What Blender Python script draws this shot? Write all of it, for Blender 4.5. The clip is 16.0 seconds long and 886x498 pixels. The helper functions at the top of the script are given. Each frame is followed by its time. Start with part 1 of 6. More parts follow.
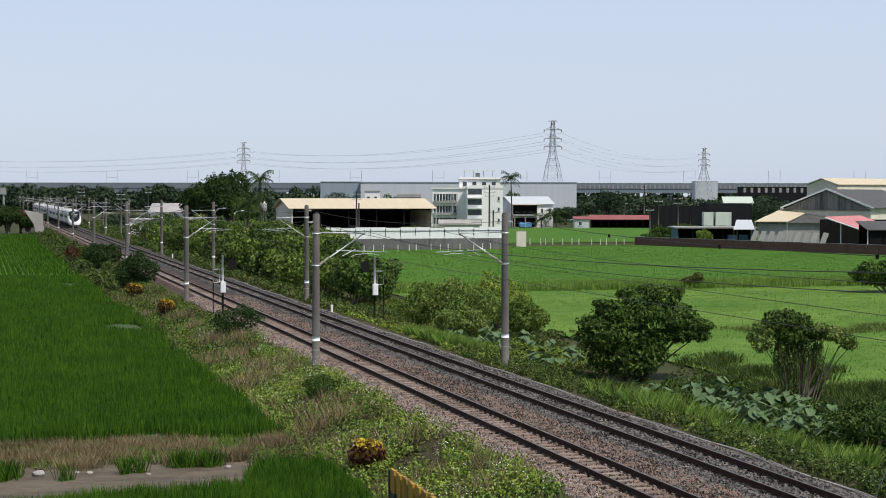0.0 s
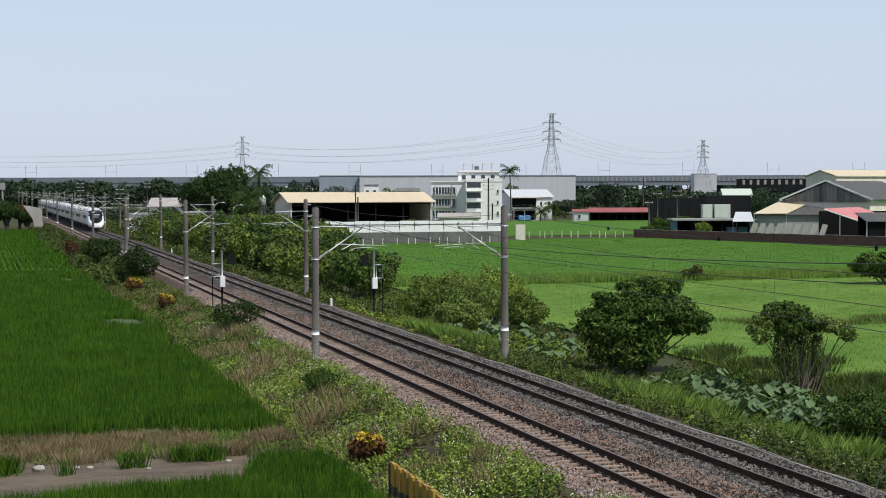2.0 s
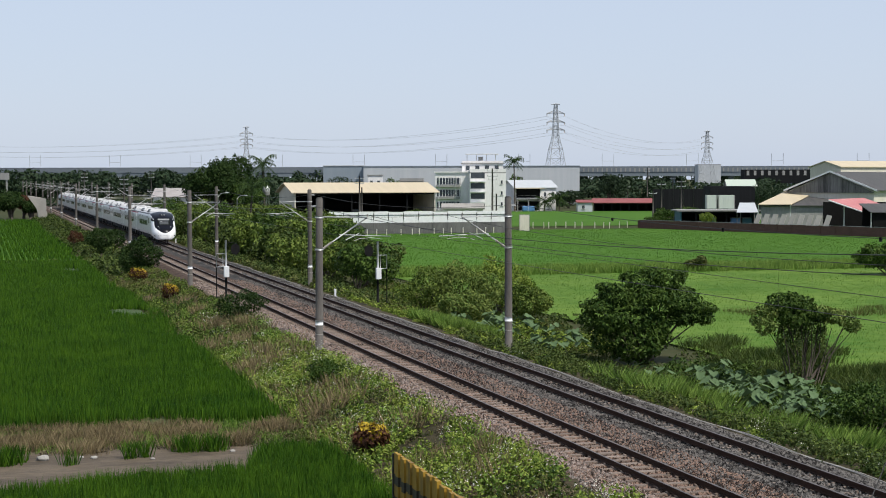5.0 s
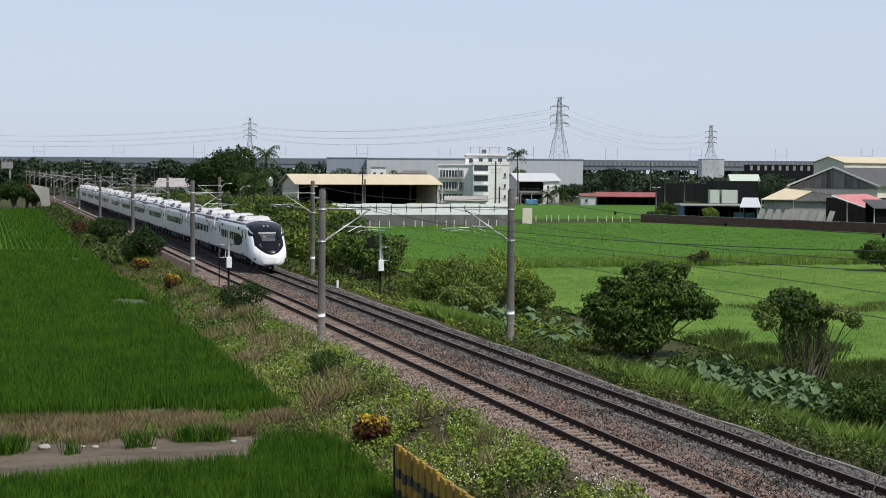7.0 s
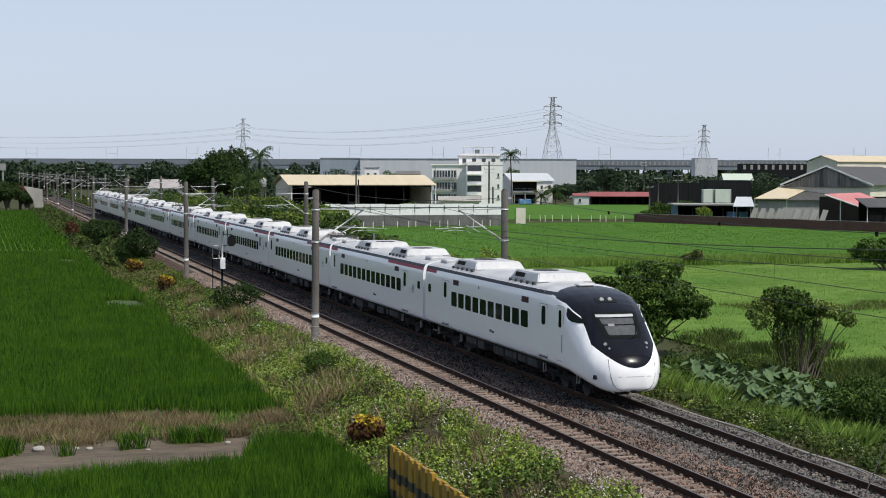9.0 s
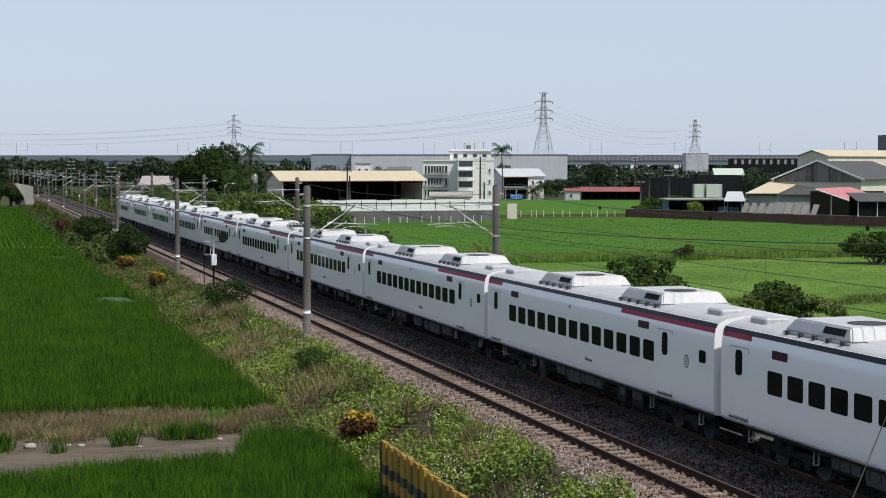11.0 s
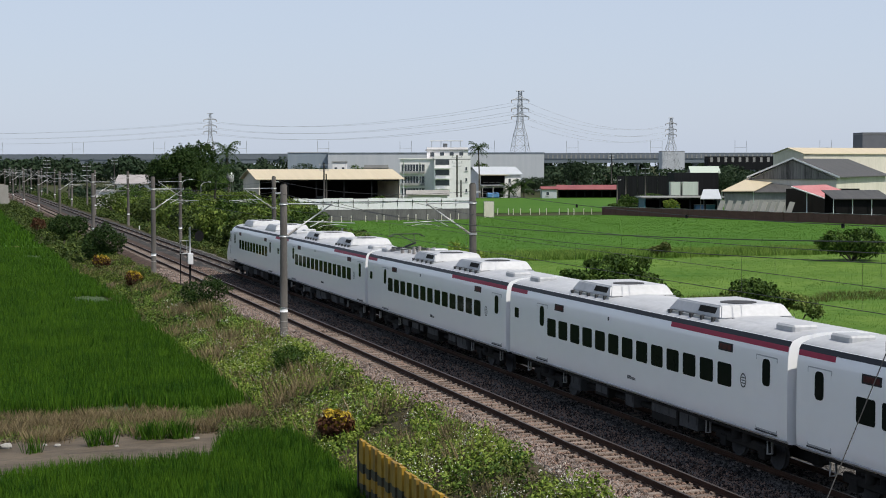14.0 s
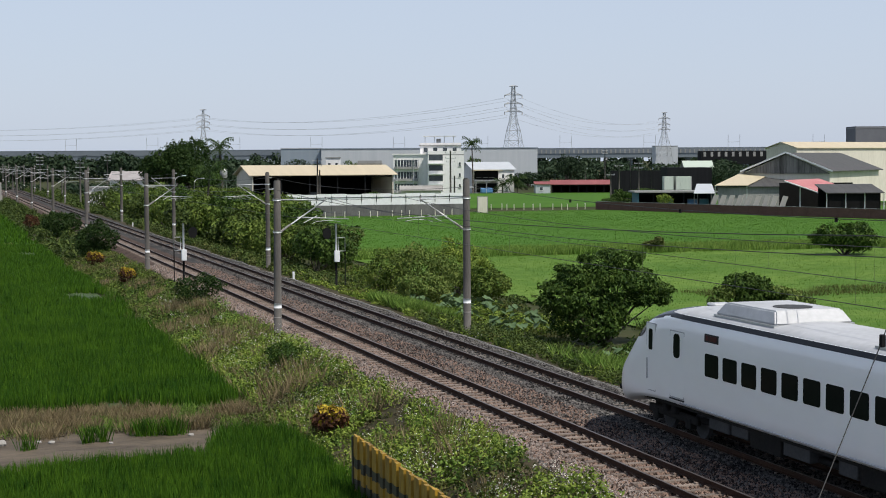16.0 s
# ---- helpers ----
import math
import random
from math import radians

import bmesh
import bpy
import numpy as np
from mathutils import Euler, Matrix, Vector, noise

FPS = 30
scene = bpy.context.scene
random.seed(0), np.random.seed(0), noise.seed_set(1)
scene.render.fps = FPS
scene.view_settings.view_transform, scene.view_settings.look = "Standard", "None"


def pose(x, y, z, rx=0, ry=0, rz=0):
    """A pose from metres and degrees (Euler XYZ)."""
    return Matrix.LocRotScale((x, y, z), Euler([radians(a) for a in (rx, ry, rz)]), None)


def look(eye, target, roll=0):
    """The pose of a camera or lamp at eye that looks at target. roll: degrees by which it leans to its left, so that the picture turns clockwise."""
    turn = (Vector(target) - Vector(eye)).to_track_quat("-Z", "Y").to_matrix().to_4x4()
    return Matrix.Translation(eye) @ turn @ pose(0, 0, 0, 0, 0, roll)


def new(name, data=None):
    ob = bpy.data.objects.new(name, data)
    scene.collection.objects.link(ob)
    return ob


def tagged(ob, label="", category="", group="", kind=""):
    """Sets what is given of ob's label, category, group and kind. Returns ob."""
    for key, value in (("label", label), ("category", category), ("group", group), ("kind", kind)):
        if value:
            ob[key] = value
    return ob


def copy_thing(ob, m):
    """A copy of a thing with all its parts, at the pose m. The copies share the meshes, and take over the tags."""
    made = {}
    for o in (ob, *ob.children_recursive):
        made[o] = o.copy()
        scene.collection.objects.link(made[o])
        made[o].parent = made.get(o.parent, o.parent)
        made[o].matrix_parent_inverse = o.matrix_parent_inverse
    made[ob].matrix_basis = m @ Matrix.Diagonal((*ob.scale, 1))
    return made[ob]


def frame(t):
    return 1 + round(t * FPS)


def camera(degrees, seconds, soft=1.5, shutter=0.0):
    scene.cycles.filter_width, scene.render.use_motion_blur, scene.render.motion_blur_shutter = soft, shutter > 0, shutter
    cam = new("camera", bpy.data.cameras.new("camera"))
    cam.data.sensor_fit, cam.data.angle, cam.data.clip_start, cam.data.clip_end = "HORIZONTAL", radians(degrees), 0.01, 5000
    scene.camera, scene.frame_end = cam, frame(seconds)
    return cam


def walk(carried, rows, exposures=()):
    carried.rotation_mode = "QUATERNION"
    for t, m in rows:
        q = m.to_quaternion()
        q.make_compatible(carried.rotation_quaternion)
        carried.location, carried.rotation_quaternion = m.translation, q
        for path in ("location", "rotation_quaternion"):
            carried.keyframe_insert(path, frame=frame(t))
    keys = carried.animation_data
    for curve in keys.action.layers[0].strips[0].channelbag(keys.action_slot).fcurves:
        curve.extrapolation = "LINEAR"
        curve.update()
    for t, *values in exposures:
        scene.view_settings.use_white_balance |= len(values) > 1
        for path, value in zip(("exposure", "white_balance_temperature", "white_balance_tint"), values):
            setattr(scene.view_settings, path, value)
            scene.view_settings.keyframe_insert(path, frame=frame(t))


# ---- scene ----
EYE = (0.0, 0.0, 7.81)                 # on a road bridge, beside the line; z = 0 is the top of the rails
cam = camera(30.82, 16.0, soft=1.0, shutter=0.0)
# seconds, turn to the right of the line, tilt, lean (degrees)
TURNS = [(0, 16.125, -1.987, 0.076), (0.5, 16.163, -1.979, 0.027), (1, 16.198, -2.019, -0.228), (1.5, 16.163, -2.115, -0.194), (2, 16.152, -2.224, -0.168), (2.5, 16.179, -2.302, -0.171), (3, 16.129, -2.345, -0.317), (3.5, 16.070, -2.360, -0.158), (4, 16.022, -2.404, -0.151), (6.5, 15.885, -2.815, 0.123), (7, 15.919, -2.832, 0.363), (7.5, 15.993, -2.849, 0.311), (8, 16.056, -2.850, 0.286), (8.5, 16.109, -2.802, 0.229), (9, 16.144, -2.822, 0.162), (11.5, 16.560, -3.022, -0.006), (12, 16.717, -3.055, 0.046), (12.5, 16.847, -3.074, 0.008), (13, 16.977, -3.090, -0.126), (13.5, 17.106, -3.083, -0.174), (14, 17.272, -3.038, -0.105), (14.5, 17.357, -3.041, -0.253), (15, 17.424, -3.110, -0.301), (15.5, 17.457, -3.171, -0.298), (16, 17.495, -3.202, -0.306)]


def heading(turn, tilt):
    a, b = radians(turn), radians(tilt)
    return (EYE[0] + 100 * math.sin(a) * math.cos(b), EYE[1] + 100 * math.cos(a) * math.cos(b), EYE[2] + 100 * math.sin(b))


walk(cam, [(t, look(EYE, heading(a, b), c)) for t, a, b, c in TURNS], exposures=[(0.0, 0.03), (7.0, 0.0), (16.0, -0.07)])

# ---- light: hazy high sun, on the far side of the line ----
SUN_AZ, SUN_EL = 146.0, 56.0           # degrees clockwise from +y, and above the horizon
sky_world = bpy.data.worlds.new("sky")
scene.world = sky_world
sky_world.use_nodes = True
wn = sky_world.node_tree
sky = wn.nodes.new("ShaderNodeTexSky")
sky.sky_type, sky.sun_disc = "NISHITA", False
sky.sun_elevation, sky.sun_rotation = radians(SUN_EL), radians(SUN_AZ)
sky.air_density, sky.dust_density, sky.ozone_density, sky.altitude = 1.0, 1.0, 1.5, 0
# a bright, even summer haze veils the clear sky
dim = wn.nodes.new("ShaderNodeVectorMath")
dim.operation = "SCALE"
dim.inputs["Scale"].default_value = 0.10
wn.links.new(sky.outputs[0], dim.inputs[0])
veil = wn.nodes.new("ShaderNodeMix")
veil.data_type = "RGBA"
# the haze lies thick over the horizon and thins out overhead
wg = wn.nodes.new("ShaderNodeTexCoord")
wsep = wn.nodes.new("ShaderNodeSeparateXYZ")
wn.links.new(wg.outputs["Generated"], wsep.inputs[0])
thin = wn.nodes.new("ShaderNodeMapRange")
thin.inputs["From Min"].default_value, thin.inputs["From Max"].default_value = 0.15, 0.75
thin.inputs["To Min"].default_value, thin.inputs["To Max"].default_value = 0.74, 0.24
wn.links.new(wsep.outputs["Z"], thin.inputs["Value"])
wn.links.new(thin.outputs["Result"], veil.inputs["Factor"])
wn.links.new(dim.outputs[0], veil.inputs["A"])
veil.inputs["B"].default_value = (0.645, 0.735, 0.91, 1)
wn.links.new(veil.outputs["Result"], wn.nodes["Background"].inputs[0])
wn.nodes["Background"].inputs[1].default_value = 1.0
sun_lamp = bpy.data.lights.new("sun", "SUN")
sun_lamp.energy, sun_lamp.angle, sun_lamp.color = 4.6, radians(1.2), (1.0, 0.95, 0.86)
sun = new("sun", sun_lamp)
sd = Vector((math.sin(radians(SUN_AZ)) * math.cos(radians(SUN_EL)), math.cos(radians(SUN_AZ)) * math.cos(radians(SUN_EL)), math.sin(radians(SUN_EL))))
sun.matrix_world = look(sd * 200, (0, 0, 0))


# ---- materials ----
def mat(name, c1, c2=None, scale=1.0, fine=25.0, rough=0.8, metal=0.0, bump=0.3, spec=0.5, island=0.0, each=0.0, streak=None, coat=0.0, through_light=0.0):
    """Two tones mixed by a broad and a fine noise, with relief. island, each: spread of tone by mesh island, by object."""
    m = bpy.data.materials.new(name)
    m.use_nodes = True
    n, l = m.node_tree.nodes, m.node_tree.links
    p = n["Principled BSDF"]
    c2 = c2 or tuple(0.8 * v for v in c1)
    tc = n.new("ShaderNodeTexCoord")
    vec = tc.outputs["Object"]
    if streak:
        mp = n.new("ShaderNodeMapping")
        mp.inputs["Scale"].default_value = streak
        l.new(vec, mp.inputs["Vector"])
        vec = mp.outputs["Vector"]
    broad = n.new("ShaderNodeTexNoise")
    broad.inputs["Scale"].default_value, broad.inputs["Detail"].default_value, broad.inputs["Roughness"].default_value = scale, 5, 0.65
    grain = n.new("ShaderNodeTexNoise")
    grain.inputs["Scale"].default_value, grain.inputs["Detail"].default_value = fine, 4
    for t in (broad, grain):
        l.new(vec, t.inputs["Vector"])
    add = n.new("ShaderNodeMath")
    add.operation = "MULTIPLY_ADD"
    l.new(grain.outputs["Fac"], add.inputs[0])
    add.inputs[1].default_value = 0.6
    l.new(broad.outputs["Fac"], add.inputs[2])
    fac = add.outputs[0]
    ramp = n.new("ShaderNodeMapRange")
    ramp.inputs["From Min"].default_value, ramp.inputs["From Max"].default_value = 0.55, 1.05
    l.new(fac, ramp.inputs["Value"])
    fac = ramp.outputs["Result"]
    for amount, kind in ((island, "geo"), (each, "ob")):
        if amount:
            if kind == "geo":
                r = n.new("ShaderNodeNewGeometry").outputs["Random Per Island"]
            else:
                r = n.new("ShaderNodeObjectInfo").outputs["Random"]
            k = n.new("ShaderNodeMath")
            k.operation = "MULTIPLY_ADD"
            l.new(r, k.inputs[0])
            k.inputs[1].default_value = amount
            l.new(fac, k.inputs[2])
            k2 = n.new("ShaderNodeMath")
            k2.operation = "SUBTRACT"
            l.new(k.outputs[0], k2.inputs[0])
            k2.inputs[1].default_value = amount / 2
            fac = k2.outputs[0]
    mix = n.new("ShaderNodeMix")
    mix.data_type = "RGBA"
    l.new(fac, mix.inputs["Factor"])
    mix.inputs["A"].default_value, mix.inputs["B"].default_value = (*c1, 1), (*c2, 1)
    l.new(mix.outputs["Result"], p.inputs["Base Color"])
    p.inputs["Roughness"].default_value, p.inputs["Metallic"].default_value = rough, metal
    p.inputs["Specular IOR Level"].default_value, p.inputs["Coat Weight"].default_value = spec, coat
    if bump:
        b = n.new("ShaderNodeBump")
        b.inputs["Strength"].default_value, b.inputs["Distance"].default_value = bump, 0.02
        l.new(grain.outputs["Fac"], b.inputs["Height"])
        l.new(b.outputs["Normal"], p.inputs["Normal"])
    if through_light:
        tr = n.new("ShaderNodeBsdfTranslucent")
        l.new(mix.outputs["Result"], tr.inputs["Color"])
        ms = n.new("ShaderNodeMixShader")
        ms.inputs[0].default_value = through_light
        l.new(p.outputs[0], ms.inputs[1])
        l.new(tr.outputs[0], ms.inputs[2])
        l.new(ms.outputs[0], n["Material Output"].inputs["Surface"])
    return m


def leafy(name, c1, c2, **k):
    return mat(name, c1, c2, scale=0.6, fine=3.0, rough=0.6, bump=0, spec=0.12, through_light=0.14, **{"island": 0.9, **k})


SOIL = mat("soil", (0.028, 0.045, 0.012), (0.06, 0.055, 0.028), 0.08, 2.5, 0.95, bump=0.6, spec=0.1)
# verge kept dark: shade in the gaps between weeds is in its colour
VERGE = mat("verge", (0.022, 0.026, 0.010), (0.080, 0.064, 0.042), 0.5, 8, 0.95, bump=0.8, spec=0.1)
MUD = mat("mud", (0.040, 0.030, 0.019), (0.140, 0.108, 0.074), 0.9, 9, 0.85, bump=1.0, streak=(0.3, 1, 1))
# both beds darker than their loose stones, painting the shaded gaps between
BALLAST = mat("ballast", (0.016, 0.015, 0.014), (0.075, 0.071, 0.067), 0.7, 17, 0.95, bump=1.0, spec=0.15)
BALLAST_RUST = mat("rust_stained_ballast", (0.024, 0.016, 0.013), (0.105, 0.072, 0.056), 0.7, 17, 0.95, bump=1.0, spec=0.15)
STONE = mat("stone", (0.008, 0.007, 0.007), (0.140, 0.131, 0.124), 0.5, 30, 0.9, bump=0.5, island=1.7, spec=0.15)
STONE_RUST = mat("rusty_stone", (0.018, 0.011, 0.008), (0.235, 0.158, 0.124), 0.5, 30, 0.9, bump=0.5, island=1.7, spec=0.15)
RAIL = mat("rusty_rail", (0.030, 0.017, 0.012), (0.065, 0.034, 0.022), 2, 40, 0.9, bump=0.4, spec=0.15)
RAIL_TOP = mat("polished_steel", (0.200, 0.160, 0.137), (0.150, 0.118, 0.099), 2, 40, 0.45, 0.8, bump=0.05)
SLEEPER = mat("sleeper_concrete", (0.105, 0.078, 0.062), (0.25, 0.20, 0.168), 1.5, 30, 0.9, bump=0.4, each=0.8)
CONCRETE = mat("concrete", (0.23, 0.22, 0.20), (0.36, 0.345, 0.32), 0.6, 14, 0.9, bump=0.35, streak=(1, 1, 0.3))
MAST = mat("mast_concrete", (0.060, 0.054, 0.048), (0.115, 0.107, 0.098), 1.2, 18, 0.9, bump=0.4, streak=(1, 1, 0.25), each=0.4)
GALV = mat("galvanised_steel", (0.42, 0.43, 0.43), (0.55, 0.56, 0.56), 3, 40, 0.5, 0.6, bump=0.1)
WHITE = mat("white_paint", (0.74, 0.75, 0.76), (0.62, 0.63, 0.64), 1.5, 20, 0.6, bump=0.1)
BLACK = mat("black_paint", (0.008, 0.008, 0.009), (0.014, 0.014, 0.014), 2, 20, 0.8, bump=0.1, spec=0.1)
WIRE = mat("wire", (0.03, 0.03, 0.03), (0.05, 0.048, 0.045), 2, 20, 0.6, 0.4, bump=0)
CERAMIC = mat("insulator", (0.24, 0.225, 0.21), (0.36, 0.34, 0.32), 2, 20, 0.35, bump=0)
TRAIN_WHITE = mat("train_white", (0.87, 0.875, 0.885), (0.83, 0.835, 0.845), 0.5, 3, 0.28, bump=0.015, coat=0.4, streak=(1, 0.4, 1))
TRAIN_ROOF = mat("roof_white", (0.50, 0.505, 0.52), (0.36, 0.365, 0.375), 0.6, 6, 0.5, bump=0.03)
TRAIN_DARK = mat("train_dark_band", (0.007, 0.008, 0.014), (0.010, 0.012, 0.017), 1, 10, 0.5, bump=0.0, spec=0.2)
TRAIN_MASK = mat("train_face_mask", (0.007, 0.008, 0.012), (0.010, 0.011, 0.015), 1, 10, 0.25, bump=0.0, spec=0.14)
TRAIN_RED = mat("train_red", (0.36, 0.020, 0.065), (0.32, 0.017, 0.055), 1, 10, 0.5, bump=0, spec=0.25)
TRAIN_GLASS = mat("train_window_glass", (0.008, 0.010, 0.010), (0.012, 0.014, 0.013), 1, 10, 0.12, bump=0, spec=0.04)
SEAM = mat("seam_grey", (0.34, 0.345, 0.36), (0.42, 0.43, 0.44), 1, 10, 0.6, bump=0)
UNDER = mat("underframe", (0.010, 0.010, 0.011), (0.024, 0.023, 0.021), 1, 12, 0.9, bump=0.2, spec=0.15)
UNDER_BOX = mat("equipment_grey", (0.034, 0.036, 0.040), (0.075, 0.076, 0.078), 1, 12, 0.8, bump=0.2, spec=0.2)
RUBBER = mat("gangway_rubber", (0.05, 0.05, 0.052), (0.08, 0.08, 0.08), 2, 20, 0.8)
LIGHT_LENS = mat("headlight_lens", (0.20, 0.205, 0.21), (0.26, 0.265, 0.27), 1, 10, 0.1, bump=0)
GLASS_HAZE = mat("glass_haze", (0.05, 0.053, 0.056), (0.085, 0.09, 0.093), 6, 20, 0.25, bump=0)
DISPLAY = mat("display_glass", (0.010, 0.008, 0.008), (0.10, 0.02, 0.015), 7, 30, 0.6, bump=0, spec=0.15)


# ---- mesh helpers ----
def part(name, bm, material, parent, label=""):
    me = bpy.data.meshes.new(name)
    bm.to_mesh(me)
    bm.free()
    for m in (material if isinstance(material, (list, tuple)) else [material]):
        me.materials.append(m)
    ob = new(name, me)
    ob.parent = parent
    return tagged(ob, label)


def thing(name, label, category, group="", kind="", m=None):
    ob = tagged(new(name), label, category, group, kind)
    if m is not None:
        ob.matrix_basis = m
    return ob


def single(name, bm, material, label, category="", group="", kind=""):
    return tagged(part(name, bm, material, None), label, category, group, kind)


def box(bm, x0, x1, y0, y1, z0, z1, bevel=0.0, mi=0):
    v = [bm.verts.new((x, y, z)) for x in (x0, x1) for y in (y0, y1) for z in (z0, z1)]
    fs = [bm.faces.new([v[i] for i in q]) for q in ((0, 1, 3, 2), (4, 6, 7, 5), (0, 4, 5, 1), (2, 3, 7, 6), (0, 2, 6, 4), (1, 5, 7, 3))]
    for f in fs:
        f.material_index = mi
    if bevel:
        es = list({e for f in fs for e in f.edges})
        bmesh.ops.bevel(bm, geom=es, offset=bevel, segments=1, affect="EDGES", material=-1)
    return v


def cube(x0, x1, y0, y1, z0, z1, bevel=0.0):
    bm = bmesh.new()
    box(bm, x0, x1, y0, y1, z0, z1, bevel)
    return bm


def prism(bm, ring_a, ring_b, mi=0, caps=True):
    a, b = [bm.verts.new(p) for p in ring_a], [bm.verts.new(p) for p in ring_b]
    n = len(a)
    fs = [bm.faces.new((a[i], a[(i + 1) % n], b[(i + 1) % n], b[i])) for i in range(n)]
    if caps:
        fs += [bm.faces.new(a[::-1]), bm.faces.new(b)]
    for f in fs:
        f.material_index = mi
    return fs


def tube(bm, pts, radii, n=8, mi=0, smooth=True):
    pts = [Vector(p) for p in pts]
    if not isinstance(radii, (list, tuple)):
        radii = [radii] * len(pts)
    rings = []
    for i, (p, r) in enumerate(zip(pts, radii)):
        d = (pts[min(i + 1, len(pts) - 1)] - pts[max(i - 1, 0)]).normalized()
        side = d.cross(Vector((0, 0, 1)) if abs(d.z) < 0.9 else Vector((1, 0, 0))).normalized()
        up = side.cross(d)
        rings.append([bm.verts.new(p + r * (math.cos(k * math.tau / n) * side + math.sin(k * math.tau / n) * up)) for k in range(n)])
    for a, b in zip(rings, rings[1:]):
        for k in range(n):
            f = bm.faces.new((a[k], a[(k + 1) % n], b[(k + 1) % n], b[k]))
            f.material_index, f.smooth = mi, smooth
    for ring, way in ((rings[0], 1), (rings[-1], -1)):
        bm.faces.new(ring[::way]).material_index = mi


def pipe(pts, r, n=8):
    bm = bmesh.new()
    tube(bm, pts, r, n)
    return bm


def fast_mesh(name, verts, k, material, parent=None, smooth=False, mi=None):
    """A mesh of faces with k corners each that share no corner; verts: (faces * k, 3)."""
    verts = np.ascontiguousarray(verts, dtype=np.float32)
    n = len(verts)
    me = bpy.data.meshes.new(name)
    me.vertices.add(n)
    me.vertices.foreach_set("co", verts.ravel())
    me.loops.add(n)
    me.loops.foreach_set("vertex_index", np.arange(n, dtype=np.int32))
    me.polygons.add(n // k)
    me.polygons.foreach_set("loop_start", np.arange(0, n, k, dtype=np.int32))
    if mi is not None:
        me.polygons.foreach_set("material_index", mi.astype(np.int32))
    me.update(calc_edges=True)
    for m in (material if isinstance(material, (list, tuple)) else [material]):
        me.materials.append(m)
    ob = new(name, me)
    ob.parent = parent
    return ob


def grid_sheet(name, xs, ys, zf, material, label, category, kind="structure"):
    X, Y = np.meshgrid(xs, ys)
    Z = zf(X, Y)
    v = np.stack([X, Y, Z], -1).reshape(-1, 3)
    nx, ny = len(xs), len(ys)
    idx = np.arange(nx * ny).reshape(ny, nx)
    f = np.stack([idx[:-1, :-1], idx[:-1, 1:], idx[1:, 1:], idx[1:, :-1]], -1).reshape(-1, 4)
    me = bpy.data.meshes.new(name)
    me.from_pydata(v.tolist(), [], f.tolist())
    me.polygons.foreach_set("use_smooth", [True] * len(f))
    me.materials.append(material)
    return tagged(new(name, me), label, category, kind=kind)


rng = np.random.default_rng(7)


# ---- ground, embankment, ballast ----
GROUND = -1.35
NEAR_T, FAR_T = 17.20, 20.815          # centre lines of the two tracks
xs_g = np.concatenate([np.linspace(-3000, -60, 12), np.linspace(-40, 160, 61), np.linspace(200, 4000, 14)])
ys_g = np.concatenate([np.linspace(-400, 0, 8), np.linspace(10, 320, 94), np.linspace(340, 4600, 24)])
grid_sheet("ground", xs_g, ys_g, lambda x, y: GROUND - 0.03 + 0.05 * np.sin(x * 0.9) * np.sin(y * 0.7) * (y < 320), SOIL, "flat grassy farmland with earth showing between the fields", "ground")


def extrude_profile(name, profile, ys, material, label, category, wob=0.0, kind="structure"):
    px, pz = np.array([p[0] for p in profile]), np.array([p[1] for p in profile])

    def zf(x, y):
        z = np.interp(x, px, pz)
        return z + wob * (np.sin(x * 5.1 + y * 1.7) * np.sin(y * 2.9 - x * 3.1) + np.sin(x * 11 + y * 7.3) * 0.5)
    xs = np.unique(np.concatenate([px, np.linspace(px[0], px[-1], 40)]))
    return grid_sheet(name, xs, ys, zf, material, label, category, kind)


ys_line = np.concatenate([np.arange(-10, 150, 0.5), np.arange(150, 400, 2.0), np.arange(400, 1500, 25.0)])
extrude_profile("embankment", [(10.2, -1.5), (11.2, -1.25), (12.8, -0.95), (14.2, -0.5), (15.2, -0.36), (16, -0.4), (22.2, -0.4), (23.1, -0.42), (24.5, -0.6), (26.0, -1.0), (27.4, -1.5)],
                ys_line, VERGE, "low grassy railway embankment", "embankment", 0.05)
extrude_profile("ballast_bed", [(14.9, -0.48), (15.5, -0.36), (15.95, -0.24), (16.4, -0.225), (18.0, -0.225), (18.6, -0.22), (19.2, -0.22)], ys_line, BALLAST_RUST, "rust-stained crushed stone ballast under the near track", "ballast", 0.012)
extrude_profile("ballast_bed", [(18.9, -0.225), (19.3, -0.21), (19.9, -0.205), (21.7, -0.21), (22.3, -0.22), (22.75, -0.34), (23.4, -0.48)], ys_line, BALLAST, "grey crushed stone ballast under the far track", "ballast", 0.012)


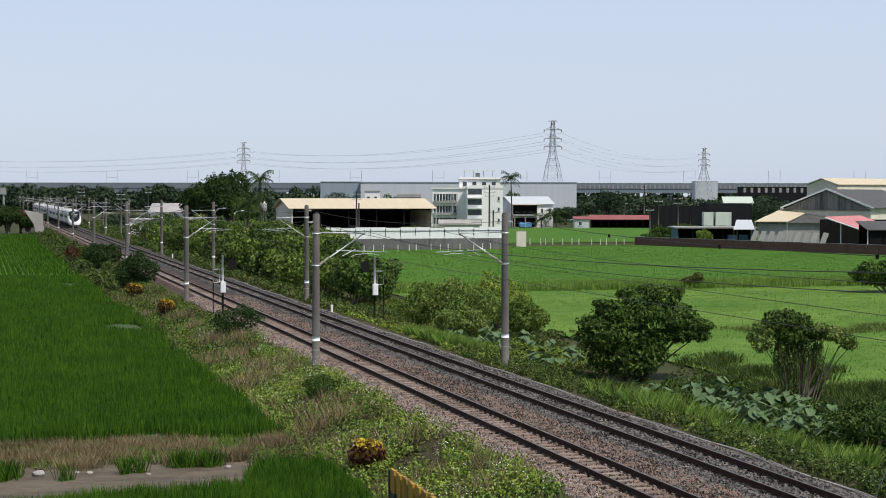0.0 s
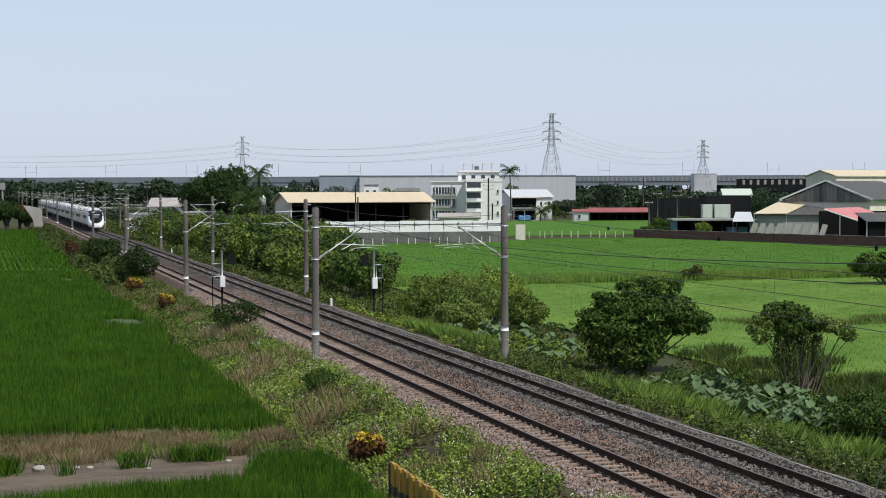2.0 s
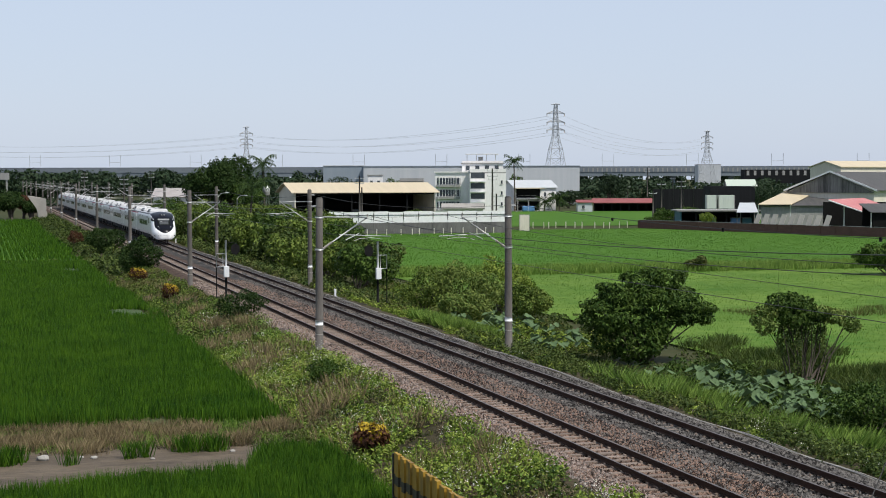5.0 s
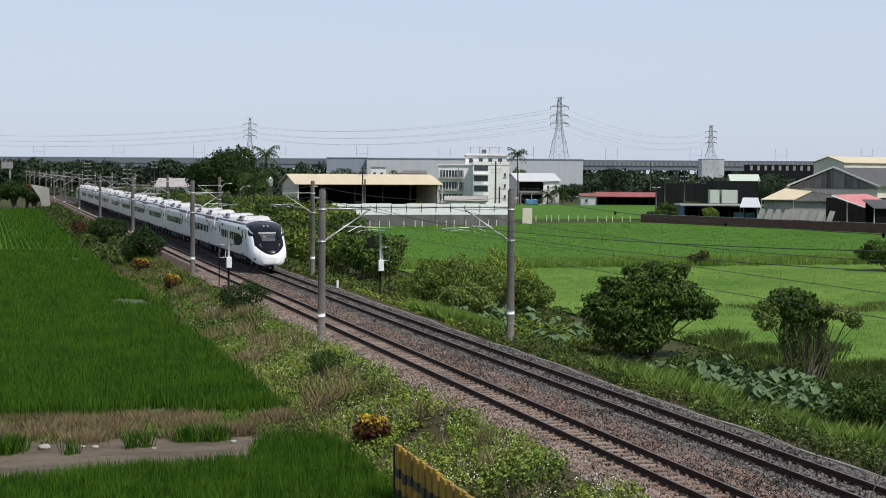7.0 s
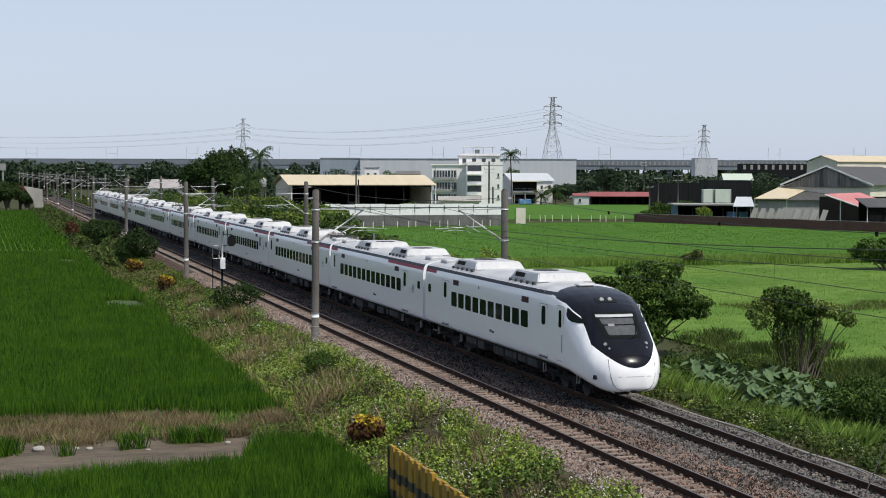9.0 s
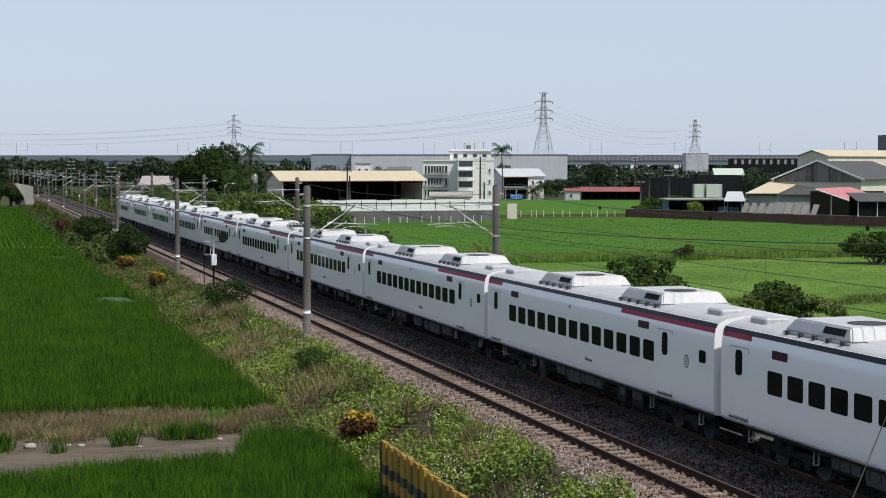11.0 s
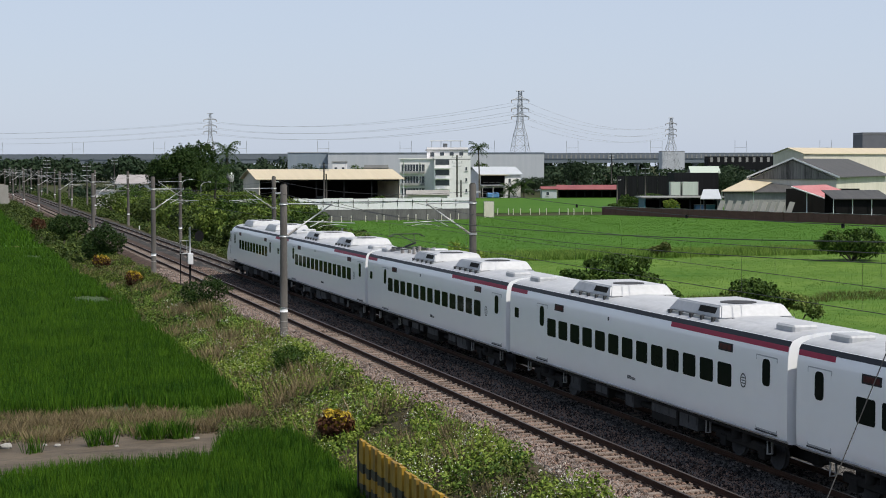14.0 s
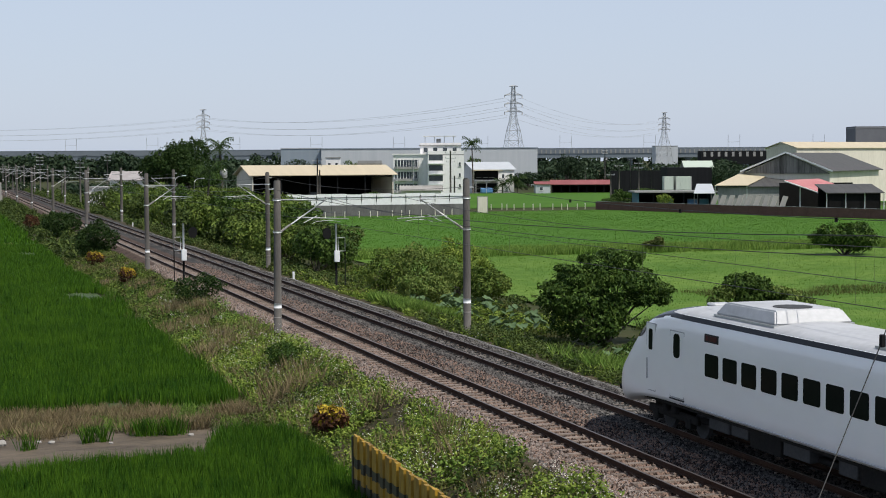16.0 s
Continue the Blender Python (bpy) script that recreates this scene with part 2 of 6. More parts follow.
def stones(name, count, x0, x1, y0, y1, material, label):
    x = rng.uniform(x0, x1, count)
    y = y0 + (y1 - y0) * rng.random(count) ** 1.5
    px = [14.9, 15.5, 15.95, 16.4, 18.0, 18.6, 19.3, 19.9, 21.7, 22.3, 22.75, 23.4]
    pz = [-0.48, -0.36, -0.24, -0.225, -0.225, -0.22, -0.21, -0.205, -0.21, -0.22, -0.34, -0.48]
    z = np.interp(x, px, pz) + 0.005
    r = rng.uniform(0.022, 0.058, count)
    base = np.array([(1, 0, 0), (0, 1, 0), (-1, 0, 0), (0, -1, 0), (0, 0, 1)], float)
    tri = np.array([(0, 1, 4), (1, 2, 4), (2, 3, 4), (3, 0, 4)])
    a = rng.uniform(0, math.tau, count)
    v = np.repeat(base[None], count, 0) * rng.uniform(0.6, 1.3, (count, 5, 1)) * r[:, None, None]
    c, s = np.cos(a)[:, None], np.sin(a)[:, None]
    vx, vy = v[:, :, 0] * c - v[:, :, 1] * s, v[:, :, 0] * s + v[:, :, 1] * c
    vz = v[:, :, 2] + (rng.random((count, 5)) - 0.5) * 0.01
    p = np.stack([vx + x[:, None], vy + y[:, None], vz + z[:, None]], -1)
    # corners are shared within a stone, so that each stone is one island
    me = bpy.data.meshes.new(name)
    me.vertices.add(count * 5)
    me.vertices.foreach_set("co", p.astype(np.float32).ravel())
    f = (tri[None] + 5 * np.arange(count)[:, None, None]).reshape(-1).astype(np.int32)
    me.loops.add(len(f))
    me.loops.foreach_set("vertex_index", f)
    me.polygons.add(len(f) // 3)
    me.polygons.foreach_set("loop_start", np.arange(0, len(f), 3, dtype=np.int32))
    me.update(calc_edges=True)
    me.materials.append(material)
    tagged(new(name, me), label, "ballast stones", kind="stuff")


stones("ballast_stones", 46000, 15.2, 19.5, 30, 125, STONE_RUST, "loose rust-brown crushed stones")
stones("ballast_stones", 46000, 17.9, 23.0, 30, 125, STONE, "loose grey crushed stones")

STONE_DARK = mat("dark_stone", (0.012, 0.012, 0.012), (0.15, 0.145, 0.14), 0.5, 30, 0.9, bump=0.5, island=1.4, spec=0.15)
STONE_PALE = mat("pale_stone", (0.06, 0.05, 0.045), (0.30, 0.25, 0.225), 0.5, 30, 0.9, bump=0.5, island=1.2, spec=0.15)
stones("shoulder_stones", 17000, 15.15, 16.2, 30, 125, STONE_PALE, "pale pinkish crushed stones on the ballast shoulder")
stones("spilt_stones", 6000, 15.0, 15.45, 32, 110, STONE_DARK, "dark spilt stones at the foot of the ballast")


# ---- tracks ----
GAUGE = 1.067


def rail_profile(x):
    pts = [(-0.065, -0.15), (0.065, -0.15), (0.065, -0.135), (0.010, -0.118), (0.010, -0.042), (0.034, -0.03), (0.034, -0.004), (0.028, 0.0), (-0.028, 0.0), (-0.034, -0.004), (-0.034, -0.03), (-0.010, -0.042), (-0.010, -0.118), (-0.065, -0.135)]
    return [(x + a, b) for a, b in pts]


sleeper_bm = bmesh.new()
prism(sleeper_bm, [(-1.0, -0.13, -0.30), (-1.0, 0.13, -0.30), (-1.0, 0.10, -0.152), (-1.0, -0.10, -0.152)], [(1.0, -0.13, -0.30), (1.0, 0.13, -0.30), (1.0, 0.10, -0.152), (1.0, -0.10, -0.152)])
for sx in (-GAUGE / 2, GAUGE / 2):
    for o in (-0.10, 0.10):
        box(sleeper_bm, sx + o - 0.035, sx + o + 0.035, -0.05, 0.05, -0.155, -0.11)
SLEEPER_ME = bpy.data.meshes.new("sleeper")
sleeper_bm.to_mesh(SLEEPER_ME)
sleeper_bm.free()
SLEEPER_ME.materials.append(SLEEPER)


def track(x, label):
    t = thing("railway_track", label, "railway track", "tracks", m=pose(x, 0, 0))
    for sx in (-GAUGE / 2 - 0.034, GAUGE / 2 + 0.034):
        bm = bmesh.new()
        pr = rail_profile(sx)
        fs = prism(bm, [(a, -10, b) for a, b in pr], [(a, 1500, b) for a, b in pr])
        for f in fs[6:9]:
            f.material_index = 1
        part("rail", bm, [RAIL, RAIL_TOP], t, "rusty steel rail with a polished top")
    return t


track_near = track(NEAR_T, "rusty narrow-gauge railway track on concrete sleepers")
track_far = track(FAR_T, "darker narrow-gauge railway track on grey ballast")


# ---- overhead line ----
MAST_Y = [72.6, 120.5, 171, 221, 271, 321, 371, 421, 471, 521, 571, 621]
WIRE_Y = [-30, 22.6] + MAST_Y


def mast(side):
    """A round concrete mast with a bracket that reaches over one track. side: +1 reaches towards +x."""
    s = side
    t = thing("catenary_mast", "weathered round concrete catenary mast with a bracket arm", "catenary mast", "catenary masts")
    bm = pipe([(0, 0, -0.9), (0, 0, 3), (0, 0, 6.82), (0, 0, 6.9)], [0.185, 0.175, 0.16, 0.10], 16)
    part("pole", bm, MAST, t)
    for z in (4.5, 5.98):
        part("clamp", pipe([(0, 0, z - 0.05), (0, 0, z + 0.05)], 0.20, 14), GALV, t, "steel clamp ring")
    part("number_plate", pipe([(0, 0, 0.98), (0, 0, 1.2)], 0.185, 16), WHITE, t, "white painted band")
    part("band", pipe([(0, 0, 0.55), (0, 0, 0.58)], 0.186, 16), CERAMIC, t)
    part("top_tube", pipe([(s * 0.2, 0, 5.98), (s * 2.3, 0, 5.95)], 0.028, 8), GALV, t)
    d = part("diagonal_tube", pipe([(s * 0.62, 0, 4.83), (s * 2.25, 0, 5.93)], 0.032, 8), GALV, t)
    bm = bmesh.new()
    pts = [(s * (0.2 + 0.42 * i / 12), 0, 4.53 + 0.30 * i / 12) for i in range(13)]
    tube(bm, pts, [0.04 if i % 2 else 0.065 for i in range(13)], 8)
    part("insulator", bm, CERAMIC, d, "ribbed ceramic insulator")
    part("registration_arm", pipe([(s * 1.25, 0.02, 4.90), (s * 1.9, 0.02, 5.22), (s * 1.9, 0.02, 5.23)], 0.02, 6), GALV, t)
    part("registration_arm", pipe([(s * 0.95, 0.03, 5.16), (s * 3.4, 0.03, 5.06)], 0.026, 6), GALV, t)
    part("steady_arm", pipe([(s * 3.0, 0.05, 4.93), (s * 2.5, 0.05, 5.0), (s * 1.9, 0.05, 4.96), (s * 1.65, 0.05, 4.86)], 0.013, 6), GALV, t, "curved steady arm")
    part("suspension", pipe([(s * 2.28, 0, 5.95), (s * 2.28, 0, 6.1)], 0.03, 6), CERAMIC, t)
    part("wire_bracket", cube(min(-s * 0.1, -s * 0.38), max(-s * 0.1, -s * 0.38), -0.06, 0.06, 6.44, 6.52), GALV, t)
    return t


m_l, m_r = mast(1), mast(-1)
for i, y in enumerate(MAST_Y):
    for proto, x, dy in ((m_l, 14.95, 0.3), (m_r, 23.95, -0.4)):
        ob = proto if i == 0 else copy_thing(proto, pose(x, y + dy, 0))
        ob.matrix_basis = pose(x, y + dy, 0, random.uniform(-0.5, 0.5), random.uniform(-0.4, 0.4), 0)


def hanging(x, z, sag, r, name, label, dy=0.0):
    t = thing(name, label, "overhead wire", "overhead wires")
    for a, b in zip(WIRE_Y, WIRE_Y[1:]):
        n = 12
        pts = [(x, a + dy + (b - a) * i / n, z - sag * 4 * (i / n) * (1 - i / n)) for i in range(n + 1)]
        part("span", pipe(pts, r, 5), WIRE, t)
    return t


for x in (NEAR_T, FAR_T):
    hanging(x, 6.06, 0.55, 0.010, "messenger_wire", "dark steel messenger wire over a track")
    cw = hanging(x, 4.92, 0.03, 0.009, "contact_wire", "thin copper contact wire over a track")
    for a, b in list(zip(WIRE_Y, WIRE_Y[1:]))[:6]:
        for i in range(1, 10):
            k = i / 10
            part("dropper", pipe([(x, a + (b - a) * k, 4.92 - 0.12 * k * (1 - k)), (x, a + (b - a) * k, 6.06 - 2.2 * k * (1 - k))], 0.003, 4), WIRE, cw)
hanging(14.62, 6.52, 0.5, 0.010, "earth_wire", "thin return wire along the masts", 0.3)
fd = hanging(24.28, 6.52, 0.5, 0.012, "feeder_wire", "dark feeder wire along the masts", -0.4)
for y in (30, 40, 50, 60):
    k = (y - 22.6) / 50
    part("spacer", pipe([(24.28, y, 6.42 - 2 * k * (1 - k)), (24.28, y, 6.55 - 2 * k * (1 - k))], 0.05, 8), BLACK, fd, "small black clamp")

# guy wire beside the bridge
guy = thing("stay_wire", "dark slanting steel stay wire with a clamp", "stay wire")
part("cable", pipe([(16.62, 29.0, -0.6), (18.72, 29.0, 4.0), (18.95, 29.0, 4.6)], 0.012, 6), WIRE, guy)
part("clamp", cube(18.66, 18.78, 28.95, 29.05, 3.85, 4.12, 0.02), BLACK, guy)


# ---- signals ----
def signal(s, x, y, ladder):
    t = thing("railway_signal", "railway colour-light signal with a small black backboard and white relay box", "railway signal", "railway signals", m=pose(x, y, 0))
    post = part("post", pipe([(0, 0, -0.6), (0, 0, 3.65)], 0.065, 10), WHITE, t, "white upper post")
    part("lower_post", pipe([(0, 0, -0.6), (0, 0, 1.7)], 0.072, 10), BLACK, post, "black lower post")
    part("relay_box", cube(-0.17, 0.17, -0.32, -0.06, 1.17, 1.9, 0.02), WHITE, t, "white relay box")
    bm = bmesh.new()
    # the backboard faces along the line; hooded lamps in front of it
    ring = [(0.31 * math.cos(a), 0.36 * math.sin(a) + (0.06 if math.sin(a) > 0.3 else 0.0)) for a in (math.tau * (k + 0.5) / 8 for k in range(8))]
    prism(bm, [(0.62 * s + a, -0.08, 3.0 + b) for a, b in ring], [(0.62 * s + a, -0.05, 3.0 + b) for a, b in ring])
    head = part("backboard", bm, BLACK, t, "black eight-sided backboard")
    for z in (2.84, 3.14):
        part("hood", pipe([(0.62 * s, 0.05, z), (0.62 * s, 0.5, z - 0.03)], [0.12, 0.11], 12), BLACK, head)
    part("lamp_case", cube(0.62 * s - 0.17, 0.62 * s + 0.17, -0.045, 0.05, 2.68, 3.32, 0.03), BLACK, head)
    for z in (2.72, 3.45):
        part("bracket", pipe([(0, 0, z), (0.62 * s, 0.1, z)], 0.025, 6), BLACK, t)
    u = -s * 0.62
    lad = part("ladder", pipe([(u, 0.1, -0.7), (u, 0.1, 2.72)], 0.03, 6), GALV if ladder else BLACK, t, "steel access ladder frame")
    part("ladder_post", pipe([(u, 0.1, -0.7), (u, 0.1, 1.85)], 0.036, 6), BLACK, lad)
    part("guard_rail", pipe([(u, 0.1, 2.72), (u * 0.1, 0.1, 2.72)], 0.028, 6), GALV, t)
    part("guard_rail", pipe([(u, 0.1, 1.85), (u * 0.1, 0.1, 1.85)], 0.028, 6), GALV, t)
    part("guard_rail", pipe([(u * 0.3, 0.1, 1.85), (u * 0.3, 0.1, 2.72)], 0.02, 6), GALV, t)
    return t


signal(1, 15.63, 107.0, True)
signal(-1, 24.79, 101.8, True)


# ---- the train: twelve cars, 35.6 m/s along the far track ----
SIDE = [(0.55, 0.95), (1.36, 1.0), (1.425, 1.10), (1.44, 1.35), (1.44, 2.7), (1.425, 3.1), (1.38, 3.38), (1.30, 3.52), (1.05, 3.63), (0.55, 3.70), (0.0, 3.72)]


def body_ring(y):
    left = [(-a, y, z) for a, z in SIDE]
    return left + [(a, y, z) for a, z in SIDE[-2::-1]]


def side_x(z):
    return np.interp(z, [p[1] for p in SIDE[1:]], [p[0] for p in SIDE[1:]])


def panel(bm, y0, y1, z0, z1, out=0.006, corner=0.06, sx=-1, mi=0, n=4):
    """A rounded plate that lies on the side wall, following its curve."""
    pts = []
    for cy, cz, a0 in ((y1 - corner, z1 - corner, 0), (y0 + corner, z1 - corner, 90), (y0 + corner, z0 + corner, 180), (y1 - corner, z0 + corner, 270)):
        for i in range(n):
            a = radians(a0 + 90 * i / (n - 1))
            pts.append((cy + corner * math.cos(a), cz + corner * math.sin(a)))
    front = [bm.verts.new((sx * (side_x(z) + out), y, z)) for y, z in pts]
    back = [bm.verts.new((sx * (side_x(z) - 0.02), y, z)) for y, z in pts]
    f = bm.faces.new(front if sx > 0 else front[::-1])
    f.material_index = mi
    k = len(pts)
    for i in range(k):
        q = (front[i], back[i], back[(i + 1) % k], front[(i + 1) % k])
        bm.faces.new(q if sx > 0 else q[::-1]).material_index = mi


def plate(name, y0, y1, z0, z1, material, parent, out=0.006, corner=0.06, sx=-1, label=""):
    bm = bmesh.new()
    panel(bm, y0, y1, z0, z1, out, corner, sx)
    return part(name, bm, material, parent, label)


def strip(name, y0, y1, z0, z1, material, parent, sx):
    bm = bmesh.new()
    zs = [z0 + (z1 - z0) * i / 3 for i in range(4)]
    prev = None
    for z in zs:
        a, b = bm.verts.new((sx * (side_x(z) + 0.005), y0, z)), bm.verts.new((sx * (side_x(z) + 0.005), y1, z))
        if prev:
            bm.faces.new((prev[0], prev[1], b, a))
        prev = (a, b)
    return part(name, bm, material, parent)


def bogie(y, parent):
    bm = bmesh.new()
    for sx in (-0.98, 0.98):
        box(bm, sx - 0.07, sx + 0.07, y - 1.55, y + 1.55, 0.45, 0.68, 0.03)
        for dy in (-1.05, 1.05):
            box(bm, sx - 0.1, sx + 0.1, y + dy - 0.17, y + dy + 0.17, 0.3, 0.6, 0.02)
        tube(bm, [(sx * 1.08, y - 0.3, 0.62), (sx * 1.08, y - 0.3, 1.02)], 0.14, 8)
        tube(bm, [(sx * 1.08, y + 0.3, 0.62), (sx * 1.08, y + 0.3, 1.02)], 0.14, 8)
    box(bm, -1.0, 1.0, y - 0.3, y + 0.3, 0.5, 0.75)
    b = part("bogie", bm, UNDER, parent, "dark steel bogie")
    for dy in (-1.05, 1.05):
        for sx in (-1, 1):
            part("wheel", pipe([(sx * 0.50, y + dy, 0.43), (sx * 0.62, y + dy, 0.43)], 0.43, 16), UNDER_BOX, b)
    for dy in (-1.7, 1.7):
        bm = bmesh.new()
        tube(bm, [(-1.12, y + dy, 0.95), (-1.12, y + dy, 0.55), (-1.12, y + dy + 0.25, 0.5), (-1.12, y + dy + 0.25, 0.95)], 0.03, 6)
        part("step_iron", bm, GALV, b)


def air_conditioner(y0, parent, length=3.25, flip=False):
    """A roof unit; its grille and fan lie towards the rear end, or the front when flipped."""
    bm = bmesh.new()
    a = [(-1.10, y0, 3.66), (1.10, y0, 3.66), (1.10, y0 + length, 3.66), (-1.10, y0 + length, 3.66)]
    b = [(-0.94, y0 + 0.30, 3.99), (0.94, y0 + 0.30, 3.99), (0.94, y0 + length - 0.3, 3.99), (-0.94, y0 + length - 0.3, 3.99)]
    prism(bm, a, b)
    bmesh.ops.bevel(bm, geom=bm.edges[:], offset=0.04, segments=2, affect="EDGES")
    u = part("air_conditioner", bm, TRAIN_ROOF, parent, "white roof air conditioner with sloping sides")
    bm = bmesh.new()
    box(bm, -1.14, 1.14, y0 + 0.02, y0 + length - 0.02, 3.60, 3.655)
    part("frame", bm, GALV, u, "grey mounting frame")
    # near-black block fills the mounting gap, its colour standing for shade
    bm = bmesh.new()
    box(bm, -1.06, 1.06, y0 + 0.1, y0 + length - 0.1, 3.5, 3.60)
    part("gap_block", bm, UNDER, u, "dark block standing for the shaded gap under the unit")
    for k in range(5):
        yy = y0 + 0.3 + (length - 0.6) * k / 4
        part("bracket", cube(-1.2, -1.1, yy - 0.06, yy + 0.06, 3.56, 3.68), UNDER_BOX, u)
    bm = bmesh.new()
    for k, (p, q) in enumerate((((0.42, 1.42) if flip else (length - 1.55, length - 0.5)),)):
        v = [(-1.058, y0 + p, 3.77), (-1.058, y0 + q, 3.77), (-0.984, y0 + q, 3.93), (-0.984, y0 + p, 3.93)]
        w = [(x + 0.03, y, z) for x, y, z in v]
        prism(bm, v, w)
    part("grille", bm, UNDER, u, "dark air grille")
    fy = y0 + (1.1 if flip else length - 1.1)
    bm = pipe([(0, fy, 3.98), (0, fy, 4.01)], 0.5, 20)
    part("fan_guard", bm, UNDER_BOX, u)
    for x in (-0.7, 0.0, 0.7):
        part("bracket", cube(x - 0.06, x + 0.06, y0 - 0.06, y0 + 0.02, 3.58, 3.68), UNDER_BOX, u)
    return u


def pantograph(y, parent, way):
    u = part("pantograph", cube(-0.66, 0.66, y - 0.86, y - 0.76, 3.84, 3.9), UNDER_BOX, parent, "grey steel pantograph with insulators")
    part("base_bar", cube(-0.66, 0.66, y + 0.76, y + 0.86, 3.84, 3.9), UNDER_BOX, u)
    for px in (-0.6, 0.6):
        part("base_bar", cube(px - 0.05, px + 0.05, y - 0.755, y + 0.755, 3.845, 3.895), UNDER_BOX, u)
        for py in (-0.8, 0.8):
            bm = bmesh.new()
            tube(bm, [(px, y + py, 3.62 + 0.025 * i) for i in range(10)], [0.11 if i % 2 else 0.07 for i in range(10)], 10)
            part("insulator", bm, CERAMIC, u)
    part("lower_arm", pipe([(0, y - way * 0.7, 3.92), (0, y + way * 0.9, 4.16)], 0.05, 6), UNDER_BOX, u)
    part("upper_arm", pipe([(0, y + way * 0.9, 4.16), (-0.35, y - way * 0.6, 4.48)], 0.02, 6), UNDER_BOX, u)
    part("upper_arm", pipe([(0, y + way * 0.9, 4.16), (0.35, y - way * 0.6, 4.48)], 0.02, 6), UNDER_BOX, u)
    for o in (-0.15, 0.15):
        part("contact_strip", pipe([(-0.85, y - way * 0.6 + o, 4.38), (-0.6, y - way * 0.6 + o, 4.51), (0.6, y - way * 0.6 + o, 4.51), (0.85, y - way * 0.6 + o, 4.38)], 0.02, 6), UNDER_BOX, u)
    for k in range(8):
        yy = y + way * (1.3 + 0.24 * k)
        bm = bmesh.new()
        tube(bm, [(-0.4 + 0.4 * (k % 3), yy, 3.68 + 0.035 * i) for i in range(7 + 4 * (k % 2))], [0.10 if i % 2 else 0.06 for i in range(7 + 4 * (k % 2))], 10)
        part("insulator", bm, CERAMIC, u)
    part("cable_box", cube(0.1, 0.75, y + way * 3.2 - 0.35, y + way * 3.2 + 0.35, 3.66, 4.0, 0.03), GALV, u)
    return u


def underfloor(y0, y1, parent, seed):
    r = random.Random(seed)
    y = y0
    while y < y1 - 0.5:
        w = r.uniform(0.5, 1.9)
        b = part("equipment_box", cube(-1.16, 1.16, y, min(y + w, y1), r.uniform(0.38, 0.58), 0.97, 0.02), r.choice([UNDER_BOX, UNDER]), parent, "grey underfloor equipment box")
        y2, q = min(y + w, y1), y + 0.05
        while q < y2 - 0.2:
            part("cover", cube(-1.185, -1.162, q, min(q + 0.42, y2 - 0.04), 0.62, 0.9), UNDER_BOX, b, "grey hatch cover")
            q += 0.47
        y += w + r.choice([0.12, 0.5, 1.3])
    part("underframe", cube(-1.2, 1.2, 0.6, y1 + 4.2, 0.86, 1.0), UNDER, parent)
    # block added to hide sunlit ground beyond and keep the underside dark
    part("floor_block", cube(-0.16, 0.16, 0.9, y1 + 4.6, 0.30, 0.86), UNDER, parent, "dark added block standing for underfloor gear")
    for x in (-0.85, 0.85):
        part("air_pipe", pipe([(x, y0 - 1.0, 0.6), (x, y1 + 1.0, 0.6)], 0.09, 6), UNDER, parent)


def end_fittings(front, kind, ln, t):
    """Door, small window, display near one end of a car. kind Q: a window, then the door; P: the door next to the end."""
    def at(a, b):
        return (a, b) if front else (ln - b, ln - a)
    for sx in (-1, 1):
        a, b = at(2.92, 3.95) if kind == "Q" else at(0.72, 1.8)
        d = plate("door", a, b, 1.17, 3.05, SEAM, t, 0.004, 0.03, sx, "white plug door with a tall window")
        plate("leaf", a + 0.035, b - 0.035, 1.21, 3.02, TRAIN_WHITE, d, 0.009, 0.03, sx)
        c = (a + b) / 2
        plate("pane", c - 0.19, c + 0.19, 2.3, 2.97, TRAIN_GLASS, d, 0.014, 0.12, sx)
        plate("step", a, b, 1.13, 1.165, UNDER_BOX, d, 0.03, 0.01, sx)
        if kind == "Q":
            a, b = at(0.72, 1.14)
            plate("window", a, b, 2.36, 2.71, TRAIN_GLASS, t, 0.008, 0.07, sx)
            a, b = at(4.6, 5.4)
        else:
            a, b = at(3.05, 3.85)
        dsp = plate("destination_display", a, b, 2.93, 3.15, TRAIN_DARK, t, 0.008, 0.02, sx, "dark destination display")
        plate("screen", a + 0.08, b - 0.08, 2.97, 3.11, DISPLAY, dsp, 0.012, 0.01, sx)


def gangway(y, t):
    bm = bmesh.new()
    prism(bm, [(-1.0, y - 0.22, 1.0), (1.0, y - 0.22, 1.0), (1.0, y - 0.22, 3.4), (-1.0, y - 0.22, 3.4)], [(-1.0, y + 0.22, 1.0), (1.0, y + 0.22, 1.0), (1.0, y + 0.22, 3.4), (-1.0, y + 0.22, 3.4)])
    part("gangway", bm, RUBBER, t, "dark rubber gangway bellows")
    part("coupler", cube(-0.2, 0.2, y - 0.4, y + 0.4, 0.6, 0.95, 0.03), UNDER, t)


def shell(y0, y1, t):
    bm = bmesh.new()
    prism(bm, body_ring(y0), body_ring(y1), caps=False)
    bm.faces.new([bm.verts.new(q) for q in body_ring(y0)])
    bm.faces.new([bm.verts.new(q) for q in body_ring(y1)][::-1])
    for f in bm.faces:
        f.smooth = len(f.verts) == 4 and abs(f.normal.z) < 2
        if f.calc_center_median().z > 3.53 and len(f.verts) == 4:
            f.material_index = 1
    part("body", bm, [TRAIN_WHITE, TRAIN_ROOF], t, "glossy white car body")
    for sx in (-1, 1):
        strip("roof_line", y0, y1, 3.385, 3.51, TRAIN_DARK, t, sx)
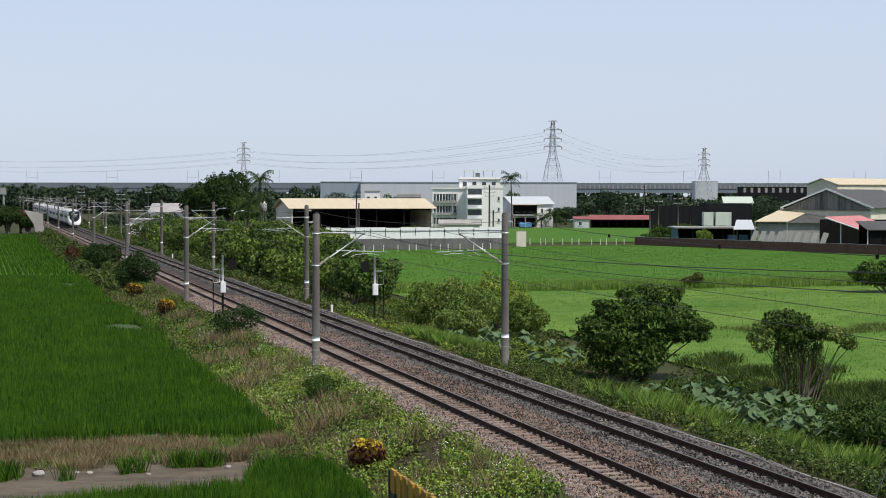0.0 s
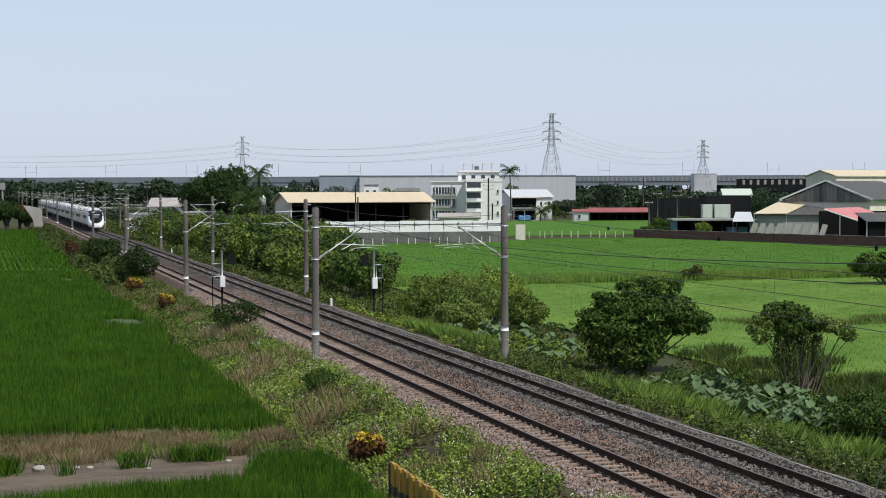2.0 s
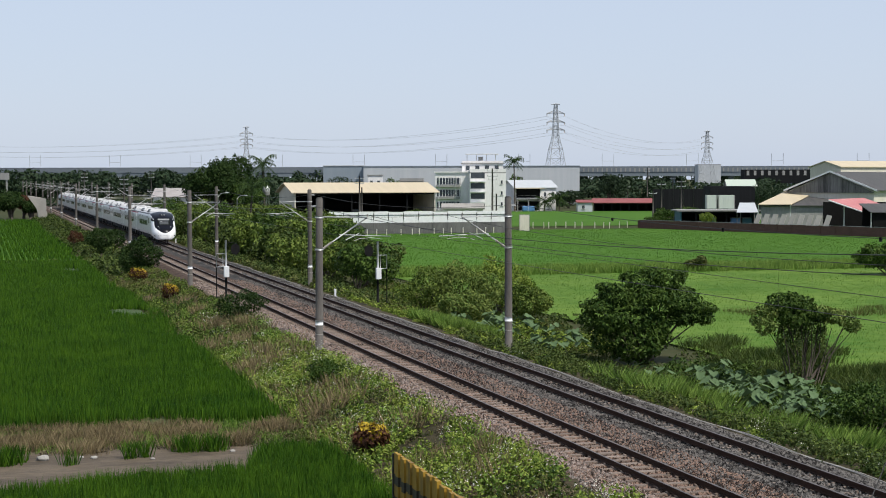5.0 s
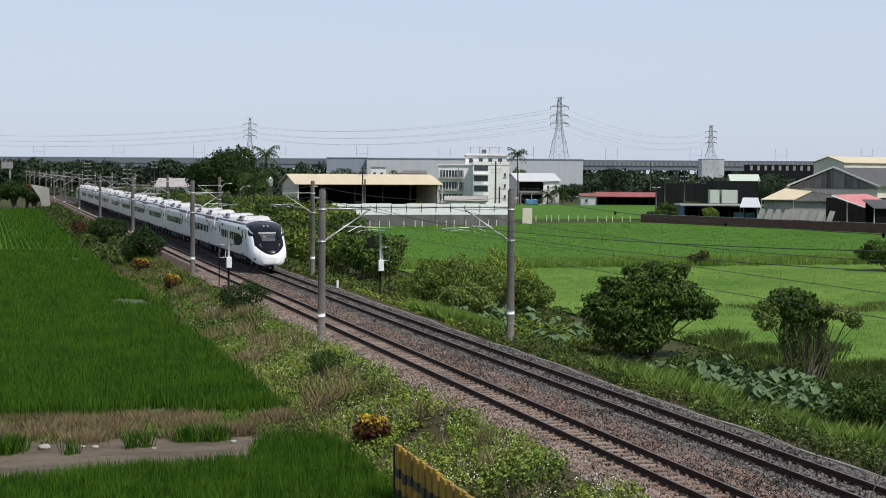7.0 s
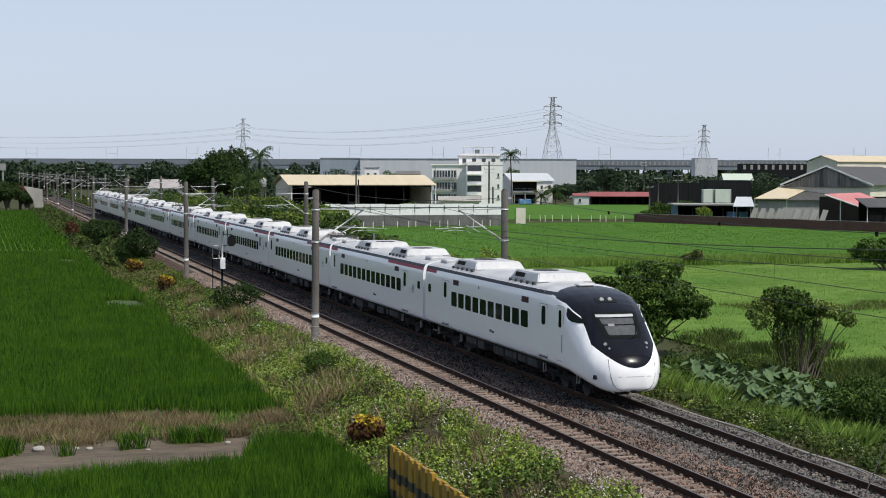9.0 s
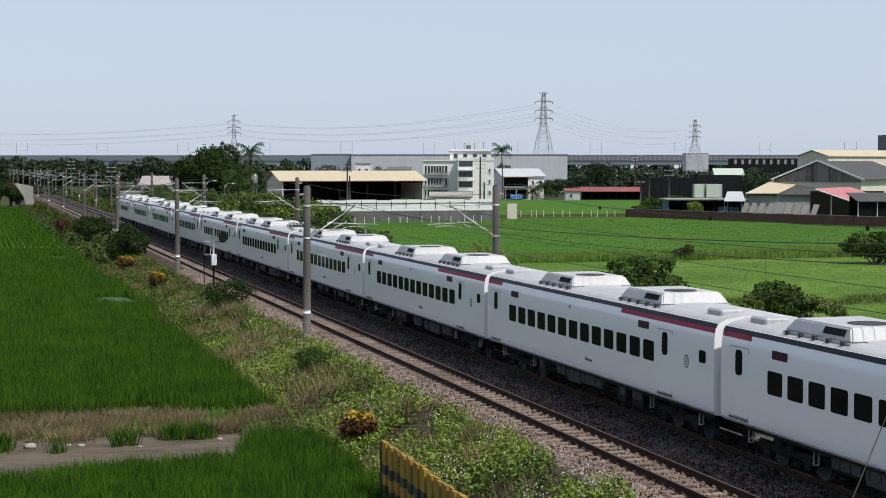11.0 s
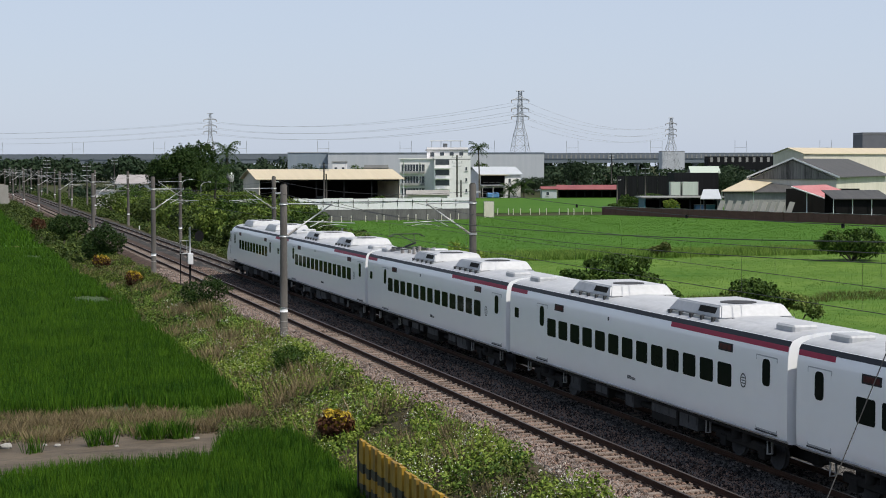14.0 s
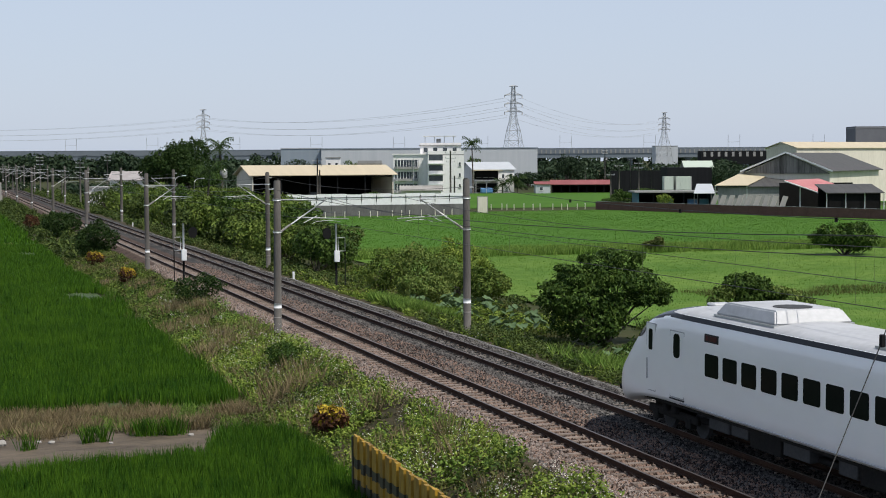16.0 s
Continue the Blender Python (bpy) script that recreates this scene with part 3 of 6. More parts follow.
        part("gutter", pipe([(sx * 1.445, y0 + 0.02, 1.08), (sx * 1.445, y1 - 0.02, 1.08)], 0.022, 6), SEAM, t)


def number_marks(y, t):
    """Illegible lettering and digits on the side, as plain bars."""
    bm = bmesh.new()
    for i in range(8):
        panel(bm, y + 0.075 * i, y + 0.075 * i + 0.045, 1.42, 1.50 if i < 4 else 1.53, 0.006, 0.008)
    part("number_marks", bm, UNDER_BOX, t)
    plate("marker_light", y + 2.0, y + 2.06, 3.0, 3.12, UNDER_BOX, t, 0.02, 0.02)


def emblem(y, t):
    bm = bmesh.new()
    ring = [(math.cos(a * math.tau / 20), math.sin(a * math.tau / 20)) for a in range(20)]
    for i in range(20):
        (c0, s0), (c1, s1) = ring[i], ring[(i + 1) % 20]
        x = -1.447
        bm.faces.new([bm.verts.new((x, y + r * c, 2.29 + r * s * 1.2)) for r, c, s in ((0.155, c0, s0), (0.155, c1, s1), (0.125, c1, s1), (0.125, c0, s0))])
    for z in (2.22, 2.29, 2.36):
        bm.faces.new([bm.verts.new((-1.447, y + a, z + b)) for a, b in ((-0.1, -0.012), (0.1, -0.012), (0.1, 0.012), (-0.1, 0.012))])
    part("emblem", bm, UNDER_BOX, t, "small grey ring-shaped emblem")


def middle_car(i, front, rear, panto):
    ln = 20.3
    t = thing("rail_car", "white express train car with dark windows and a red stripe", "rail car", "cars of the train")
    shell(0.22, ln - 0.22, t)
    end_fittings(True, front, ln, t)
    end_fittings(False, rear, ln, t)
    first = 4.2 if front == "Q" else 3.1
    for k in range(13):
        for sx in (-1, 1):
            y = first + 1.04 * k
            plate("window", y, y + 0.77, 2.02, 2.62, TRAIN_GLASS, t, 0.008, 0.07, sx, "dark tinted window")
    for sx in (-1, 1):
        strip("red_stripe", 0.25, 6.8, 3.25, 3.385, TRAIN_RED, t, sx)
        strip("red_stripe", ln - 1.9, ln - 0.25, 3.25, 3.385, TRAIN_RED, t, sx)
    if panto == "front":
        pantograph(2.6, t, 1)
        air_conditioner(8.2, t, flip=True)
        air_conditioner(14.0, t, flip=True)
    elif panto == "rear":
        pantograph(ln - 2.6, t, -1)
        air_conditioner(4.2, t, flip=True)
        air_conditioner(10.2, t, flip=True)
    else:
        air_conditioner(4.4, t, flip=True)
        air_conditioner(11.8, t, flip=True)
    for y in (0.9, ln - 1.7):
        part("roof_box", cube(-0.9, -0.2, y, y + 0.9, 3.6, 3.82, 0.05), TRAIN_ROOF, t)
    bogie(3.2, t)
    bogie(ln - 3.2, t)
    underfloor(5.6, ln - 5.4, t, i)
    gangway(0.0, t)
    number_marks(ln * 0.45, t)
    emblem(1.95 if front == "Q" else 2.45, t)
    return t


# nose: half width, roof height and floor height along the car from the tip
NOSE_Y = [0.0, 0.03, 0.08, 0.2, 0.31, 0.5, 0.75, 1.0, 1.3, 1.65, 2.05, 2.4, 2.8, 3.4, 4.0, 4.6, 5.2]
NOSE_W = [0.34, 0.48, 0.62, 0.80, 0.92, 1.06, 1.21, 1.31, 1.38, 1.42, 1.435, 1.44, 1.44, 1.44, 1.44, 1.44, 1.44]
NOSE_T = [1.22, 1.36, 1.47, 1.63, 1.73, 1.88, 2.06, 2.26, 2.52, 2.81, 3.07, 3.23, 3.36, 3.51, 3.62, 3.69, 3.72]
NOSE_B = [0.86, 0.64, 0.53, 0.47, 0.46, 0.46, 0.50, 0.56, 0.63, 0.71, 0.78, 0.84, 0.89, 0.93, 0.95, 0.95, 0.95]


def nose_point(y, s):
    """s runs from 0 (lower edge of the near side) over the top (0.5) to 1."""
    w, top, bot = np.interp(y, NOSE_Y, NOSE_W), np.interp(y, NOSE_Y, NOSE_T), np.interp(y, NOSE_Y, NOSE_B)
    k = float(np.clip((y - 0.7) / 3.0, 0, 1))
    k = k * k * (3 - 2 * k)
    n = len(SIDE) - 1
    q = (s if s <= 0.5 else 1 - s) * 2
    u = q * n
    i = min(int(u), n - 1)
    f = u - i
    sx, sz = SIDE[i][0] + f * (SIDE[i + 1][0] - SIDE[i][0]), SIDE[i][1] + f * (SIDE[i + 1][1] - SIDE[i][1])
    fx, fz = sx * w / 1.44, bot + (sz - 0.95) / 2.77 * (top - bot)
    # rounded section towards the tip
    zc = min(1.25, bot + 0.4 * (top - bot))
    if q < 0.3:
        a = q / 0.3 * math.pi / 2
        rx, rz = w * (0.62 + 0.38 * math.sin(a) ** 0.8), zc - (zc - bot) * math.cos(a) ** 0.8 if q < 0.3 else zc
    else:
        a = (q - 0.3) / 0.7 * math.pi / 2
        rx, rz = w * max(0.0, math.cos(a)) ** 0.85, zc + (top - zc) * math.sin(a) ** 0.92
    if q >= 1:
        rx = 0.0
    x, z = fx * k + rx * (1 - k), fz * k + rz * (1 - k)
    return Vector((-x if s <= 0.5 else x, y, z))


def mask_edge(y):
    """Height of the mask's lower edge along the side of the nose."""
    return min(1.66 + 0.68 * y, 2.05 + 0.368 * y, 2.74 + 0.148 * y, 3.385)


def in_mask(x, y, z):
    """Whether a point of the nose lies in the black face mask."""
    if z < 1.28 + 0.55 * x * x:
        return False
    if y > 4.75 - 0.6 * (abs(x) / 1.3) ** 2:
        return abs(x) > 1.0 and 3.385 < z < 3.51
    return abs(x) < 1.12 or z > mask_edge(y)


SKIN = np.array([tuple(nose_point(y, s)) for y in np.concatenate([np.linspace(0.0, 0.3, 18), np.linspace(0.33, 4.0, 95)]) for s in np.linspace(0.02, 0.98, 97)])


def front_y(x, z):
    """How far back from the tip the skin of the nose lies, seen from ahead."""
    d = (SKIN[:, 0] - x) ** 2 + (SKIN[:, 2] - z) ** 2
    k = np.argsort(d)[:8]
    w = 1 / (d[k] + 1e-4)
    return float((SKIN[k, 1] * w).sum() / w.sum())


def front_plate(name, x0, x1, z0, z1, material, parent, lift, label="", taper=0.0, corner=0.08, nx=14, nz=8):
    """A patch that lies on the nose, given by its outline seen from ahead. taper: how much narrower the top is."""
    bm = bmesh.new()
    rows = []
    for j in range(nz + 1):
        z = z0 + (z1 - z0) * j / nz
        e = min(z - z0, z1 - z)
        cut = corner - math.sqrt(max(0.0, corner ** 2 - (corner - e) ** 2)) if e < corner else 0.0
        t = taper * j / nz
        rows.append([bm.verts.new((x, front_y(x, z) - lift * 0.7, z + lift * 0.6)) for x in (x0 + t + cut + (x1 - x0 - 2 * t - 2 * cut) * i / nx for i in range(nx + 1))])
    for a, b in zip(rows, rows[1:]):
        for i in range(nx):
            bm.faces.new((a[i], a[i + 1], b[i + 1], b[i])).smooth = True
    return part(name, bm, material, parent, label)


def end_car(label):
    ln = 21.0
    t = thing("rail_car", label, "rail car", "cars of the train")
    ys = [0.0, 0.01, 0.025, 0.045, 0.07, 0.1] + [0.14 + 0.05 * i for i in range(26)] + [1.44 + 0.08 * i for i in range(31)] + [4.0, 4.4, 4.8, 5.2]
    m = 112
    bm = bmesh.new()
    rings = [[bm.verts.new(nose_point(y, j / m)) for j in range(m + 1)] for y in ys]
    for a, b in zip(rings, rings[1:]):
        for j in range(m):
            bm.faces.new((a[j], b[j], b[j + 1], a[j + 1]))
    bm.faces.new(rings[0])
    for a, b in zip(rings, rings[1:]):
        bm.faces.new((a[0], a[m], b[m], b[0]))
    bmesh.ops.recalc_face_normals(bm, faces=bm.faces[:])
    # cut the skin along the edge of the mask, so that the line is clean
    cuts = []
    for e in bm.edges[:]:
        a, b = e.verts[0], e.verts[1]
        if in_mask(*a.co) != in_mask(*b.co):
            lo, hi, first = 0.0, 1.0, in_mask(*a.co)
            for _ in range(14):
                mid = (lo + hi) / 2
                lo, hi = (mid, hi) if in_mask(*a.co.lerp(b.co, mid)) == first else (lo, mid)
            if 0.03 < lo < 0.97:
                cuts.append(bmesh.utils.edge_split(e, a, lo)[1])
            else:
                cuts.append(a if lo <= 0.03 else b)
    bmesh.ops.connect_verts(bm, verts=list(dict.fromkeys(cuts)))
    for f in bm.faces:
        c = f.calc_center_median()
        f.smooth = True
        f.material_index = 1 if in_mask(*c) else (2 if c.y > 3.85 and c.z > 3.385 else 0)
    part("nose", bm, [TRAIN_WHITE, TRAIN_MASK, TRAIN_ROOF], t, "rounded white nose with a black face mask")
    shell(5.2, ln - 0.22, t)
    ws = front_plate("windscreen", -0.66, 0.66, 2.18, 2.98, TRAIN_GLASS, t, 0.012, "large dark windscreen", -0.18, 0.08, 18, 14)
    front_plate("sun_blind", -0.70, 0.66, 2.82, 2.90, SEAM, ws, 0.018, "pale blind behind the glass", -0.01, 0.01)
    front_plate("cab_desk", -0.52, 0.50, 2.27, 2.56, GLASS_HAZE, ws, 0.018, "grey cab interior seen through the glass", -0.05, 0.04)
    front_plate("cab_seat", -0.60, 0.56, 2.60, 2.78, GLASS_HAZE, ws, 0.018, "grey cab interior seen through the glass", -0.03, 0.03)
    front_plate("paper", -0.42, -0.20, 2.54, 2.62, LIGHT_LENS, ws, 0.024, "white sheet on the cab desk", 0.0, 0.02, 4, 3)

    def on_skin(x, z, out_):
        return Vector((x, front_y(x, z) - out_, z + out_ * 0.4))
    part("wiper", pipe([on_skin(0.1, 2.16, 0.035), on_skin(0.4, 2.22, 0.04), on_skin(0.66, 2.7, 0.04)], 0.014, 6), BLACK, ws)
    top = front_plate("headlight_cluster", -0.40, 0.40, 3.25, 3.40, TRAIN_GLASS, t, 0.014, "roof headlight panel", 0.04, 0.03, 10, 5)
    for x in (-0.15, 0.15):
        p = on_skin(x, 3.325, 0.0)
        part("headlight", pipe([p + Vector((0, 0.05, -0.02)), p + Vector((0, -0.045, 0.035))], [0.085, 0.075], 14), LIGHT_LENS, top, "round clear headlight")
    for sx in (-1, 1):
        for x, z, r in ((0.73, 2.0, 0.07), (0.66, 1.87, 0.045)):
            p = on_skin(sx * x, z, 0.0)
            o = Vector((sx * 0.02, -0.035, 0.02))
            part("marker_lamp", pipe([p - o, p + o * 0.8], [r, r * 0.85], 12), LIGHT_LENS, t, "round corner lamp")
        # seam round the coupler cover
        part("cover_seam", pipe([on_skin(sx * x, z, 0.004) for x, z in ((0.80, 1.55), (0.82, 1.32), (0.79, 1.0), (0.72, 0.75), (0.6, 0.6), (0.4, 0.52), (0.2, 0.48), (0.0, 0.47))], 0.009, 5), BLACK, t)
    part("hatch_seam", pipe([on_skin(x, 1.69 - 0.30 * x * x, 0.006) for x in np.linspace(-0.68, 0.68, 15)], 0.009, 5), BLACK, t)
    front_plate("bumper_line", -0.6, 0.6, 0.98, 1.0, SEAM, t, 0.004, "", 0.0, 0.005, 12, 1)
    part("tow_flap", cube(-0.09, 0.09, 0.06, 0.3, 0.44, 0.53, 0.01), BLACK, t, "small black tow hatch")
    # cab side window, cab door, passenger door
    for sx in (-1, 1):
        def wall_x(y, z):
            q = [nose_point(y, s) for s in np.linspace(0.02, 0.5, 120)]
            return abs(float(np.interp(z, [v.z for v in q], [v.x for v in q])))
        bm = bmesh.new()
        cols = []
        for y in np.linspace(1.72, 2.9, 22):
            zt = mask_edge(y) - 0.035
            zb = min(zt - 0.004, float(np.interp(y, [1.72, 2.1, 2.45, 2.66, 2.8, 2.87, 2.9], [2.62, 2.61, 2.64, 2.70, 2.80, 2.92, 3.06])))
            cols.append([bm.verts.new((sx * (wall_x(y, z) + 0.012), y, z)) for z in np.linspace(zb, zt, 7)])
        for c0, c1 in zip(cols, cols[1:]):
            for k in range(6):
                bm.faces.new((c0[k], c1[k], c1[k + 1], c0[k + 1])).smooth = True
        part("cab_window", bm, TRAIN_GLASS, t, "black curved cab side window")
        d = plate("cab_door", 2.98, 3.62, 1.17, 3.12, SEAM, t, 0.004, 0.03, sx, "narrow white cab door")
        plate("leaf", 3.01, 3.59, 1.2, 3.09, TRAIN_WHITE, d, 0.008, 0.03, sx)
        plate("pane", 3.18, 3.42, 2.35, 2.95, TRAIN_GLASS, d, 0.012, 0.06, sx)
        plate("hand_hold", 3.06, 3.10, 1.5, 2.1, SEAM, d, 0.03, 0.01, sx)
        d = plate("door", 4.55, 5.45, 1.17, 3.05, SEAM, t, 0.004, 0.03, sx, "white plug door with a tall window")
        plate("leaf", 4.585, 5.415, 1.21, 3.02, TRAIN_WHITE, d, 0.009, 0.03, sx)
        plate("pane", 4.8, 5.18, 2.3, 2.97, TRAIN_GLASS, d, 0.014, 0.12, sx)
        plate("step", 4.55, 5.45, 1.13, 1.165, UNDER_BOX, d, 0.03, 0.01, sx)
        dsp = plate("destination_display", 6.65, 7.45, 2.93, 3.15, TRAIN_DARK, t, 0.008, 0.02, sx, "dark destination display")
        plate("screen", 6.73, 7.37, 2.97, 3.11, DISPLAY, dsp, 0.012, 0.01, sx)
        for k in range(10):
            y = 6.7 + 1.0156 * k
            plate("window", y, y + 0.77, 2.02, 2.63, TRAIN_GLASS, t, 0.008, 0.07, sx, "dark tinted window")
        strip("red_stripe", ln - 1.9, ln - 0.25, 3.25, 3.385, TRAIN_RED, t, sx)
    end_fittings(False, "Q", ln, t)
    air_conditioner(6.6, t)
    air_conditioner(14.3, t)
    part("roof_box", cube(-0.9, -0.2, ln - 1.7, ln - 0.8, 3.6, 3.82, 0.05), TRAIN_ROOF, t)
    part("roof_box", cube(-0.3, 0.3, 4.5, 5.0, 3.66, 3.76, 0.04), TRAIN_ROOF, t)
    bogie(3.9, t)
    bogie(ln - 3.2, t)
    underfloor(6.4, ln - 5.4, t, 40)
    number_marks(10.7, t)
    return t


CARS = [end_car("white leading train car with a black-masked rounded nose")]
for i in range(2, 12):
    CARS.append(middle_car(i, "Q" if i < 9 else "P", "P" if i < 9 else "Q", {3: "front", 7: "front", 10: "rear"}.get(i, "")))
tail = copy_thing(CARS[0], pose(0, 0, 0))
tagged(tail, "white rear train car with a black-masked rounded nose")
CARS.append(tail)


# ---- plants ----
RICE = leafy("rice_blades", (0.016, 0.058, 0.005), (0.070, 0.150, 0.010), island=0.9)
RICE_FAR = leafy("pale_rice_blades", (0.054, 0.132, 0.012), (0.086, 0.178, 0.022), island=0.3)
MEADOW = leafy("meadow_blades", (0.060, 0.140, 0.015), (0.125, 0.215, 0.032), island=0.4)
WEED = leafy("weed_leaves", (0.062, 0.116, 0.013), (0.235, 0.295, 0.055))
WEED_OLIVE = leafy("olive_weed_leaves", (0.045, 0.068, 0.016), (0.125, 0.130, 0.040))
DRY = leafy("dry_grass", (0.125, 0.095, 0.050), (0.30, 0.24, 0.135))
THATCH = leafy("brown_thatch", (0.052, 0.041, 0.022), (0.175, 0.145, 0.088))
MARSH = leafy("marsh_leaves", (0.020, 0.042, 0.009), (0.090, 0.122, 0.028))
REED = leafy("reed_blades", (0.075, 0.150, 0.022), (0.205, 0.300, 0.062))
DARK_LEAF = leafy("dark_leaves", (0.011, 0.031, 0.006), (0.036, 0.063, 0.014))
BUSH_LEAF = leafy("bush_leaves", (0.016, 0.042, 0.007), (0.075, 0.125, 0.022))
VINE_LEAF = leafy("vine_leaves", (0.055, 0.101, 0.018), (0.175, 0.221, 0.055))
BANK_LEAF = leafy("bank_leaves", (0.038, 0.076, 0.011), (0.155, 0.205, 0.040))
CROTON = leafy("yellow_leaves", (0.28, 0.20, 0.02), (0.5, 0.36, 0.04))
RUSSET = leafy("russet_leaves", (0.05, 0.022, 0.014), (0.13, 0.06, 0.03))
# slight distance haze is mixed into this leaf colour
FAR_LEAF = leafy("hazed_distant_leaves", (0.017, 0.035, 0.017), (0.036, 0.057, 0.027))
TARO_LEAF = leafy("taro_leaf", (0.048, 0.095, 0.036), (0.110, 0.168, 0.080))
FLOWER = leafy("white_flowers", (0.62, 0.62, 0.52), (0.75, 0.74, 0.68))
BARK = mat("bark", (0.035, 0.029, 0.022), (0.085, 0.070, 0.055), 2, 15, 0.95, bump=0.6, streak=(1, 1, 0.2))
FIELD_SOIL = mat("field_water_soil", (0.03, 0.06, 0.015), (0.06, 0.09, 0.025), 0.3, 5, 0.7, bump=0.3)
FIELD_GREEN = mat("field_sward", (0.040, 0.108, 0.011), (0.068, 0.148, 0.018), 0.05, 3, 0.95, bump=0.3, spec=0.1)
FIELD_PALE = mat("pale_sward", (0.042, 0.108, 0.012), (0.132, 0.205, 0.038), 0.07, 0.9, 0.95, bump=0.3, spec=0.1)

EMB_X = [9.0, 10.2, 11.2, 12.8, 14.2, 15.2, 16, 22.2, 23.1, 24.5, 26.0, 27.4, 30]
EMB_Z = [-1.38, -1.38, -1.25, -0.95, -0.5, -0.36, -0.4, -0.4, -0.42, -0.6, -1.0, -1.38, -1.38]


def ground_z(x):
    return np.interp(x, EMB_X, EMB_Z)


def patchy(x, y, s, seed):
    """Smooth value noise between 0 and 1 on plan positions."""
    r = np.random.default_rng(seed)
    g = r.random((64, 64))
    u, v = np.asarray(x) / s + 1000.3, np.asarray(y) / s + 1000.7
    i, j = np.floor(u).astype(int), np.floor(v).astype(int)
    a, b = u - i, v - j
    a, b = a * a * (3 - 2 * a), b * b * (3 - 2 * b)
    i, j, i1, j1 = i % 64, j % 64, (i + 1) % 64, (j + 1) % 64
    return (g[i, j] * (1 - a) + g[i1, j] * a) * (1 - b) + (g[i, j1] * (1 - a) + g[i1, j1] * a) * b


def blades(name, x, y, z, h, w, lean, material, label, category, per=1, spread=0.05, parent=None):
    """Grass: per blades at each place, each a narrow bent blade of two faces."""
    x, y, z, h = (np.repeat(np.broadcast_to(a, x.shape), per) for a in (x, y, z, h))
    n = len(x)
    a = rng.uniform(0, math.tau, n)
    r = spread * np.sqrt(rng.random(n))
    bx, by = x + r * np.cos(a), y + r * np.sin(a)
    hh = h * rng.uniform(0.7, 1.15, n)
    ln = lean * hh * rng.uniform(0.2, 1.0, n)
    b = rng.uniform(0, math.tau, n)
    cx, cy = np.cos(b) * w / 2, np.sin(b) * w / 2
    p0 = np.stack([bx - cx, by - cy, z], -1)
    p1 = np.stack([bx + cx, by + cy, z], -1)
    dx, dy = np.cos(a) * ln, np.sin(a) * ln
    tip = np.stack([bx + dx, by + dy, z + hh], -1)
    side = np.stack([bx + dx * 0.52 + cx * 0.8, by + dy * 0.52 + cy * 0.8, z + hh * 0.6], -1)
    v = np.stack([p0, p1, side, tip], 1).reshape(-1, 3)
    return tagged(fast_mesh(name, v, 4, material, parent), label, category, kind="stuff" if parent is None else "")


def leaf_faces(pts, nrm, size, ratio=0.55):
    """A rhombic leaf at each point, across the direction nrm."""
    n = len(pts)
    nrm = nrm + rng.normal(0, 0.75, (n, 3))
    nrm /= np.linalg.norm(nrm, axis=1)[:, None] + 1e-9
    t = np.cross(nrm, rng.normal(0, 1, (n, 3)))
    t /= np.linalg.norm(t, axis=1)[:, None] + 1e-9
    b = np.cross(nrm, t)
    s = (np.asarray(size) * rng.uniform(0.6, 1.3, n))[:, None]
    droop = np.array([0, 0, -1.0])[None] * s * 0.25
    return np.stack([pts - t * s * 0.5, pts - b * s * ratio * 0.5 + t * s * 0.05, pts + t * s * 0.55 + droop, pts + b * s * ratio * 0.5 + t * s * 0.05], 1).reshape(-1, 3)


def blob_points(blobs, count, floor=None, rough=0.22):
    """Points near the skins of overlapping ellipsoids, ragged, with gaps."""
    bl = np.array(blobs, float)
    area = (bl[:, 3] * bl[:, 4] + bl[:, 3] * bl[:, 5] + bl[:, 4] * bl[:, 5])
    k = rng.choice(len(bl), count, p=area / area.sum())
    d = rng.normal(0, 1, (count, 3))
    d /= np.linalg.norm(d, axis=1)[:, None]
    lump = patchy(d[:, 0] * 3 + k * 7.1, d[:, 1] * 3 + d[:, 2] * 2.3, 0.55, 5)
    r = 1 - rough * rng.random(count) ** 1.5 + 0.6 * (lump - 0.5)
    p = bl[k, :3] + d * bl[k, 3:6] * r[:, None]
    keep = np.ones(count, bool)
    for i, q in enumerate(bl):
        e = (((p - q[:3]) / q[3:6]) ** 2).sum(1)
        keep &= ~((e < 0.5) & (k != i))
    if floor is not None:
        keep &= p[:, 2] > floor
    return p[keep], (d / bl[k, 3:6])[keep] * bl[k, 3:6].mean(1)[keep][:, None] + np.array([0, 0, 0.35])


def knobbly(blobs, per, seed):
    """Adds smaller clumps on the skins of the big ones."""
    r = random.Random(seed)
    out_ = list(blobs)
    for x, y, z, a, b, c in blobs:
        for _ in range(per):
            th, ph, s = r.uniform(0, math.tau), math.asin(r.uniform(-0.3, 1.0)), r.uniform(0.28, 0.5)
            out_.append((x + a * math.cos(th) * math.cos(ph), y + b * math.sin(th) * math.cos(ph), max(z + c * math.sin(ph), c * s), a * s, b * s, c * s * 0.9))
    return out_


def crown(name, blobs, count, size, material, parent, floor=None, label="", ratio=0.55):
    p, nrm = blob_points(blobs, count, floor)
    ob = fast_mesh(name, leaf_faces(p, nrm, size, ratio), 4, material, parent)
    return tagged(ob, label)


def limbs(bm, base, blobs, r0, mi=0):
    bx, by, bz = base
    for i, q in enumerate(blobs):
        end = Vector(q[:3])
        mid = Vector((bx, by, bz)).lerp(end, 0.5) + Vector((random.uniform(-0.3, 0.3), random.uniform(-0.3, 0.3), random.uniform(-0.1, 0.3)))
        st = Vector((bx, by, bz)) + Vector((random.uniform(-1, 1), random.uniform(-1, 1), 0)) * r0 * 1.5
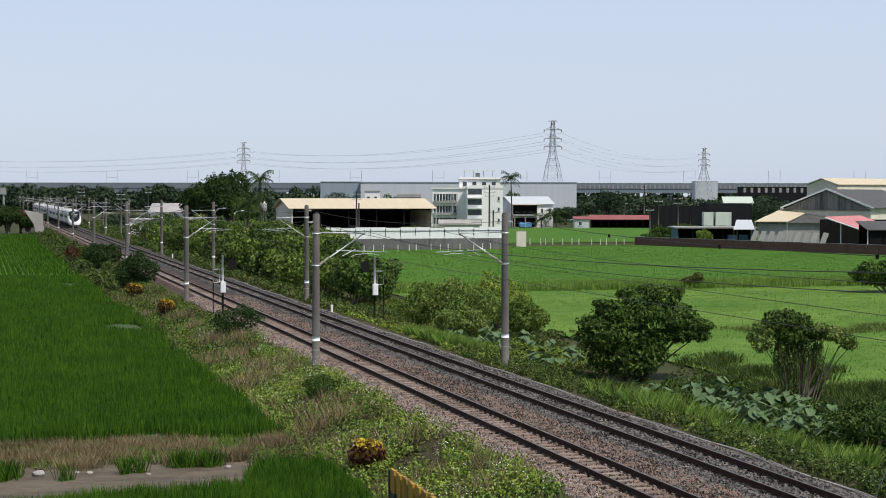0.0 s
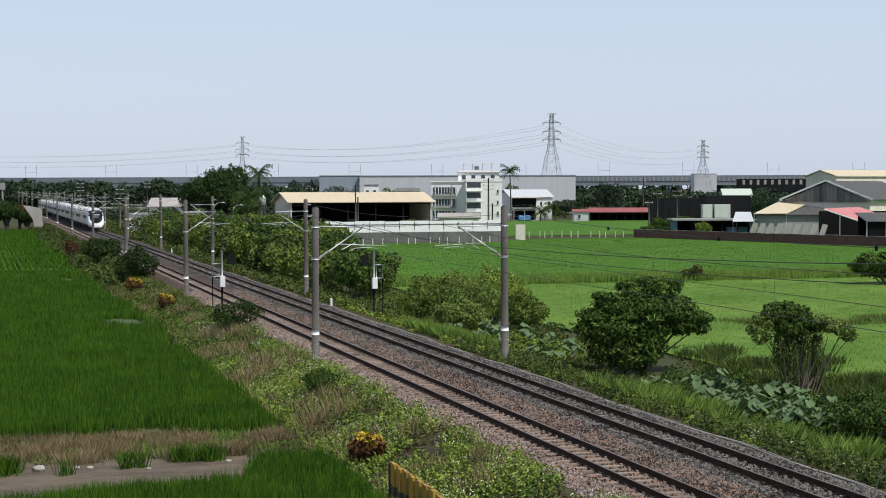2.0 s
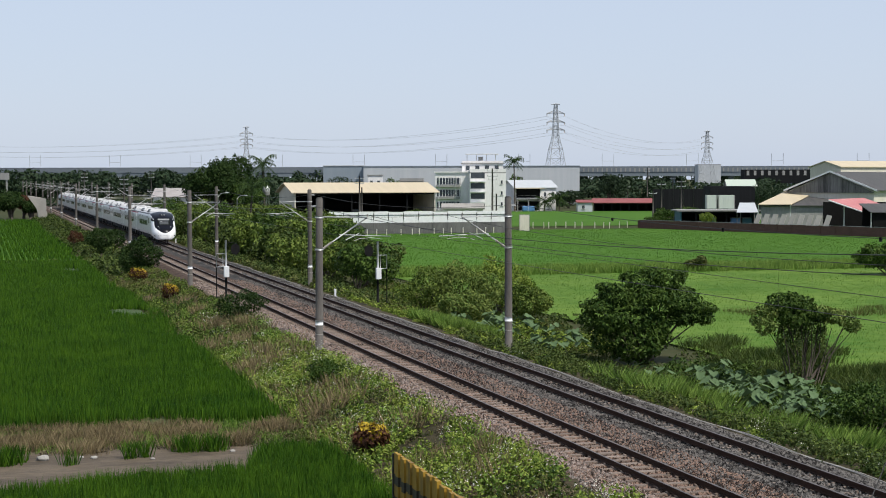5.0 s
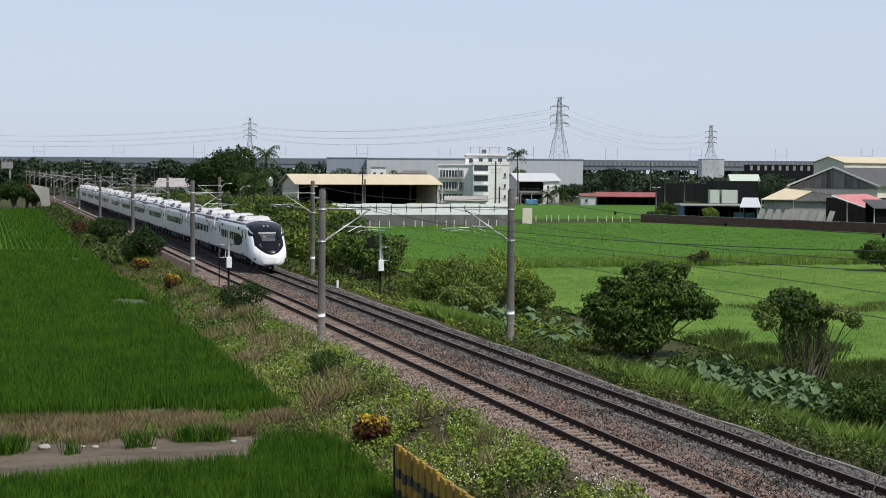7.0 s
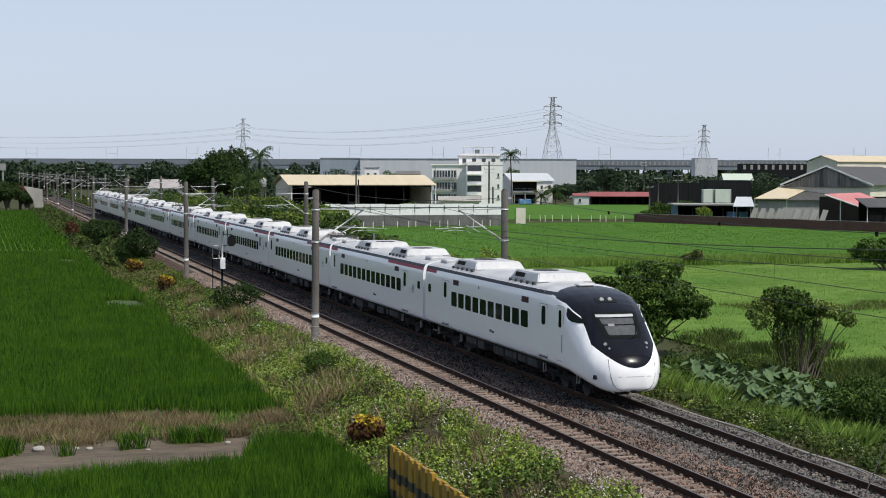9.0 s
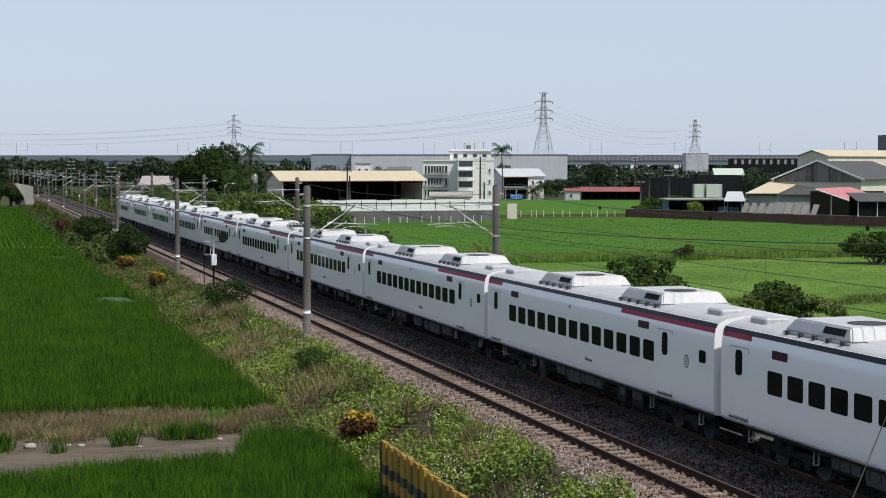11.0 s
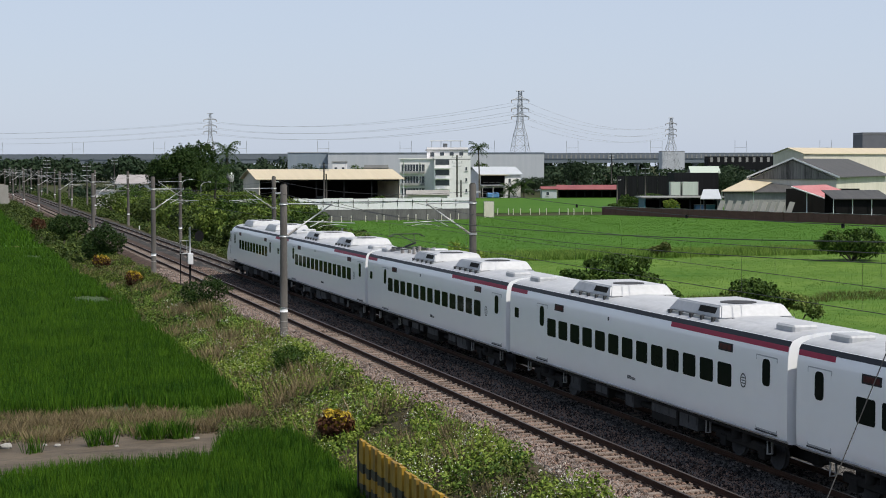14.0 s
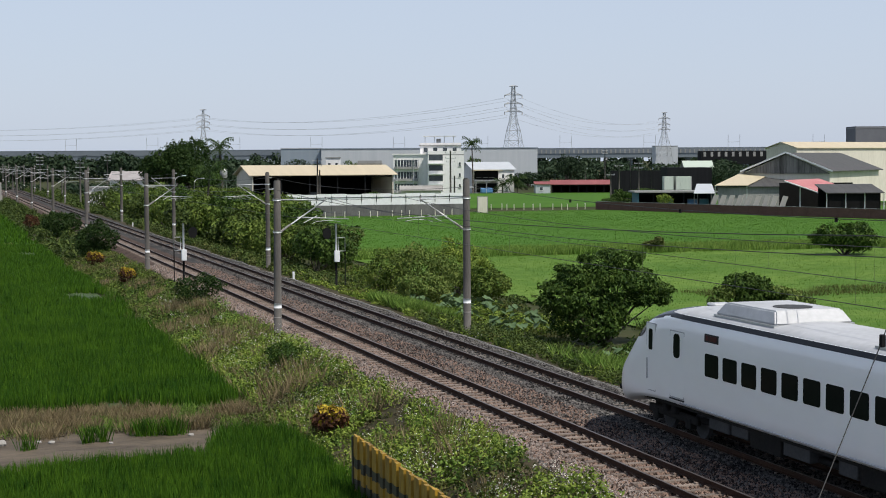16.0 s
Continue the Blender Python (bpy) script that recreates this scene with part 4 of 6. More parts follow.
        tube(bm, [st, mid, end], [r0, r0 * 0.6, r0 * 0.2], 6)


def tree(name, label, category, x, y, blobs, count, size, material, r0=0.1, group="", z=None, ratio=0.55):
    z = GROUND if z is None else z
    t = thing(name, label, category, group, m=pose(x, y, z))
    bm = bmesh.new()
    limbs(bm, (0, 0, -0.1), blobs, r0)
    part("trunk", bm, BARK, t, "brown branching stems")
    fine = size < 0.3
    crown("crown", knobbly(blobs, 4, len(blobs) + int(x)), int(count * (2.0 if fine else 1.5)), size * (0.74 if fine else 0.95), material, t, 0.02, "", ratio)
    return t


def lumps(w, d, h, n, seed, low=0.35):
    """Ellipsoids that fill a bush of that width, depth and height."""
    r = random.Random(seed)
    out = []
    for _ in range(n):
        a, q = r.uniform(0, math.tau), math.sqrt(r.random()) * 0.62
        u, v = q * math.cos(a), q * math.sin(a)
        top = h * (1 - 0.55 * q * q) * r.uniform(0.75, 1.0)
        rz = top * r.uniform(0.26, 0.42)
        out.append((u * w / 2, v * d / 2, max(top - rz, rz * low), w * r.uniform(0.17, 0.27), d * r.uniform(0.17, 0.27), rz))
    return out


# fields
def field(x0, x1, y0, y1, z, material, label):
    grid_sheet("field", np.linspace(x0, x1, 12), np.linspace(y0, y1, 24), lambda x, y: z + 0.0 * x, material, label, "field")


field(-14, 10.4, 59.0, 174.5, GROUND + 0.07, FIELD_SOIL, "flooded rice paddy soil")
field(-14, 10.4, 178.0, 349, GROUND + 0.07, FIELD_GREEN, "green rice paddy")
field(-14, 10.6, 20, 48.0, GROUND + 0.07, FIELD_SOIL, "flooded rice paddy soil at the near end")
field(-14, 9.6, 48.0, 55.2, GROUND + 0.06, MUD, "bare dried mud at the edge of the paddy")
field(36, 150, 60, 143.5, GROUND + 0.06, FIELD_PALE, "pale green meadow beside the line")
field(33, 260, 147.5, 262, GROUND + 0.07, FIELD_GREEN, "wide green rice field")
field(90, 330, 280, 402, GROUND + 0.07, FIELD_GREEN, "distant green rice field")


def rice(x0, x1, y0, y1, sx, sy, h, w, per, material, label, holes=()):
    gx, gy = np.meshgrid(np.arange(x0, x1, sx), np.arange(y0, y1, sy))
    gx, gy = gx.ravel() + rng.normal(0, 0.025, gx.size), gy.ravel() + rng.normal(0, 0.025, gy.size)
    keep = np.ones(gx.size, bool)
    for hx, hy, rx, ry in holes:
        keep &= ((gx - hx) / rx) ** 2 + ((gy - hy) / ry) ** 2 > 1 + 0.5 * (patchy(gx, gy, 0.8, 3) - 0.5)
    keep &= gx < x1 - 0.9 * patchy(gx, gy, 5, 8)
    keep &= gy > y0 + 0.9 * patchy(gx, gy, 1.3, 9)
    gx, gy = gx[keep], gy[keep]
    hh = h * (0.8 + 0.4 * patchy(gx, gy, 4, 1))
    return blades("rice_plants", gx, gy, GROUND + 0.05, hh, w, 0.3, material, label, "rice plants", per, 0.10)


rice(-2.5, 11.2, 58.6, 90, 0.26, 0.19, 0.62, 0.032, 11, RICE, "young green rice plants in rows", [(6.2, 60.0, 0.5, 0.8), (2.0, 59.4, 0.6, 0.7)])
rice(-2.5, 11.4, 90, 130, 0.28, 0.24, 0.62, 0.05, 7, RICE, "young green rice plants in rows", [(9.3, 108.5, 1.7, 4.0)])
rice(-3, 10.8, 130, 175, 0.34, 0.36, 0.62, 0.07, 6, RICE, "young green rice plants further off", [(8.2, 160, 1.0, 5)])
rice(-4, 11.0, 179, 350, 0.6, 0.9, 0.6, 0.16, 5, RICE, "distant green rice plants")
gx = rng.uniform(-2, 10.8, 9000)
gy = rng.uniform(38, 55, 9000)
edge = np.interp(gx, [-2, 1.5, 3, 5.5, 7.6, 8.4, 10.8], [46.0, 46.4, 47.3, 47.5, 48.2, 50.6, 51.4]) + 0.5 * (patchy(gx, gy, 0.6, 4) - 0.5)
keep = gy < edge
blades("rice_plants", gx[keep], gy[keep], GROUND + 0.05, 0.66, 0.026, 0.3, RICE, "young green rice plants by the mud", "rice plants", 13, 0.10)
for tx, ty, n in ((2.6, 51.9, 14), (4.55, 52.6, 22), (5.05, 52.7, 18), (6.4, 53.4, 60), (7.35, 53.3, 60), (0.4, 52.4, 80), (0.9, 52.8, 60), (8.9, 51.6, 50), (9.5, 51.4, 50)):
    t = thing("rice_tuft", "tuft of green rice on bare mud", "rice tuft", "rice tufts", m=pose(tx, ty, GROUND + 0.05))
    r = 0.08 + 0.0022 * n
    blades("tuft", rng.normal(0, r, n), rng.normal(0, r * 0.7, n), 0.0, 0.6, 0.025, 0.5, RICE, "", "", 4, 0.08, t)
# stones on the mud
for i, (sx, sy, sr) in enumerate(((1.8, 53.0, 0.17), (3.4, 52.9, 0.09), (3.0, 53.1, 0.07), (5.2, 52.2, 0.06), (7.9, 52.9, 0.08))):
    bm = bmesh.new()
    bmesh.ops.create_icosphere(bm, subdivisions=2, radius=sr)
    for v in bm.verts:
        v.co = Vector((v.co.x * 1.3, v.co.y, v.co.z * 0.7)) * (1 + 0.25 * noise.noise(v.co * 9 + Vector((i, 0, 0))))
        v.co += Vector((sx, sy, GROUND + 0.06 + sr * 0.4))
    single("stone", bm, CONCRETE, "pale lump of stone lying on the mud", "stone", "stones on the mud")


def scatter(n, x0, x1, y0, y1, power=1.0):
    return rng.uniform(x0, x1, n), y0 + (y1 - y0) * rng.random(n) ** power


def weeds(name, n, x0, x1, y0, y1, h, size, material, label, thr=0.0, seed=1, power=1.0, ps=1.6, each=34):
    """Low plants in rounded mounds of many small leaves, thick where the patches are, with gaps between."""
    x, y = scatter(int(n * 1.05 / each), x0, x1, y0, y1, power)
    k = 0.6 * patchy(x, y, ps * 1.5, seed) + 0.4 * patchy(x, y, ps * 0.5, seed + 50)
    m = k > thr
    x, y, k = x[m], y[m], k[m]
    c = len(x)
    tall = h * (0.35 + 0.65 * (k - thr) / (1 - thr)) * rng.uniform(0.55, 1.25, c)
    wide = np.clip(tall * rng.uniform(0.45, 0.85, c), size * 1.3, None)
    x, y, tall, wide = (np.repeat(q, each) for q in (x, y, tall, wide))
    d = rng.normal(0, 1, (len(x), 3))
    d /= np.linalg.norm(d, axis=1)[:, None]
    d[:, 2] = np.abs(d[:, 2])
    r = 1 - 0.25 * rng.random(len(x)) ** 2 + 0.22 * (rng.random(len(x)) ** 6)
    p = np.stack([x + d[:, 0] * wide * r, y + d[:, 1] * wide * r, ground_z(x) + d[:, 2] * tall * r], -1)
    return tagged(fast_mesh(name, leaf_faces(p, d * 1.3 + np.array([0, 0, 0.3]), np.full(len(x), size), 0.5), 4, material), label, "weeds", kind="stuff")


# weed strip between the paddy and the near track
weeds("weeds", 56000, 10.8, 15.2, 33, 80, 0.9, 0.12, WEED, "low leafy green weeds on the embankment", 0.40, 11)
weeds("weeds", 30000, 10.2, 14.7, 33, 80, 0.7, 0.11, WEED_OLIVE, "dull olive weeds and creepers", 0.46, 12)
weeds("weeds", 30000, 10.4, 14.8, 34, 110, 0.45, 0.08, THATCH, "brown withered stems among the weeds", 0.28, 18)
weeds("weeds", 22000, 10.8, 14.9, 36, 110, 0.8, 0.12, BUSH_LEAF, "dark green leafy clumps", 0.50, 19)
weeds("weeds", 26000, 10.9, 15.1, 40, 104, 0.75, 0.12, REED, "bright yellow-green weeds beside the ballast", 0.40, 17)
weeds("weeds", 30000, 10.9, 14.9, 80, 150, 0.7, 0.15, BANK_LEAF, "low leafy green weeds on the embankment", 0.40, 13)
weeds("weeds", 26000, 10.4, 14.9, 80, 150, 0.6, 0.15, WEED_OLIVE, "dull olive weeds and creepers", 0.40, 14)
weeds("weeds", 26000, 10.4, 14.8, 150, 360, 1.0, 0.34, MARSH, "overgrown green verge", 0.25, 15)
weeds("flowers", 9000, 11.2, 15.0, 33, 78, 1.25, 0.05, FLOWER, "small white wayside flowers", 0.45, 11, each=26)
weeds("flowers", 2600, 12.2, 15.0, 72, 100, 0.95, 0.07, FLOWER, "small white wayside flowers", 0.45, 16, each=26)
x, y = scatter(1700, 10.2, 14.6, 34, 150, 1.3)
k = patchy(x, y, 1.7, 21) > 0.76
blades("dry_grass", x[k], y[k], ground_z(x[k]), 0.7, 0.016, 0.45, DRY, "tufts of dry straw-coloured grass", "dry grass", 10, 0.22)
x, y = scatter(900, 12.6, 14.8, 72, 102)
k = patchy(x, y, 1.2, 22) > 0.72
blades("dry_grass", x[k], y[k], ground_z(x[k]), 0.8, 0.016, 0.5, DRY, "pale flowering grass by the track", "dry grass", 9, 0.2)
# dry bank between mud and paddy
x, y = scatter(2600, -2.5, 10.6, 53.6, 58.6)
k = patchy(x, y, 1.1, 23) - 0.15 * (y < 54.6) > 0.46
blades("dry_grass", x[k], y[k], GROUND, 0.5, 0.014, 0.6, DRY, "dry brown grass on the field bank", "dry grass", 11, 0.22)
x, y = scatter(1300, -2.5, 10.8, 54.2, 58.8)
blades("bank_grass", x, y, GROUND, 0.32, 0.016, 0.8, REED, "green grass on the field bank", "grass", 8, 0.2)
weeds("weeds", 16000, -2.5, 10.8, 53.8, 58.8, 0.5, 0.09, THATCH, "brownish weeds on the field bank", 0.38, 24)
weeds("weeds", 12000, -2.5, 10.8, 54.0, 59.0, 0.5, 0.09, WEED_OLIVE, "olive weeds on the field bank", 0.44, 26)
weeds("weeds", 3000, -2.5, 9.5, 48.6, 54.2, 0.14, 0.06, THATCH, "withered stubble on the mud", 0.42, 27)
weeds("weeds", 5000, -3, 11, 174, 179, 0.5, 0.3, WEED_OLIVE, "weeds on a field bank", 0.2, 25)

# far side of the line
weeds("weeds", 60000, 23.5, 29.0, 38, 80, 0.8, 0.12, MARSH, "leafy green weeds on the far slope", 0.28, 31)
weeds("weeds", 24000, 23.6, 31.0, 38, 80, 0.5, 0.12, WEED_OLIVE, "olive creepers on the far slope", 0.42, 32)
weeds("weeds", 26000, 23.5, 28.0, 42, 82, 0.6, 0.11, WEED, "bright green weeds by the ballast", 0.50, 48)
weeds("weeds", 40000, 24.0, 33.0, 78, 125, 0.7, 0.19, WEED, "leafy green weeds on the far slope", 0.32, 33)
weeds("weeds", 22000, 24.2, 34.0, 78, 135, 0.7, 0.2, WEED_OLIVE, "olive creepers on the far slope", 0.38, 34)
weeds("flowers", 2600, 23.6, 28.0, 40, 80, 0.8, 0.055, FLOWER, "small white wayside flowers", 0.5, 31, each=26)
weeds("weeds", 22000, 31, 38, 45, 125, 0.6, 0.16, MARSH, "marsh weeds beside the meadow", 0.35, 35)
x, y = scatter(1300, 24.4, 28.4, 46, 64)
k = patchy(x, y, 1.0, 41) > 0.68
blades("tall_grass", x[k], y[k], ground_z(x[k]), 0.8, 0.018, 0.8, REED, "tall bright green grass by the ballast", "grass", 8, 0.2)
x, y = scatter(1500, 24.4, 27.5, 84, 92)
blades("tall_grass", x, y, ground_z(x), 0.7, 0.03, 0.7, REED, "clump of bright green grass", "grass", 8, 0.2)
x, y = scatter(24000, 37.5, 105, 62, 143)
blades("meadow_grass", x, y, GROUND + 0.03, 0.14, 0.03, 0.9, MEADOW, "pale green meadow grass", "grass", 3, 0.4)
x, y = scatter(3600, 34, 110, 141, 150)
blades("bund_grass", x, y, GROUND + 0.03, 0.7, 0.06, 0.7, REED, "rough grass on a field bank", "grass", 8, 0.4)
x, y = scatter(1600, 46, 90, 93, 99)
k = patchy(x, y, 4, 63) > 0.35
blades("dry_grass", x[k], y[k], GROUND + 0.03, 0.28, 0.03, 0.8, WEED_OLIVE, "brownish strip of grass in the meadow", "dry grass", 8, 0.5)
x, y = scatter(30000, 34, 150, 150, 262)
blades("rice_plants", x, y, GROUND + 0.05, 0.16, 0.05, 0.8, RICE_FAR, "wide field of green rice", "rice plants", 3, 0.5)

weeds("weeds", 46000, 23.8, 30.0, 108, 210, 1.1, 0.22, MARSH, "rank green weeds along the railway bank", 0.22, 36)
weeds("weeds", 22000, 23.8, 30.0, 108, 210, 1.0, 0.24, WEED_OLIVE, "olive scrub along the railway bank", 0.35, 37)
weeds("weeds", 30000, 24.0, 34.0, 200, 480, 1.6, 0.42, MARSH, "green verge along the far line", 0.2, 38)
weeds("weeds", 16000, 32, 38, 145, 240, 1.6, 0.36, BANK_LEAF, "scrub behind the railway bank", 0.3, 39)

x, y = scatter(11000, 33.5, 48, 44, 88)
k = patchy(x, y, 2.5, 64) > 0.36 + np.clip((y - 66) / 40, 0, 1) + np.clip((x - 40) / 20, 0, 1)
blades("marsh_grass", x[k], y[k], GROUND + 0.02, 0.5, 0.026, 0.8, MARSH, "rough dark green grass on wet ground", "grass", 6, 0.3)
weeds("undergrowth", 12000, 29.0, 33.5, 40, 54, 1.1, 0.16, BUSH_LEAF, "dark green undergrowth by the far slope", 0.3, 45)
weeds("undergrowth", 16000, 28.6, 36.0, 51, 71, 0.9, 0.16, BUSH_LEAF, "dark green undergrowth in the marsh", 0.3, 44)
x, y = scatter(1600, 11.0, 14.6, 42, 100)
k = patchy(x, y, 1.4, 47) > 0.76
blades("dry_grass", x[k], y[k], ground_z(x[k]), 0.75, 0.02, 0.6, DRY, "tufts of dry pale grass among the weeds", "dry grass", 8, 0.4)

# bushes
tree("large_bush", "large dense dark green bush beside the marsh", "bush", 31.3, 73.0,
     [(-2.5, 0, 2.9, 0.75, 0.9, 0.35), (-3.0, 0.1, 2.2, 0.5, 0.6, 0.35), (-1.5, 0.2, 3.3, 1.0, 1.2, 0.55), (-0.1, 0.1, 4.05, 1.0, 1.1, 0.5), (1.1, 0.1, 4.15, 0.95, 1.0, 0.5), (1.6, 0, 3.3, 1.1, 1.2, 0.45), (2.6, 0, 2.7, 0.95, 1.0, 0.35), (3.2, 0.2, 2.2, 0.5, 0.6, 0.4), (1.9, -0.1, 2.2, 0.7, 0.8, 0.4), (0.2, -0.7, 3.0, 1.3, 0.9, 0.7), (-1.2, -0.5, 2.2, 1.3, 1.1, 0.7), (-0.9, -0.6, 1.1, 1.3, 1.1, 0.9), (0.3, -0.2, 1.6, 0.9, 0.9, 0.9), (-1.9, 0.2, 1.3, 1.0, 1.0, 0.8)],
     11000, 0.25, BUSH_LEAF, 0.07, "bushes")
vt = tree("vine_covered_shrub", "vine-hung shrub of many bare stems with yellow-green leaves", "shrub", 33.6, 61.6,
          [(-1.75, 0, 2.9, 0.45, 0.5, 0.45), (-1.5, 0.1, 3.4, 0.4, 0.5, 0.3), (1.5, 0.2, 3.1, 0.6, 0.6, 0.3), (2.2, 0, 2.9, 0.5, 0.5, 0.22), (2.6, 0.1, 2.6, 0.3, 0.3, 0.2), (0.9, -0.1, 3.4, 0.5, 0.5, 0.25)],
          1500, 0.20, VINE_LEAF, 0.045, "bushes")
crown("dark_top", [(-0.7, 0, 3.75, 0.75, 0.7, 0.45), (-0.1, 0.1, 3.6, 0.7, 0.7, 0.5), (0.5, 0, 3.3, 0.6, 0.6, 0.35), (-0.4, -0.2, 3.2, 0.8, 0.5, 0.4)], 5200, 0.15, BUSH_LEAF, vt, 0.05, "dark leafy top")
bm = bmesh.new()
for i in range(20):
    a = random.uniform(-1.5, 1.6)
    b = random.uniform(-0.6, 0.6)
    tube(bm, [(a * 0.45, b * 0.5, -0.1), (a * 0.7 + random.uniform(-0.2, 0.2), b * 0.8, 1.5), (a * 1.15 + random.uniform(-0.3, 0.3), b, random.uniform(2.6, 3.7))], [0.035, 0.025, 0.012], 5)
tagged(part("branchwork", bm, BARK, vt, "thin bare stems"), kind="stuff")
crown("hanging_vines", [(-0.35, -0.1, 1.7, 0.34, 0.35, 1.7), (0.95, 0, 1.5, 0.3, 0.35, 1.5), (0.3, 0.1, 2.6, 0.5, 0.4, 0.7), (-0.9, 0, 2.4, 0.3, 0.3, 0.8)], 4600, 0.12, MARSH, vt, 0.05, "drab hanging vines")
for x, y, w, d, h, n, sd in ((27.6, 101, 5.0, 4.5, 3.6, 9, 1), (30.2, 100, 4.6, 5, 4.0, 9, 2), (33.2, 102, 4.5, 5, 3.9, 8, 3), (32.4, 95, 3.6, 4, 2.6, 7, 4), (28.8, 96, 3.6, 3.4, 2.2, 7, 5)):
    tree("bush", "bushy green shrub on the far slope", "bush", x, y, lumps(w, d, h, n, sd), 5200, 0.24, [WEED, BANK_LEAF, VINE_LEAF][sd % 3], 0.05, "bushes")
tree("bush", "round dark green bush in the field", "bush", 80.5, 131.0, lumps(7.0, 5, 3.4, 9, 8), 5200, 0.34, BUSH_LEAF, 0.08, "bushes")
tree("bush", "small thin shrub on the field bank", "bush", 66.5, 142.0, lumps(2.6, 2, 1.7, 5, 9), 900, 0.3, WEED_OLIVE, 0.04, "bushes")
tree("bush", "leafy green bush by the ballast", "bush", 30.6, 50.6, lumps(4.6, 3.5, 2.0, 8, 10), 5200, 0.17, BUSH_LEAF, 0.04, "bushes")
# overgrown bank
sd = 20
for x, y, w, d, h in ((28.6, 124, 6, 8, 4.0), (31, 132, 6, 8, 4.4), (29, 138, 6, 9, 4.0), (28.5, 150, 6, 9, 4.4), (33, 150, 7, 9, 5.2), (29, 163, 6, 10, 4.2), (33, 168, 7, 10, 5.4), (28.5, 178, 5, 10, 4.4), (33, 186, 7, 11, 5.6), (29, 194, 6, 12, 4.4), (32, 206, 7, 12, 5.6), (29, 217, 6, 12, 4.6), (33, 228, 7, 14, 5.8), (29.5, 242, 6, 14, 4.6), (33, 256, 7, 16, 5.6), (30, 272, 6, 16, 4.4), (33, 290, 7, 18, 5.0), (31, 312, 7, 20, 4.2), (37.5, 175, 7, 12, 5.0), (40, 198, 8, 12, 5.4), (40, 222, 9, 14, 5.4)):
    sd += 1
    tree("bank_bush", "tangled green bush overgrowing the railway bank", "bush", x, y, lumps(w, d, h, 8, sd), 3800 if y < 200 else 2400, 0.34 if y < 160 else 0.46, [BANK_LEAF, BUSH_LEAF, MARSH, BANK_LEAF][sd % 4], 0.07, "bank bushes")
# near-side shrubs
tree("bush", "dark green shrub beside the track", "bush", 13.7, 188, lumps(4.6, 4.4, 3.9, 9, 61), 6200, 0.28, DARK_LEAF, 0.06, "bushes")
tree("bush", "dark green shrub beside the track", "bush", 13.5, 148, lumps(4.2, 4.0, 3.9, 9, 62), 6600, 0.25, DARK_LEAF, 0.06, "bushes")
tree("bush", "russet-leaved shrub at the field edge", "bush", 11.8, 215, lumps(2.0, 2, 2.4, 6, 63), 1200, 0.26, RUSSET, 0.05, "bushes")
tree("bush", "dark green shrub on the bank", "bush", 14.5, 93, lumps(3.4, 2.8, 2.3, 7, 64), 2600, 0.17, DARK_LEAF, 0.04, "bushes", z=-0.7)
tree("bush", "rounded olive bush on the bank", "bush", 13.6, 64.3, lumps(2.0, 1.8, 1.25, 8, 65), 3200, 0.12, BUSH_LEAF, 0.03, "bushes", z=-0.75)
for x, y, w, h, z in ((11.95, 49.7, 1.35, 1.15, -1.1), (12.6, 136.0, 1.8, 1.4, -1.0), (12.9, 115.0, 1.5, 1.3, -0.95)):
    t = tree("croton_bush", "yellow and dark red leaved croton bush", "bush", x, y, lumps(w, w * 0.9, h, 6, 66), 900, 0.2, RUSSET, 0.02, "bushes", z=z)
    crown("yellow_leaves", [(q[0], q[1], q[2] + 0.12, q[3], q[4], q[5]) for q in lumps(w * 0.95, w * 0.85, h, 6, 66)], 700, 0.2, CROTON, t, h * 0.45, "bright yellow leaves", 0.4)


# taro: heart-shaped leaves on stalks
def taro(seed):
    r = random.Random(seed)
    t = thing("taro_plant", "taro plant with large pale heart-shaped leaves", "taro plant", "taro plants")
    outline = [(0.0, -0.12), (0.16, -0.26), (0.30, -0.18), (0.33, 0.05), (0.22, 0.34), (0.0, 0.62), (-0.22, 0.34), (-0.33, 0.05), (-0.30, -0.18), (-0.16, -0.26)]
    for i in range(r.randint(6, 9)):
        a, reach, h = r.uniform(0, math.tau), r.uniform(0.15, 0.6), r.uniform(0.35, 0.85)
        s = r.uniform(0.34, 0.66)
        m = Matrix.Translation((reach * math.cos(a), reach * math.sin(a), h)) @ Matrix.Rotation(a - math.pi / 2, 4, "Z") @ Matrix.Rotation(radians(r.uniform(-40, -12)), 4, "X") @ Matrix.Rotation(radians(r.uniform(-20, 20)), 4, "Y")
        bm = bmesh.new()
        c = bm.verts.new(m @ Vector((0, 0.05, -0.06 * s)))
        vs = [bm.verts.new(m @ Vector((x * s, y * s, 0.05 * s * (abs(x) * 3) - 0.12 * s * max(0, y)))) for x, y in outline]
        for k in range(len(vs)):
            bm.faces.new((c, vs[k], vs[(k + 1) % len(vs)])).smooth = True
        leaf = part("leaf", bm, TARO_LEAF, t)
        part("stalk", pipe([(0, 0, -0.05), (reach * 0.4 * math.cos(a), reach * 0.4 * math.sin(a), h * 0.6), (reach * math.cos(a), reach * math.sin(a), h - 0.05)], 0.014, 4), REED, leaf)
    return t


taros = [taro(i) for i in range(5)]
spots = [(rng.uniform(27.4, 31.8), rng.uniform(77, 97)) for _ in range(34)] + [(rng.uniform(28.6, 33.0), rng.uniform(52.5, 67.0)) for _ in range(56)]
for i, (x, y) in enumerate(spots):
    m = pose(x, y, float(ground_z(x)), 0, 0, random.uniform(0, 360))
    if i < 5:
        taros[i].matrix_basis = m
    else:
        copy_thing(taros[i % 5], m)


